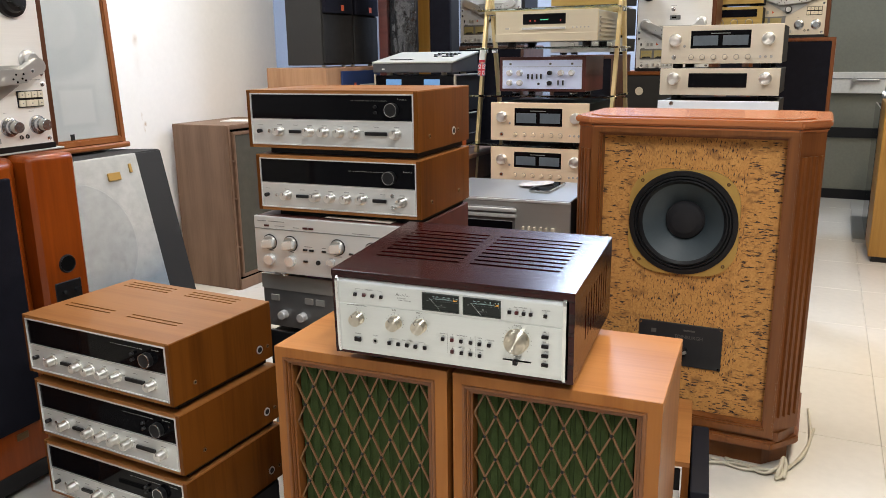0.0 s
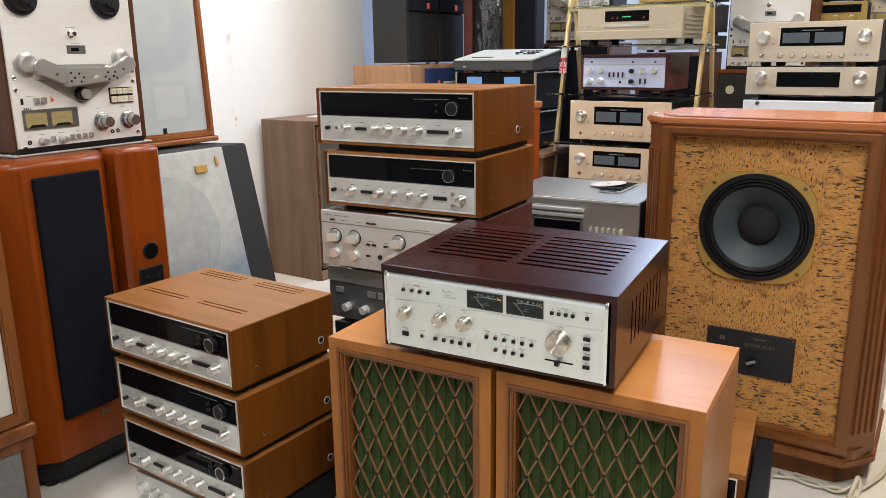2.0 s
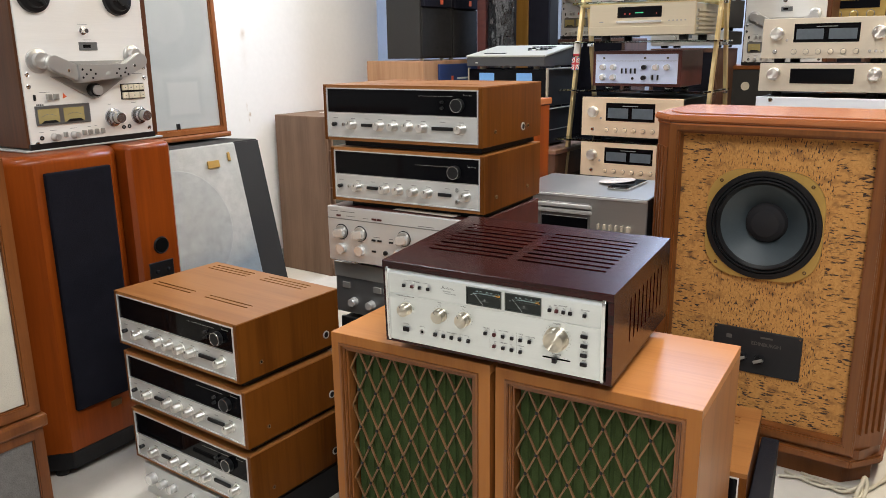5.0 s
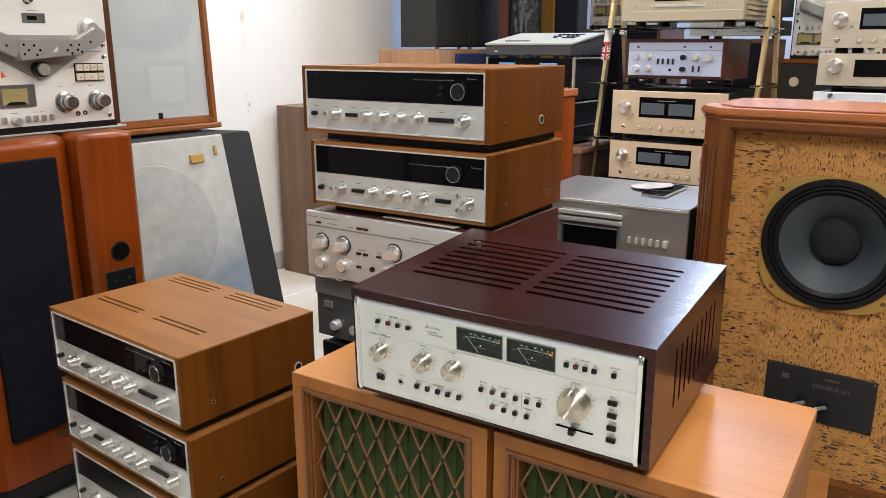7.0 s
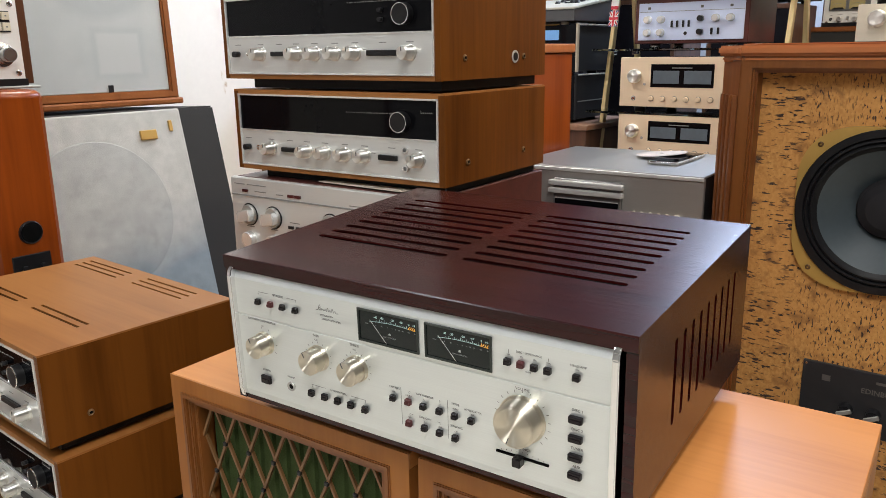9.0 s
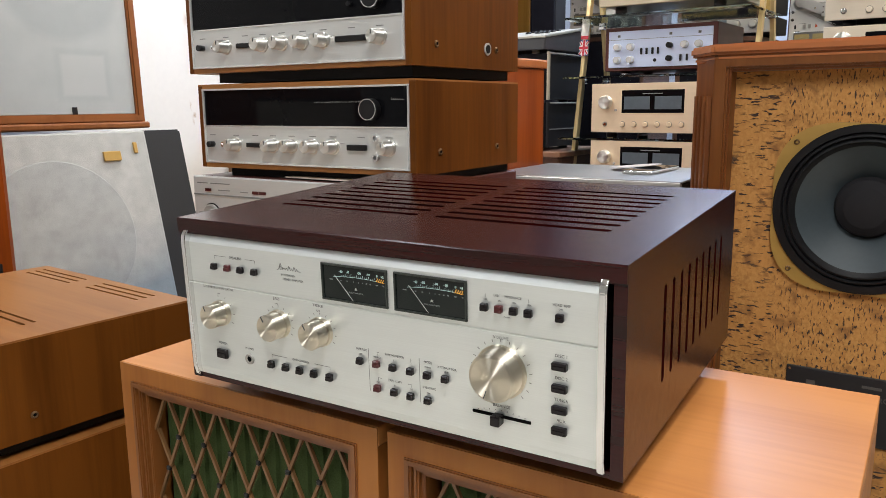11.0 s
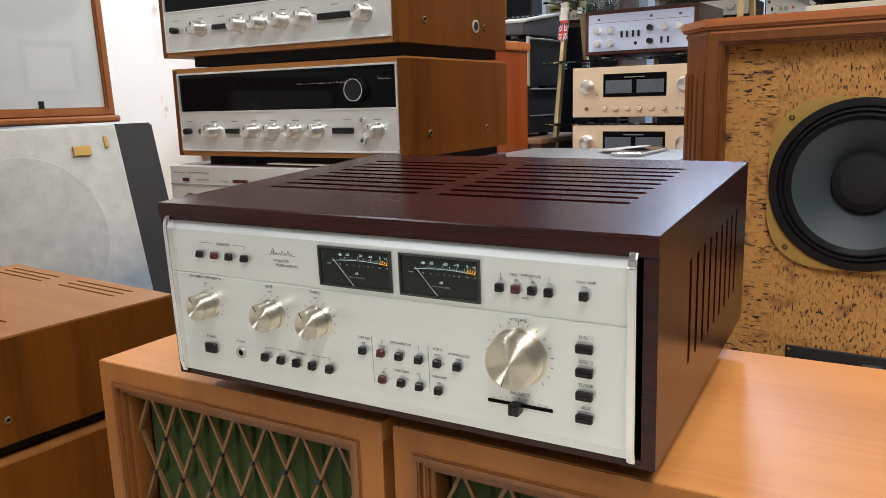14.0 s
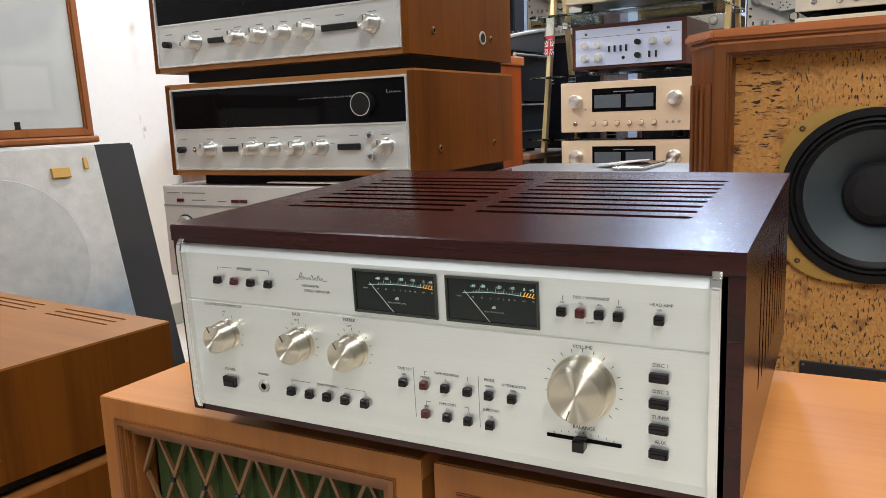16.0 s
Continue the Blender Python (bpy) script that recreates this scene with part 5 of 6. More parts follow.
def tape_deck(m, label, wood_sides=True, face=None, group="reel-to-reel tape decks", W=0.44, Hh=0.485):
    """An upright reel-to-reel deck: face plate, hubs, head cover with tension arms, meters, keys and knobs."""
    face = face or DECKFACE
    d = thing("tape_deck", label, "tape deck", m, group)
    part("case", bx(-W / 2 + 0.028, W / 2 + 0.014, 0.006, 0.23, 0.0, Hh, 0.002, 1), DECKWOOD if wood_sides else MATT, d)
    part("front_plate", bx(-W / 2 + 0.034, W / 2 - 0.009, -0.001, 0.006, 0.004, Hh - 0.004, 0.001, 1), face, d, "pale champagne face plate")
    part("base_strip", bx(-W / 2 + 0.03, W / 2 - 0.005, -0.004, 0.006, -0.004, 0.012), BLACK, d)
    for x in (-0.128, 0.128):
        hub = part("reel_hub", lathe([(0, -0.034), (0.016, -0.034), (0.018, -0.028), (0.030, -0.026), (0.034, -0.016), (0.044, -0.012), (0.046, 0.0)], 32, (x, 0, 0.405)), RUBBER, d, "black reel hub with three claws")
        for k in range(3):
            t = k * 2.094 + 0.5
            part("claw", bx(-0.005, 0.005, -0.034, -0.026, 0.016, 0.030, 0.001, 1), BLACK, hub, m=Matrix.Translation((x, 0, 0.405)) @ Matrix.Rotation(t, 4, "Y"))
    # head cover: two round-ended arms that meet in a pierced front plate
    def arm(x0, z0, x1, z1, r0, r1):
        a = math.atan2(z1 - z0, x1 - x0)
        q = [(x0 + r0 * math.cos(a + math.pi / 2 + k * math.pi / 10), z0 + r0 * math.sin(a + math.pi / 2 + k * math.pi / 10)) for k in range(11)]
        q += [(x1 + r1 * math.sin(a), z1 - r1 * math.cos(a)), (x1 - r1 * math.sin(a), z1 + r1 * math.cos(a))]
        return prism(q, -0.040, -0.016, "y", 0.0015)
    hc = part("head_cover", prism([(-0.046, 0.172), (0.115, 0.186), (0.112, 0.222), (-0.050, 0.222)], -0.050, -0.004, "y", 0.0015), DECKMETAL, d, "brushed metal head cover pierced with holes")
    part("left_arm", arm(-0.112, 0.228, -0.044, 0.198, 0.021, 0.021), DECKMETAL, hc)
    part("right_arm", arm(0.163, 0.230, 0.110, 0.205, 0.022, 0.018), DECKMETAL, hc)
    part("cover_back", prism([(-0.10, 0.205), (-0.05, 0.180), (0.11, 0.190), (0.150, 0.215), (0.13, 0.232), (-0.09, 0.232)], -0.018, 0.0, "y", 0.001), STEEL, hc)
    for x, z, r in ((-0.138, 0.235, 0.033), (0.160, 0.246, 0.029)):
        part("tape_roller", lathe([(0, -0.026), (r * 0.62, -0.026), (r * 0.66, -0.022), (r * 0.66, -0.012), (r * 0.94, -0.010), (r, -0.006), (r, 0.0)], 36, (x, 0, z)), DECKMETAL, d)
    for x, z in ((-0.040, 0.209), (-0.015, 0.207), (-0.029, 0.196), (-0.001, 0.196), (-0.040, 0.187), (-0.010, 0.185), (0.068, 0.196), (0.078, 0.208), (0.080, 0.188), (0.096, 0.197), (0.101, 0.209), (0.106, 0.192)):
        part("cover_hole", cy((x, -0.0504, z), 0.0030, 0.001, "y", 10), DEEP, hc)
    part("cover_mark", prism([(0.030, 0.192), (0.043, 0.192), (0.043, 0.203), (0.036, 0.200)], -0.0508, -0.050, "y"), PALE_INK, hc)
    for x, z in ((-0.075, 0.207), (0.138, 0.216)):
        part("arm_screw", cy((x, -0.0405, z), 0.004, 0.002, "y", 12), CHROME, hc)
    part("pinch_plate", prism([(-0.108, 0.192), (0.118, 0.178), (0.030, 0.126), (0.012, 0.124)], -0.008, 0.0, "y", 0.001), STEEL, d)
    part("pinch_roller", lathe([(0, -0.030), (0.018, -0.030), (0.019, -0.028), (0.019, -0.008), (0.022, -0.006), (0.022, 0)], 24, (0.012, 0, 0.150)), RUBBER, d)
    part("pinch_cap", cy((0.012, -0.033, 0.150), 0.0145, 0.008, "y", 24), DECKMETAL, d)
    part("cue_knob", lathe([(0, -0.020), (0.006, -0.020), (0.007, -0.018), (0.007, -0.004), (0.011, -0.003), (0.011, 0)], 18, (0.008, 0, 0.315)), CHROME, d)
    part("counter", bx(-0.009, 0.048, -0.004, 0.0, 0.261, 0.284, 0.001, 1), GUN, d, "tape counter")
    part("counter_digits", bx(0.002, 0.026, -0.0045, -0.004, 0.268, 0.277), DEEP, d)
    mt = part("meter_panel", bx(-0.1645, -0.001, -0.006, 0.0, 0.060, 0.114, 0.0015, 1), GUN, d, "pair of amber level meters in a dark frame")
    for x0, x1 in ((-0.159, -0.098), (-0.084, -0.022)):
        part("meter_face", bx(x0, x1, -0.0068, -0.006, 0.0665, 0.105), METER_AMBER, mt)
        part("meter_foot", prism([(x0 + 0.006, 0.0665), (x1 - 0.004, 0.0665), (x1 - 0.012, 0.0735), (x0 + 0.016, 0.0735)], -0.0085, -0.0068, "y"), BLACK, mt)
        part("meter_scale", tube([(x0 + 0.008, -0.0070, 0.084), ((x0 + x1) / 2, -0.0070, 0.091), (x1 - 0.008, -0.0070, 0.084)], 0.0006, 4), GREY_INK, mt)
    ks = part("key_block", bx(0.1095, 0.1915, -0.004, 0.0, 0.1165, 0.1625, 0.001, 1), BLACK, d, "seven cream transport keys in a black block")
    for x0, x1, z0, z1 in ((0.112, 0.129, 0.143, 0.160), (0.132, 0.149, 0.143, 0.160), (0.152, 0.169, 0.143, 0.160), (0.172, 0.189, 0.143, 0.160), (0.112, 0.129, 0.119, 0.137), (0.132, 0.169, 0.119, 0.137), (0.172, 0.189, 0.119, 0.137)):
        kk = part("transport_key", bx(x0, x1, -0.010, -0.003, z0, z1, 0.001, 1), KEYCREAM, ks)
        part("key_mark", bx((x0 + x1) / 2 - 0.002, (x0 + x1) / 2 + 0.002, -0.0104, -0.010, z0 + 0.007, z0 + 0.010), GREY_INK, kk)
    for x in (0.074, 0.164):
        kb = part("level_knob", lathe([(0, -0.042), (0.0145, -0.042), (0.0155, -0.040), (0.0155, -0.022), (0.0195, -0.021), (0.0200, -0.008), (0.0265, -0.006), (0.027, 0)], 36, (x, 0, 0.066)), KNURLED, d, "double metal level knob")
        part("knurl", lathe([(0.0158, -0.039), (0.0158, -0.024)], 36, (x, 0, 0.066)), STEEL, kb)
    for x in (-0.118, -0.058):
        part("input_knob", lathe([(0, -0.022), (0.0085, -0.022), (0.0095, -0.020), (0.0095, -0.004), (0.012, 0)], 20, (x, 0, 0.0265)), DECKMETAL, d)
    for x in (-0.085, -0.027, -0.008, 0.013, 0.033):
        part("slide_switch", bx(x - 0.0045, x + 0.0045, -0.010, 0, 0.0235, 0.038, 0.001, 1), STEEL, d)
    for x, z in ((-0.1542, 0.0266), (0.107, 0.0346), (0.1265, 0.0354)):
        part("socket", lathe([(0, -0.001), (0.003, -0.001), (0.0035, -0.003), (0.0058, -0.003), (0.0062, 0)], 14, (x, 0, z)), BLACK, d)
    for x, z in ((-0.169, 0.012), (0.197, 0.0252), (-0.1728, 0.199), (-0.173, 0.167), (0.1973, 0.2089), (0.1962, 0.1782)):
        part("screw", lathe([(0, -0.002), (0.003, -0.002), (0.0045, -0.004), (0.0065, -0.003), (0.0065, 0)], 14, (x, 0, z)), CHROME, d)
    part("lever_switch", bx(-0.164, -0.156, -0.004, 0, 0.128, 0.145, 0.002, 1), BLACK, d)
    for x in (-0.121, -0.1):
        part("lever_switch", bx(x - 0.006, x + 0.006, -0.012, 0, 0.129, 0.145, 0.001, 1), STEEL, d)
    part("sticker", prism([(-0.078, 0.130), (-0.066, 0.135), (-0.076, 0.147)], -0.0016, -0.001, "y"), ORANGE_PAINT, d)
    bm = bmesh.new()
    for x, z, w in ((-0.156, 0.1165, 0.004), (-0.1505, 0.1165, 0.004), (-0.145, 0.1165, 0.004), (-0.139, 0.1165, 0.003)):
        box(bm, x - w / 2, x + w / 2, -0.0016, -0.001, z - 0.0025, z + 0.0025)
    part("maker_mark", bm, INK, d)["kind"] = "stuff"
    bm = bmesh.new()
    for x, z, w in ((0.008, 0.333, 0.03), (0.018, 0.290, 0.026), (0.165, 0.1915, 0.052), (-0.13, 0.150, 0.03), (-0.154, 0.042, 0.012), (-0.118, 0.045, 0.02), (-0.058, 0.046, 0.02), (-0.008, 0.046, 0.01), (0.013, 0.0465, 0.01), (0.150, 0.105, 0.014), (0.066, 0.105, 0.010)):
        box(bm, x - w / 2, x + w / 2, -0.0014, -0.001, z - 0.0006, z + 0.0006)
    part("small_legend", bm, GREY_INK, d)["kind"] = "stuff"
    return d


DECKFACE = brushed("deck_face_plate", (0.83, 0.80, 0.76), 0.5, 0.12)
DECKWOOD = wood("walnut_deck_case", (0.055, 0.019, 0.007), (0.105, 0.038, 0.014), "z", 0.42, spec=0.25)
KEYCREAM = material("cream_key", (0.72, 0.65, 0.50), 0.4)
DECKMETAL = brushed("deck_metal", (0.62, 0.61, 0.59), 0.30, 0.7)
ORANGE_PAINT = material("orange_red_paint", (0.7, 0.12, 0.04), 0.5)
tape_deck(pose(-1.925, 1.374, 0.9455, 0, 0, 93.2), "reel-to-reel tape deck in a wooden case on two tower speakers")


# the near speaker at the wall: pale cloth in a brown frame over a small grey one
NEARCLOTH = material("cream_grille_cloth", (0.60, 0.56, 0.48), 0.95, 0, 0.06, 8, 0.6, 400)
GREYWEAVE = material("grey_weave", (0.17, 0.16, 0.15), 0.95, 0, 0.25, 60, 0.7, 300)
s = thing("console_speaker", "brown floor speaker with cream cloth above and grey weave below", "speaker", pose(-1.70, 0.72, 0, 0, 0, 90))
part("cabinet", bx(-0.28, 0.28, 0.012, 0.30, 0.0, 0.97, 0.006), MAHOG_Z, s)
part("upper_frame", frame_bm(-0.28, 0.28, 0.30, 0.97, 0.032, -0.006, 0.012, 0.004), MAHOG_Z, s)
part("grille", bx(-0.247, 0.247, 0.004, 0.0118, 0.333, 0.937, 0.002, 1), NEARCLOTH, s, "cream cloth grille")
part("waist_moulding", bx(-0.29, 0.29, -0.018, 0.012, 0.262, 0.298, 0.008), MAHOG_Z, s)
part("lower_frame", frame_bm(-0.28, 0.28, 0.0, 0.26, 0.030, -0.004, 0.012, 0.003), MAHOG_Z, s)
part("lower_grille", bx(-0.249, 0.249, 0.004, 0.0118, 0.031, 0.229), GREYWEAVE, s, "grey woven grille")

# the leaning panel speaker with a grey felt face
def graded_felt(colour=(0.44, 0.44, 0.41)):
    m = material("graded_pale_felt", colour, 0.95, 0, 0.22, 26, 0.35, 320)
    n, l = m.node_tree.nodes, m.node_tree.links
    p = n["Principled BSDF"]
    src = p.inputs["Base Color"].links[0].from_socket
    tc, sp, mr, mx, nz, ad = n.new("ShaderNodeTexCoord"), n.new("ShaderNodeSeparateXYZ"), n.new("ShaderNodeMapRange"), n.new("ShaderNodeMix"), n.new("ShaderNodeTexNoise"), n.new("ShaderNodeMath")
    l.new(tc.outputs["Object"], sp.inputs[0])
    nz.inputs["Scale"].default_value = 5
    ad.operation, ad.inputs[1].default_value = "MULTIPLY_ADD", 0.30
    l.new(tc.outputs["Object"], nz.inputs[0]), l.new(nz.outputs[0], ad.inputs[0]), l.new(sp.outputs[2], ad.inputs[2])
    # uneven multiply tint: the felt gets darker and bluer towards the bottom
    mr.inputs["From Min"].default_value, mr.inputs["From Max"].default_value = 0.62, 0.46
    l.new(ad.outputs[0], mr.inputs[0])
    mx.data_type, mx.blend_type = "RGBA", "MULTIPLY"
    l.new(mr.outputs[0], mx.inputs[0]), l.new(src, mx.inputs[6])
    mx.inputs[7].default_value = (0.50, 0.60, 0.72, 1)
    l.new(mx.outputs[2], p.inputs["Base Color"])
    return m


FELT, FELT_DARK = graded_felt(), graded_felt((0.365, 0.37, 0.35))
LEAN = 12.5
ln = thing("leaning_speaker", "wedge floor speaker with a pale felt face, bluer low down, leaning back", "speaker", pose(-2.168, 1.93, 0, 0, 0, 90))
c, sn = math.cos(math.radians(LEAN)), math.sin(math.radians(LEAN))
foot, head = (0.0, 0.0), (0.84 * sn, 0.84 * c)
part("cabinet", prism([(0.0, 0.0), (head[0], head[1]), (0.78, head[1] - 0.026), (0.78, 0.0)], -0.46, 0.455, "x", 0.006), DARK_PAINT, ln, "dark grey painted wedge cabinet")
fl = part("felt_face", bx(-0.45, 0.31, -0.016, -0.001, 0.03, 0.838, 0.006), FELT, ln, "pale grey felt face, darker and bluer low down", pose(0, 0, 0, -LEAN, 0, 0))
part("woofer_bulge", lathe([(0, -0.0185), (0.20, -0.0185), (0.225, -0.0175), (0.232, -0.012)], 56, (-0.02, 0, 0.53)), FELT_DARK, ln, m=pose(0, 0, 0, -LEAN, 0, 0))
part("badge", bx(0.150, 0.208, -0.024, -0.016, 0.745, 0.775, 0.002, 1), GOLD, ln, "gold maker's badge", pose(0, 0, 0, -LEAN, 0, 0))
part("clip", bx(0.256, 0.270, -0.022, -0.016, 0.765, 0.80, 0.002, 1), GOLD, ln, "", pose(0, 0, 0, -LEAN, 0, 0))

# framed cloth speaker standing on it
def thin_cloth():
    """Pale cloth so thin that the drivers behind it show as faint rounds."""
    m = material("thin_grey_grille_cloth", (0.43, 0.445, 0.43), 0.95, 0, 0.10, 9, 0.2, 900)
    n, l = m.node_tree.nodes, m.node_tree.links
    p = n["Principled BSDF"]
    src = p.inputs["Base Color"].links[0].from_socket
    tc = n.new("ShaderNodeTexCoord")
    for x, z, w, h, depth in ((0.06, 0.50, 0.21, 0.21, 0.24), (0.06, 0.50, 0.10, 0.10, -0.14), (0.11, 0.178, 0.095, 0.085, 0.12), (0.11, 0.178, 0.076, 0.066, -0.34)):
        mp, ln_, mr, mx = n.new("ShaderNodeMapping"), n.new("ShaderNodeVectorMath"), n.new("ShaderNodeMapRange"), n.new("ShaderNodeMix")
        mp.vector_type = "TEXTURE"
        mp.inputs["Location"].default_value, mp.inputs["Scale"].default_value = (x, 0.0, z), (w, 1.0, h)
        l.new(tc.outputs["Object"], mp.inputs[0])
        if z > 0.3:
            ln_.operation = "LENGTH"
            l.new(mp.outputs[0], ln_.inputs[0]), l.new(ln_.outputs["Value"], mr.inputs[0])
        else:
            ln_.operation = "ABSOLUTE"
            sp_, mx_ = n.new("ShaderNodeSeparateXYZ"), n.new("ShaderNodeMath")
            mx_.operation = "MAXIMUM"
            l.new(mp.outputs[0], ln_.inputs[0]), l.new(ln_.outputs[0], sp_.inputs[0])
            l.new(sp_.outputs[0], mx_.inputs[0]), l.new(sp_.outputs[2], mx_.inputs[1]), l.new(mx_.outputs[0], mr.inputs[0])
        mr.inputs["From Min"].default_value, mr.inputs["From Max"].default_value = 1.08, 0.92
        mr.inputs["To Max"].default_value = abs(depth)
        mx.data_type = "RGBA"
        l.new(mr.outputs[0], mx.inputs[0]), l.new(src, mx.inputs[6])
        mx.inputs[7].default_value = (0.22, 0.24, 0.25, 1) if depth > 0 else (0.55, 0.55, 0.52, 1)
        src = mx.outputs[2]
    l.new(src, p.inputs["Base Color"])
    return m


REDWOOD = wood("orange_brown_frame", (0.20, 0.064, 0.018), (0.28, 0.098, 0.030), "z", 0.34, spec=0.35)
fs = thing("framed_speaker", "brown framed speaker with pale grey cloth on the leaning speaker", "speaker", pose(-2.560, 2.096, 0.8425, -2.5, 0, 89.5), plan=False)
part("cabinet", bx(-0.315, 0.315, 0.02, 0.26, 0.012, 0.80, 0.003, 1), DARKWOOD, fs)
part("frame", frame_bm(-0.315, 0.315, 0.02, 0.80, 0.030, -0.008, 0.02, 0.006), REDWOOD, fs, "rounded brown wooden frame")
part("sill", bx(-0.325, 0.325, -0.018, 0.05, 0.0, 0.022, 0.006), REDWOOD, fs)
part("grille", bx(-0.285, 0.285, 0.004, 0.019, 0.05, 0.77, 0.002, 1), thin_cloth(), fs, "pale grey cloth with a speaker faintly behind it")
part("badge", bx(0.055, 0.071, -0.0005, 0.004, 0.044, 0.074), BLACK, fs)

# brown speaker at the wall beyond
bs = thing("floor_speaker", "dull walnut floor speaker with a dark grille turned to the room", "speaker", pose(-2.596, 3.30, 0, 0, 0, 90))
part("cabinet", bx(-0.234, 0.27, 0.03, 0.368, 0.0, 0.835, 0.004), BROWN_Z, bs)
part("front_frame", frame_bm(-0.234, 0.27, 0.0, 0.835, 0.022, 0.0, 0.03, 0.004), BROWN_Z, bs)
part("plinth_strip", bx(-0.226, 0.262, -0.010, 0.0, 0.0, 0.055, 0.004), BROWN_Z, bs)
gr = part("grille_frame", frame_bm(-0.198, 0.234, 0.062, 0.800, 0.016, -0.004, 0.024, 0.003), BROWN_Z, bs, "loose wooden grille frame")
part("grille_cloth", bx(-0.1815, 0.2175, 0.000, 0.020, 0.0785, 0.7835, 0.003, 1), OLIVE_CLOTH, gr, "olive grey grille cloth")
# flat near-black sheet painting the shade between frame and grille
part("gap_shade", bx(-0.211, 0.247, 0.0245, 0.029, 0.023, 0.812), DEEP, bs)
for z in (0.22, 0.47, 0.66):
    part("peg", cy((-0.2045, 0.012, z), 0.005, 0.024, "y", 12), BROWN_Z, bs)
tagged(part("paper_sheet", prism([(-0.09, -0.05), (0.08, -0.06), (0.1, 0.04), (-0.07, 0.06)], 0.0, 0.004, "z"), PAPER, None, m=laid(pose(-2.74, 3.33, 0.8355, 0, 0, 20))), "white paper lying on the walnut speaker", "paper")

# ---- grey cassette deck behind the amplifier, on a dark cabinet ----
gd = thing("cassette_deck", "grey steel cassette deck with white piano keys on a dark stand", "cassette deck", pose(-0.843, 2.317, 0.585, 0, 0, 4.0))
part("case", bx(-0.222, 0.235, 0.012, 0.365, 0.0, 0.143, 0.003, 1), MATT, gd)
part("top_cover", bx(-0.225, 0.238, 0.0, 0.37, 0.143, 0.148, 0.0015, 1), MID_STEEL, gd, "grey steel top cover")
part("front_plate", bx(-0.225, 0.238, 0, 0.012, -0.002, 0.143, 0.0015, 1), STEEL, gd)
part("front_lip", bx(-0.225, 0.238, -0.004, 0.0, 0.138, 0.146, 0.001, 1), ALU, gd)
lid = part("cassette_lid", bx(-0.105, 0.062, -0.012, 0.0, 0.0, 0.122, 0.003, 1), GUN, gd, "hinged cassette door")
for z in (0.113, 0.095):
    part("lid_bar", bx(-0.112, 0.070, -0.024, -0.012, z - 0.006, z + 0.006, 0.003), ALU, lid)
part("lid_window", bx(-0.098, 0.056, -0.014, -0.012, 0.01, 0.078), GLOSS, lid)
part("window_edge", bx(-0.098, 0.056, -0.0155, -0.0140, 0.0765, 0.0785), ALU, lid)
for i in range(6):
    part("piano_key", bx(0.086 + i * 0.0188, 0.092 + i * 0.0188 + 0.006 * (i == 5), -0.014, 0.0, 0.044, 0.062, 0.001, 1), CREAM, gd, "cream piano key")
st = thing("equipment_stand", "dark wooden stand carrying the cassette deck", "stand", pose(-0.843, 2.317, 0, 0, 0, 4.0))
part("top", bx(-0.225, 0.235, 0.0, 0.38, 0.56, 0.582, 0.002, 1), DARKWOOD, st)
for x in (-0.222, 0.213):
    part("side", bx(x, x + 0.02, 0.0, 0.38, 0.0, 0.56), DARKWOOD, st)
part("back", bx(-0.202, 0.213, 0.36, 0.38, 0.0, 0.56), DARKWOOD, st)
part("shelf", bx(-0.202, 0.213, 0.01, 0.36, 0.28, 0.298), DARKWOOD, st)
DISC = material("silvered_disc", (0.82, 0.81, 0.84), 0.22, 0.35, 0.04)
tagged(part("compact_disc", lathe([(0.0075, 0.0), (0.0075, -0.0014), (0.06, -0.0014), (0.06, 0.0), (0.0075, 0.0)], 48), DISC, None, m=laid(pose(-0.800, 2.572, 0.7425, 0, -5.0, 0)) @ pose(0, 0, 0, -90, 0, 0)), "silver compact disc lying against a phone", "disc")
ph = thing("phone", "dark glass phone with a chrome edge on the cassette deck", "phone", pose(-0.750, 2.548, 0.7335, 0, 0, 1))
part("body", bx(-0.036, 0.036, -0.100, 0.085, 0.0, 0.009, 0.003), CHROME, ph)
part("screen", bx(-0.033, 0.033, -0.097, 0.082, 0.009, 0.0096), GLOSS, ph)

# orange-brown cabinet behind the rear stack
ob_ = thing("speaker_cabinet", "orange-brown wooden speaker cabinet behind the receivers", "speaker", pose(-1.353, 2.295, 0, 0, 0, 0))
part("cabinet", bx(-0.27, 0.250, 0.004, 0.36, 0.0, 0.985, 0.003, 1), ORANGE_Z, ob_)
part("top", bx(-0.275, 0.257, 0.0, 0.365, 0.985, 1.008, 0.004), MAHOG_X, ob_, "salmon-red top board")

# ---- glass and brass rack ----
RX, RY = -1.132, 3.43
rk = thing("glass_rack", "brass A-frame rack with green glass shelves and audio units", "rack", pose(RX, RY, 0))
SHELF = [0.20, 0.405, 0.575, 0.755, 0.975, 1.185, 1.358]
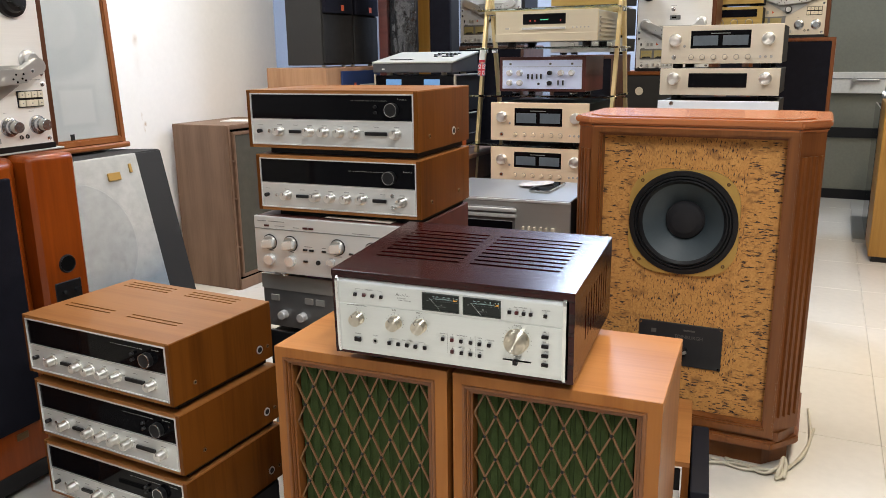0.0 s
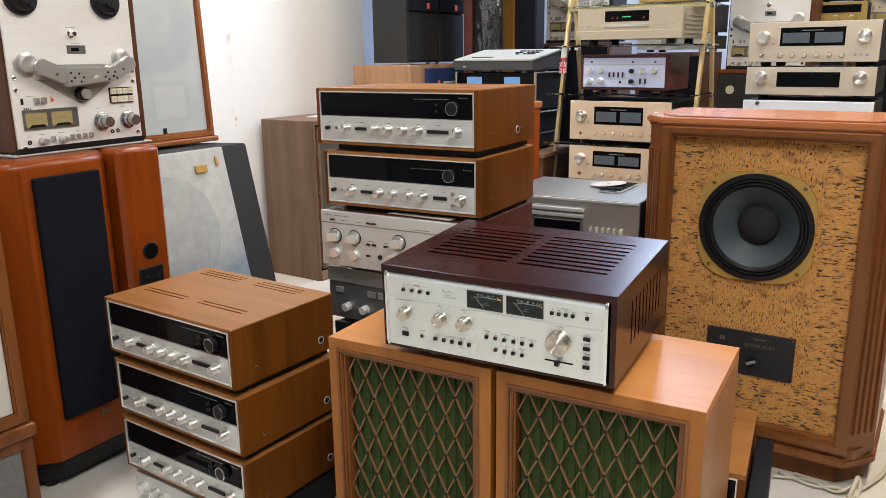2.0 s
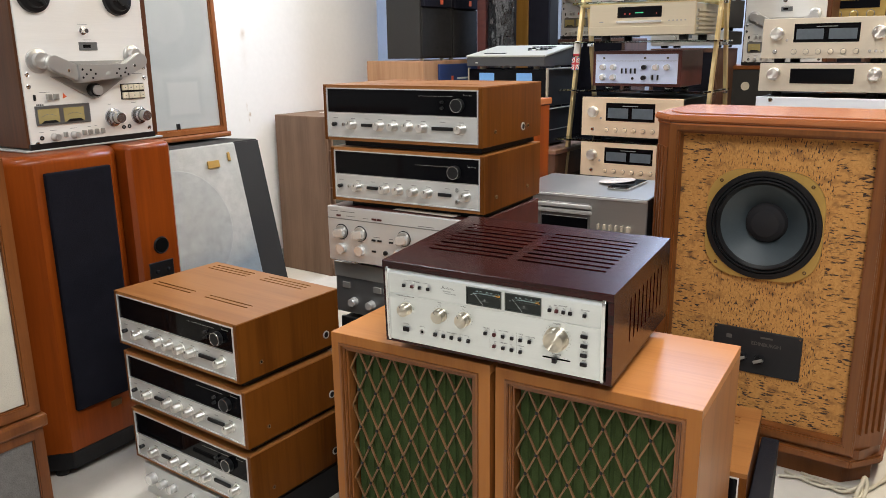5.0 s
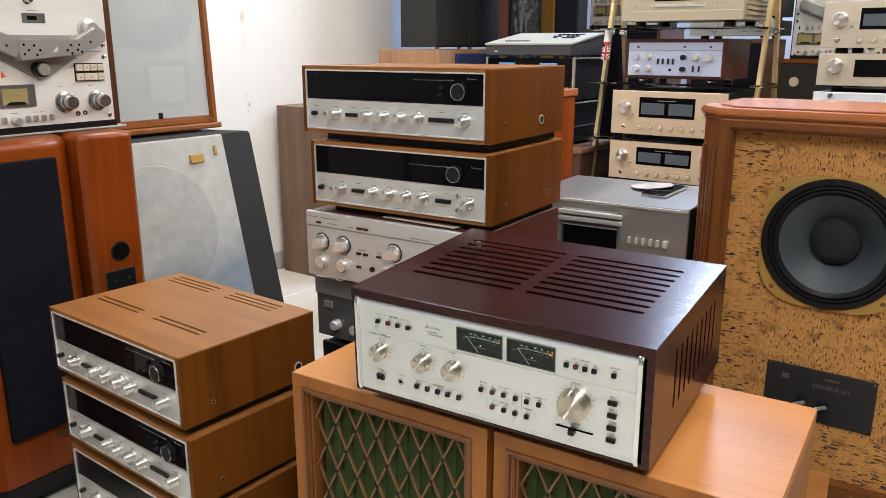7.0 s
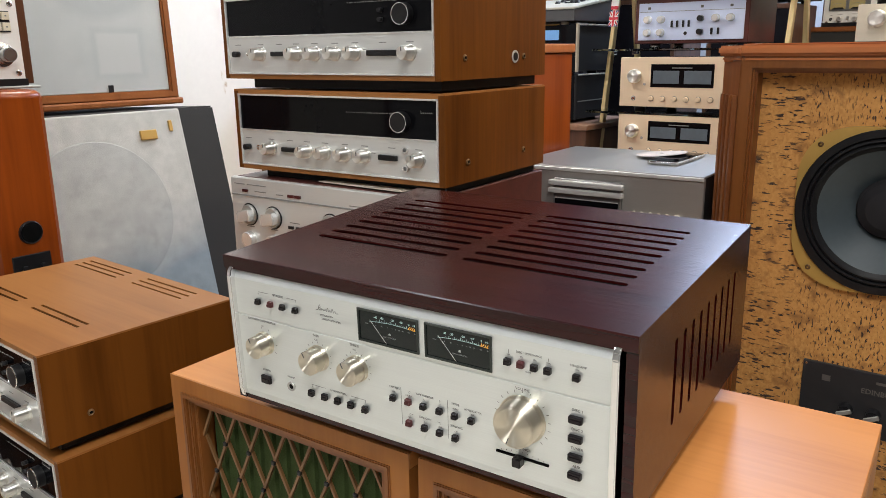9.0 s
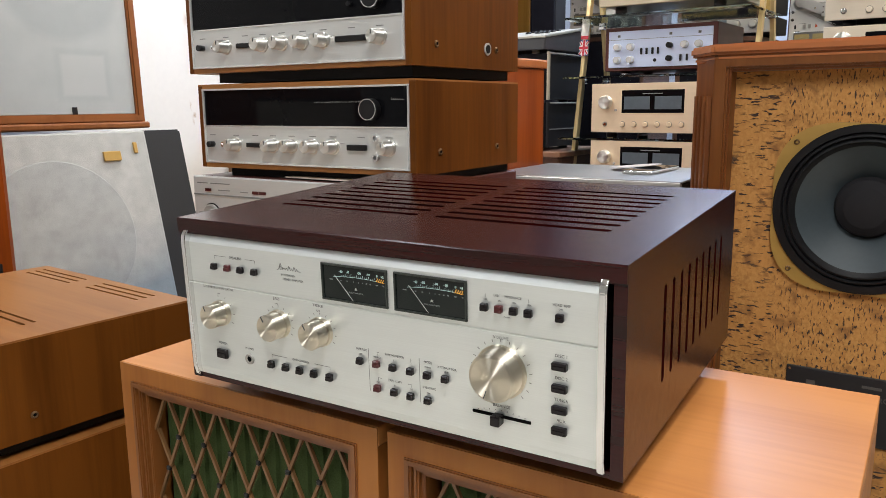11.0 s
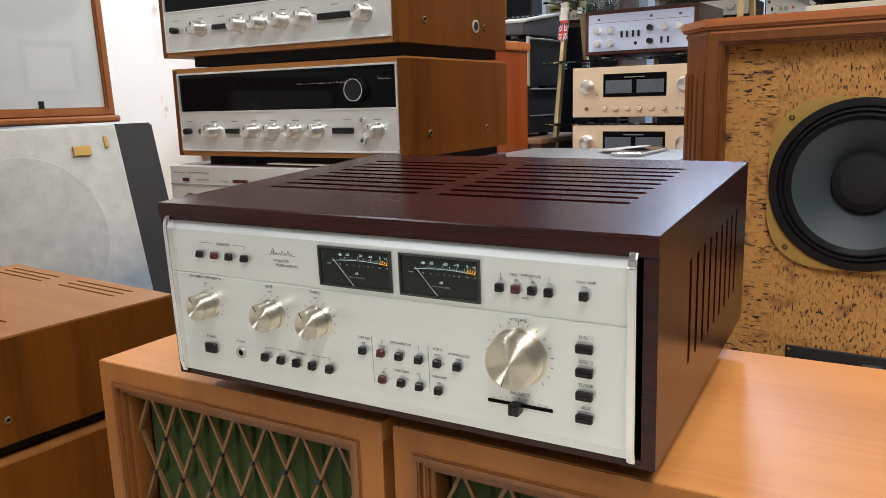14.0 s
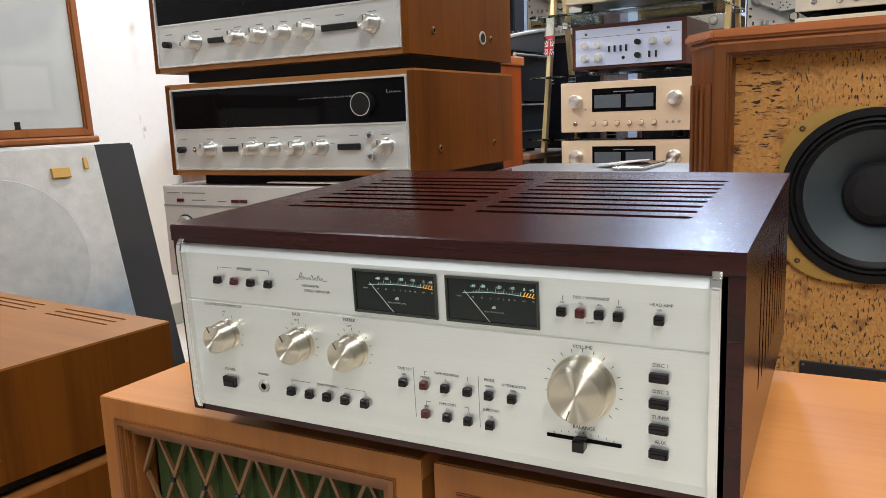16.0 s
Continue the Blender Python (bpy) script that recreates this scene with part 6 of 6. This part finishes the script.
for x in (-0.325, 0.325):
    for z0, z1, y0, y1 in ((0.0, 1.42, -0.02, 0.26), (0.0, 1.42, 0.62, 0.30)):
        bm = bmesh.new()
        a, b = Vector((x, y0, z0)), Vector((x, y1, z1))
        rows = [[bm.verts.new(p + Vector((dx, dy, 0))) for dx, dy in ((-0.0075, -0.013), (0.0075, -0.013), (0.0075, 0.013), (-0.0075, 0.013))] for p in (a, b)]
        for i in range(4):
            bm.faces.new((rows[0][i], rows[0][(i + 1) % 4], rows[1][(i + 1) % 4], rows[1][i]))
        bm.faces.new(rows[0][::-1]), bm.faces.new(rows[1])
        bmesh.ops.recalc_face_normals(bm, faces=bm.faces)
        part("leg", bm, BRASS, rk, "flat brass leg")
part("top_bar", bx(-0.325, 0.325, 0.225, 0.245, 1.338, 1.352, 0.002, 1), BRASS, rk)
part("top_bar", bx(-0.325, 0.325, 0.315, 0.335, 1.338, 1.352, 0.002, 1), BRASS, rk)
for z in SHELF:
    f = z / 1.42
    y0, y1 = -0.02 + 0.28 * f, 0.62 - 0.32 * f
    part("shelf", bx(-0.335, 0.335, min(y0 - 0.1, 0.06) - 0.03 if z < 1.3 else 0.15, max(y1, 0.4) + 0.03, z - 0.008, z, 0.0015, 1), GLASS, rk, "green-edged glass shelf")
    for x in (-0.325, 0.325):
        for y in (y0 + 0.01, y1 - 0.01):
            part("bracket", bx(x - 0.012, x + 0.012, y - 0.012, y + 0.012, z - 0.022, z - 0.008, 0.002, 1), CHROME, rk)
# national flag sticker on the brass leg
tg = thing("flag_tag", "paper tag with a red, white and blue flag on brass", "tag", pose(RX - 0.325, RY + 0.178, 1.09, -11, 0, 0))
FLAG_BLUE, FLAG_RED = material("flag_blue", (0.03, 0.04, 0.16), 0.6), material("flag_red", (0.55, 0.02, 0.035), 0.6)
part("paper", bx(-0.016, 0.016, -0.0005, 0.0005, 0.03, 0.10), PAPER, tg)
part("paper_foot", bx(-0.016, 0.016, -0.0009, -0.0005, 0.030, 0.042), FLAG_RED, tg)
fl_ = part("flag", bx(-0.018, 0.020, -0.001, 0.0006, -0.034, 0.026), FLAG_BLUE, tg, "printed flag with crossed bars")
for ang in (0.95, -0.95):
    part("white_saltire", bx(-0.030, 0.030, -0.0014, -0.001, -0.0055, 0.0055), PAPER, fl_, m=Matrix.Translation((0.001, 0, -0.004)) @ Matrix.Rotation(ang, 4, "Y"))
    part("red_saltire", bx(-0.030, 0.030, -0.0018, -0.0014, -0.0025, 0.0025), FLAG_RED, fl_, m=Matrix.Translation((0.001, 0, -0.004)) @ Matrix.Rotation(ang, 4, "Y"))
for a, b, mat, y in ((0.007, 0.008, PAPER, -0.0022), (0.0042, 0.005, FLAG_RED, -0.0026)):
    part("cross_bar", bx(-0.018, 0.020, y, y + 0.0004, -0.004 - b, -0.004 + b), mat, fl_)
    part("cross_post", bx(0.001 - a, 0.001 + a, y - 0.0002, y + 0.0002, -0.034, 0.026), mat, fl_)

class_amp(pose(-1.10, RY, 0.776), "champagne amplifier with twin meters on a glass shelf", Hh=0.170)
class_amp(pose(-1.10, RY, 0.596), "champagne amplifier with twin meters on a low glass shelf", Hh=0.152)
pa = thing("preamplifier", "bluish silver preamplifier in a rosewood case on glass", "preamplifier", pose(-1.118, RY + 0.085, 0.991))
part("case", bx(-0.205, 0.205, 0.0, 0.30, 0.0, 0.152, 0.002, 1), ROSEWOOD, pa)
part("front_plate", bx(-0.190, 0.190, -0.005, 0.0, 0.012, 0.138, 0.001, 1), BLUEGREY, pa)
part("line", bx(-0.188, 0.188, -0.0056, -0.005, 0.108, 0.1095), GREY_INK, pa)
for x in (-0.152, -0.102, 0.095, 0.145):
    for z in (0.082, 0.038) if x < 0 else (0.082,):
        knob(pa, x, z, 0.012, 0.022, BRIGHT, "knob", "", 0.1, False, 20, -0.005)
for z in (0.082, 0.038):
    part("black_knob", cy((0.043, -0.016, z), 0.0095, 0.022, "y", 20), BLACK, pa)
for x, z in ((-0.062, 0.065), (-0.042, 0.065), (-0.02, 0.065), (0.0, 0.065), (0.082, 0.038), (0.105, 0.038)):
    part("lever", bx(x - 0.003, x + 0.003, -0.014, -0.005, z - 0.010, z + 0.012, 0.001, 1), BLACK, pa)
part("phones_socket", cy((-0.012, -0.006, 0.034), 0.006, 0.003, "y", 14), BLACK, pa)
for x in (-0.15, 0.043, 0.145):
    part("mark", bx(x - 0.005, x + 0.005, -0.0058, -0.005, 0.117, 0.125), INK, pa)
for x in (-0.14, 0.14):
    for y in (0.04, 0.26):
        part("foot", cy((x, y, -0.008), 0.018, 0.018, "z", 16), CHROME, pa)
DISCFACE = brushed("disc_player_front", (0.56, 0.49, 0.36), 0.42, 0.4)
cd = unit("disc_player", "champagne disc player with a dark display on the top glass", "disc player", pose(-1.075, RY, 1.207), 0.470, 0.128, 0.36, DISCFACE, STEEL, feet=0.022)
part("lower_band", bx(-0.235, 0.235, -0.006, 0.0, 0.0, 0.036, 0.002, 1), DISCFACE, cd)
dp = part("display", bx(-0.105, 0.092, -0.002, 0.003, 0.072, 0.116, 0.001, 1), GLOSS, cd)
part("display_green", bx(-0.025, 0.012, -0.0026, -0.002, 0.089, 0.093), GREEN_GLOW, dp)
for x in (-0.07, -0.048, 0.07):
    part("display_red", bx(x - 0.002, x + 0.002, -0.0026, -0.002, 0.084, 0.090), RED_GLOW, dp)
part("disc_tray", bx(-0.108, 0.092, -0.005, 0.0, 0.050, 0.060, 0.001, 1), BRIGHT, cd)
for x in (-0.178, 0.125, 0.143, 0.160, 0.177, 0.194):
    part("button", bx(x - (0.009 if x < 0 else 0.003), x + (0.009 if x < 0 else 0.003), -0.003, 0.0, 0.054, 0.059), BRIGHT, cd)
for i in range(5):
    part("side_fin", bx(0.231, 0.238, 0.04, 0.34, 0.02 + i * 0.018, 0.028 + i * 0.018), STEEL, cd)

# ---- pair of amplifiers on a stand behind the cork speaker ----
class_amp(pose(-0.334, 3.40, 1.110), "pale champagne amplifier with twin meters on another unit", PALE, 0.458, 0.146, 0.40)
ca = class_amp(pose(-0.334, 3.40, 0.988), "pale champagne preamplifier with a dark display", PALE, 0.458, 0.104, 0.40, meters=False)
part("display", bx(-0.115, 0.108, -0.002, 0.002, 0.030, 0.085, 0.001, 1), GLOSS, ca)
PALE_BLUE = brushed("bright_bluish_front", (0.80, 0.85, 0.92), 0.4, 0.2)
sl = unit("power_amplifier", "bright silver power amplifier under the champagne preamplifier", "amplifier", pose(-0.334, 3.395, 0.800), 0.465, 0.1665, 0.40, PALE_BLUE, MATT, feet=0.02)
dots(sl, (-0.178,), 0.155, 0.007, 0.006, CHROME, "screw")
sd = thing("equipment_stand", "dark stand under the champagne amplifiers", "stand", pose(-0.334, 3.38, 0))
part("top", bx(-0.26, 0.26, 0.0, 0.45, 0.755, 0.78, 0.003, 1), DARKWOOD, sd)
for x in (-0.26, 0.22):
    for y in (0.0, 0.41):
        part("leg", bx(x, x + 0.04, y, y + 0.04, 0.0, 0.755), DARKWOOD, sd)
part("low_shelf", bx(-0.22, 0.22, 0.02, 0.43, 0.3, 0.32), DARKWOOD, sd)

# ---- black column of amplifiers left of the rack, with a sloping player on top ----
OLD_CREAM = material("aged_cream_edge", (0.40, 0.35, 0.27), 0.6)
cb = thing("low_cabinet", "dull brown low cabinet under the black amplifiers", "cabinet", pose(-1.745, 3.40, 0))
part("top", bx(-0.30, 0.305, -0.01, 0.46, 0.682, 0.702, 0.003, 1), BROWN_X, cb, "reddish brown top board")
part("body", bx(-0.29, 0.295, 0.0, 0.45, 0.0, 0.682), DARKWOOD, cb)
for z, h, lab in ((0.714, 0.166, "black amplifier with cream edges under another"), (0.892, 0.172, "black glass amplifier with two pale blue meters")):
    cu_ = unit("power_amplifier", lab, "amplifier", pose(-1.745, 3.45, z), 0.43, h, 0.30, GLOSS, MATT, "column of black amplifiers", 0.012)
    for x in (-0.2225, 0.2145):
        part("edge_post", bx(x, x + 0.008, -0.003, 0.012, 0.0, h + 0.006, 0.001, 1), OLD_CREAM if z > 0.8 else MATT, cu_)
    part("edge_trim", bx(0.2105, 0.2165, 0.012, 0.30, h - 0.001, h + 0.004, 0.001, 1), OLD_CREAM, cu_, "cream edge along the top")
    if z < 0.8:
        part("side_groove", bx(0.2112, 0.2130, 0.02, 0.29, 0.066, 0.070), GREY_INK, cu_)
    else:
        for x in (-0.155, 0.055):
            part("meter", bx(x, x + 0.085, -0.002, 0.0, 0.118, 0.154), glowing("pale_blue_meter", (0.20, 0.45, 0.9), 0.35, (0.1, 0.2, 0.35)), cu_, "pale blue lit meter")
PLAYER_GREY = material("dark_grey_player", (0.055, 0.055, 0.058), 0.45)
lp = thing("disc_player", "grey sloping top-loading disc player on black amplifiers", "disc player", pose(-1.747, 3.44, 1.077))
part("body", prism([(0.0, 0.0), (0.30, 0.0), (0.30, 0.085), (0.0, 0.042)], -0.222, 0.212, "x", 0.003), PLAYER_GREY, lp)
part("lid", prism([(-0.003, 0.042), (0.305, 0.086), (0.305, 0.096), (-0.003, 0.050)], -0.225, 0.215, "x", 0.002), PALE_STEEL, lp, "pale grey sloping lid")
for i in range(6):
    for j in range(3):
        y = 0.13 + j * 0.045
        if (i, j) not in ((2, 0), (2, 1), (0, 0)):
            part("key", bx(0.028 + i * 0.022, 0.042 + i * 0.022, y, y + 0.020, 0.052 + 0.149 * y, 0.0540 + 0.149 * (y + 0.02), 0.0008, 1), BLACK, lp)
part("window", bx(-0.15, -0.03, 0.05, 0.08, 0.050, 0.0620), BLACK, lp)
part("front_label", bx(-0.17, -0.155, -0.001, 0.0, 0.014, 0.019), PALE_INK, lp)
for x in (-0.15, 0.15):
    part("foot", cy((x, 0.04, -0.006), 0.015, 0.014, "z", 14), CREAM, lp)
    part("foot", cy((x, 0.26, -0.006), 0.015, 0.014, "z", 14), CREAM, lp)

# ---- dark monitor pair on blue-fronted monitors in the recess ----
for z in (0.0, 0.54):
    bl = thing("monitor_speaker", "light brown monitor speaker with a blue baffle", "speaker", pose(-2.40, 4.12, z, 0, 0, 90), "blue-fronted monitors")
    part("cabinet", bx(-0.44, 0.44, 0.012, 0.42, 0.0, 0.54, 0.003, 1), PINE, bl)
    part("baffle", bx(-0.30, 0.42, 0.0, 0.012, 0.02, 0.52, 0.002, 1), material("blue_baffle", (0.012, 0.03, 0.11), 0.6, 0, 0.15), bl, "dark blue baffle")
    part("badge", bx(-0.18, -0.16, -0.002, 0.0, 0.425, 0.455), ORANGE_PAINT, bl)
    part("lettering", bx(-0.12, 0.04, -0.001, 0.0, 0.435, 0.445), PALE_INK, bl)
for y, ww in ((3.872, 0.295), (4.170, 0.275)):
    ds = thing("bookshelf_speaker", "charcoal speaker with an orange badge on a brown monitor", "speaker", pose(-2.45, y, 1.092, 0, 0, 90), "charcoal speakers")
    part("cabinet", bx(-ww / 2, ww / 2, 0.012, 0.25, 0.0, 0.75, 0.003, 1), DARK_PAINT, ds)
    part("grille", bx(-ww / 2 + 0.006, ww / 2 - 0.006, 0.0, 0.012, 0.008, 0.265, 0.003, 1), CHAR_CLOTH, ds)
    part("upper_grille", bx(-ww / 2 + 0.012, ww / 2 - 0.012, -0.012, 0.012, 0.27, 0.74, 0.003, 1), BLACK_CLOTH, ds)
    part("badge", bx(0.020, 0.046, -0.014, -0.012, 0.286, 0.315), ORANGE_PAINT, ds)
    for x in (-0.1, 0.1):
        part("foot", cy((x, 0.04, -0.005), 0.012, 0.014, "z", 12), CREAM, ds)

# ---- wrapped pillar, black and honey speakers, and decks beyond the rack ----
def crumpled_wrap():
    m = material("clear_plastic_wrap", (0.045, 0.047, 0.052), 0.07, 0.0, 0.5, 18, 0.6, 45, 1.0, (1.6, 1, 0.6), 1.6, 1.0)
    return m


wr = thing("wrapped_panel", "tall panel wrapped in shiny clear plastic", "panel", pose(-2.135, 4.05, 0))
bm = bx(-0.082, 0.080, 0.012, 0.04, 0.0, 1.75)
part("board", bm, MATT, wr)
bm = bmesh.new()
nx, nz = 14, 130
rows = []
for k in range(nz + 1):
    rows.append([bm.verts.new((-0.090 + 0.178 * i / nx, 0.0, 1.75 * k / nz)) for i in range(nx + 1)])
for a, b in zip(rows, rows[1:]):
    for i in range(nx):
        bm.faces.new((a[i], a[i + 1], b[i + 1], b[i])).smooth = k % 2 == 0
for v in bm.verts:
    q = Vector((v.co.x * 30, 2, v.co.z * 12))
    w = Vector((v.co.x * 70, 5, v.co.z * 60))
    v.co.y += 0.008 * noise.noise(q) + 0.006 * noise.noise(w) - 0.004 + 1.6 * v.co.x ** 2
    v.co.x += 0.004 * noise.noise(w * 0.6 + Vector((3, 3, 3)))
r = bmesh.ops.solidify(bm, geom=list(bm.faces), thickness=0.001)
part("plastic_wrap", bm, crumpled_wrap(), wr)
red = thing("wooden_panel", "dark red wooden speaker side beside the wrapped panel", "speaker", pose(-2.30, 4.05, 0))
part("cabinet", bx(0.008, 0.066, 0.0, 0.25, 0.0, 1.75, 0.003, 1), ROSEWOOD, red)
hp = thing("honey_panel", "honey-coloured upright wooden board beside a black speaker", "panel", pose(-2.087, 4.2, 0))
part("board", bx(-0.048, 0.046, 0.0, 0.12, 0.0, 1.7, 0.003, 1), OCHRE, hp)
hs = thing("tall_speaker", "tall slim black speaker with a black cloth grille", "speaker", pose(-1.974, 4.2, 0))
part("cabinet", bx(-0.0655, 0.066, 0.015, 0.12, 0.0, 1.7, 0.003, 1), MATT, hs)
part("grille", bx(-0.064, 0.0645, 0.0, 0.015, 0.04, 1.66, 0.003, 1), BLACK_CLOTH, hs)


def plinth_speaker(x, y, W, D, Hh, label, mat=DARKWOOD, cloth=BLACK_CLOTH):
    s = thing("floor_speaker", label, "speaker", pose(x, y, 0), "speakers that carry tape decks")
    part("cabinet", bx(-W / 2, W / 2, 0.015, D, 0.0, Hh, 0.003, 1), mat, s)
    part("frame", frame_bm(-W / 2, W / 2, 0.0, Hh, 0.02, -0.004, 0.015, 0.003), mat, s)
    part("grille", bx(-W / 2 + 0.021, W / 2 - 0.021, 0.002, 0.0148, 0.021, Hh - 0.021), cloth, s)
    return s


WHITEFACE = brushed("white_deck_face", (0.72, 0.71, 0.68), 0.5, 0.15)
plinth_speaker(-1.85, 4.6, 0.48, 0.36, 1.185, "dark speaker carrying a tape deck beyond the rack")
tape_deck(pose(-1.85, 4.62, 1.19), "white-faced tape deck standing on a dark speaker", False, WHITEFACE)
br = plinth_speaker(-0.78, 4.60, 0.60, 0.36, 1.035, "brown speaker with a dark front carrying a tape deck", MAHOG_Z, DARK_PAINT)
part("badge", cy((-0.13, -0.001, 0.93), 0.022, 0.006, "y", 24), CREAM, br)
tape_deck(pose(-0.755, 4.62, 1.0395), "white-faced tape deck with reels off on a brown speaker", True, WHITEFACE)
plinth_speaker(-0.16, 5.2, 0.46, 0.36, 1.205, "dark red speaker with a black grille carrying a tape deck", MAHOG_Z)
tape_deck(pose(-0.21, 5.22, 1.2095), "silver tape deck with amber meters on a black-fronted speaker", True, PALE)
GILT = brushed("gilt_front", (0.42, 0.28, 0.08), 0.4, 0.5)
gt = plinth_speaker(-0.47, 5.0, 0.16, 0.30, 1.23, "narrow dark speaker under gilt units", DARKWOOD)
for k in range(3):
    g = unit("tuner", "gilt-fronted tuner among the far tape decks", "tuner", pose(-0.47, 5.0, 1.243 + k * 0.145), 0.30, 0.13, 0.28, GILT, MATT, "gilt tuners", 0.012)
    dots(g, (-0.08, 0.0, 0.08), 0.045, 0.018, 0.015, GILT, "knob")
    part("dial", bx(-0.12, 0.12, -0.002, 0.0, 0.075, 0.115), GLOSS, g)
# gilt and dark units seen between the rack and the brown speaker
gs = plinth_speaker(-1.16, 4.3, 0.36, 0.36, 1.13, "dark cabinet behind the glass rack", DARKWOOD)
for k, (mat, h) in enumerate(((STEEL, 0.07), (GILT, 0.14), (GILT, 0.14))):
    g = unit("tape_unit", "gilt-fronted unit stacked behind the glass rack", "tuner", pose(-1.14, 4.29, 1.143 + (0.0, 0.083, 0.236)[k]), 0.40, h, 0.3, mat, MATT, "gilt units", 0.012)
    dots(g, (-0.08, 0.06, 0.13), h * 0.5, 0.016, 0.015, mat, "knob")
    part("display", bx(-0.04, 0.02, -0.002, 0.0, h * 0.5, h * 0.8), METER_BLUE, g)

# ---- right-hand aisle ----
yc = thing("ochre_cabinet", "ochre wooden cabinet side beside the aisle", "cabinet", pose(0.56, 5.0, 0))
part("cabinet", bx(-0.21, 0.25, 0.0, 0.5, 0.03, 0.86, 0.003, 1), OCHRE, yc)
part("kick_board", bx(-0.195, 0.24, 0.01, 0.49, 0.0, 0.03), BLACK, yc)
tagged(part("paper_box", bx(0.0, 0.2, 0.0, 0.2, 0.0, 0.06, 0.004), PAPER, None, m=laid(pose(0.36, 5.05, 0.8605))), "white carton lying on the ochre cabinet", "box")
gp = thing("glass_stand", "dark glass stand with units along the aisle", "stand", pose(0.50, 5.9, 0))
part("side_glass", bx(-0.15, -0.14, -0.35, 0.35, 0.02, 0.80), GLOSS, gp)
part("base", bx(-0.22, 0.3, -0.4, 0.4, 0.0, 0.02), STEEL, gp)
for z in (0.25, 0.5, 0.78):
    part("shelf", bx(-0.13, 0.3, -0.35, 0.35, z, z + 0.012), MATT, gp)
for z in (0.262, 0.512, 0.792):
    q = unit("stereo_unit", "dark stereo unit on the glass stand", "stereo unit", pose(-0.13 + 0.52, 5.9, z + 0.012, 0, 0, -90), 0.42, 0.12, 0.3, GUN, MATT, "units on the glass stand")
    dots(q, (-0.1, 0.1), 0.06, 0.02, 0.02)

# ---- low things between the lattice and cork speakers ----
lb = thing("stereo_receiver", "walnut-cased receiver standing low behind the lattice speakers", "receiver", pose(-0.333, 1.665, 0.150, 0, 0, 8))
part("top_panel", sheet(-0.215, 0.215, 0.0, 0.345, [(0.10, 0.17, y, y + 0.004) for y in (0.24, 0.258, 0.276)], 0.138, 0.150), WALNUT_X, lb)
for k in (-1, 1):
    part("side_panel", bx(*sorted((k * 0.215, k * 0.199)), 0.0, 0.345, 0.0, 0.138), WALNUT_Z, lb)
part("bottom_panel", bx(-0.199, 0.199, 0.0, 0.33, 0.0, 0.012), WALNUT_X, lb)
part("panel_frame", frame_bm(-0.199, 0.199, 0.012, 0.138, 0.003, -0.003, 0.01), BRIGHT, lb)
part("dial_glass", bx(-0.196, 0.196, 0.0, 0.006, 0.075, 0.135), GLOSS, lb)
part("control_panel", bx(-0.196, 0.196, 0.0, 0.006, 0.015, 0.075), ALU, lb)
part("chassis", bx(-0.197, 0.197, 0.012, 0.34, 0.013, 0.136), DEEP, lb)
lo_ = thing("storage_box", "black carton under a walnut receiver", "box", pose(-0.333, 1.665, 0, 0, 0, 8))
part("box", bx(-0.21, 0.21, 0.0, 0.33, 0.0, 0.1495, 0.004), MATT, lo_)
bk = thing("black_case", "worn black case standing beside the receiver", "case", pose(-0.113, 1.875, 0, 0, 0, 8))
part("body", bx(-0.028, 0.014, -0.17, 0.17, 0.0, 0.224, 0.004), material("worn_black_leatherette", (0.009, 0.010, 0.016), 0.6, 0, 0.3, 20, 0.4, 250, spec=0.2), bk)
for pts in ([(-0.14, 2.27, 0.008), (-0.05, 2.24, 0.008), (0.0, 2.25, 0.012), (0.06, 2.27, 0.008), (0.10, 2.36, 0.010), (0.13, 2.52, 0.008), (0.12, 2.75, 0.008)],
            [(-0.15, 2.235, 0.008), (-0.06, 2.265, 0.009), (0.01, 2.235, 0.010), (0.045, 2.255, 0.02), (0.07, 2.29, 0.011), (0.115, 2.40, 0.009), (0.14, 2.60, 0.008)],
            [(-0.10, 2.29, 0.006), (-0.03, 2.27, 0.008), (0.03, 2.245, 0.018), (0.055, 2.265, 0.028), (0.06, 2.235, 0.012), (0.045, 2.215, 0.008)]):
    tagged(part("speaker_cable", tube(pts, 0.0045), CABLE, None, m=pose(0.018, 0.022, 0)), "beige twin speaker cable loosely tied on the floor", "cable", "speaker cables")
tagged(part("cable_tie", tube([(0.048, 2.225, 0.008), (0.056, 2.25, 0.034), (0.062, 2.275, 0.05), (0.070, 2.262, 0.03), (0.066, 2.232, 0.008)], 0.006), CABLE, None, m=pose(0.018, 0.022, 0)), "knot in the beige cable", "cable", "speaker cables")

# ---- floor tiles, the last ----
tile = None
for i in range(9):
    for j in range(16):
        m = Matrix.Translation((-3.25 + 0.6 * i + 0.3, -2.2 + 0.6 * j + 0.3, 0))
        if m.translation.x + 0.3 > X1 + 0.05:
            continue
        if tile is None:
            tile = part("tile", bx(-0.2988, 0.2988, -0.2988, 0.2988, -0.008, 0.0, 0.001, 1), TILE, floor, m=m)
        else:
            again(tile, m)
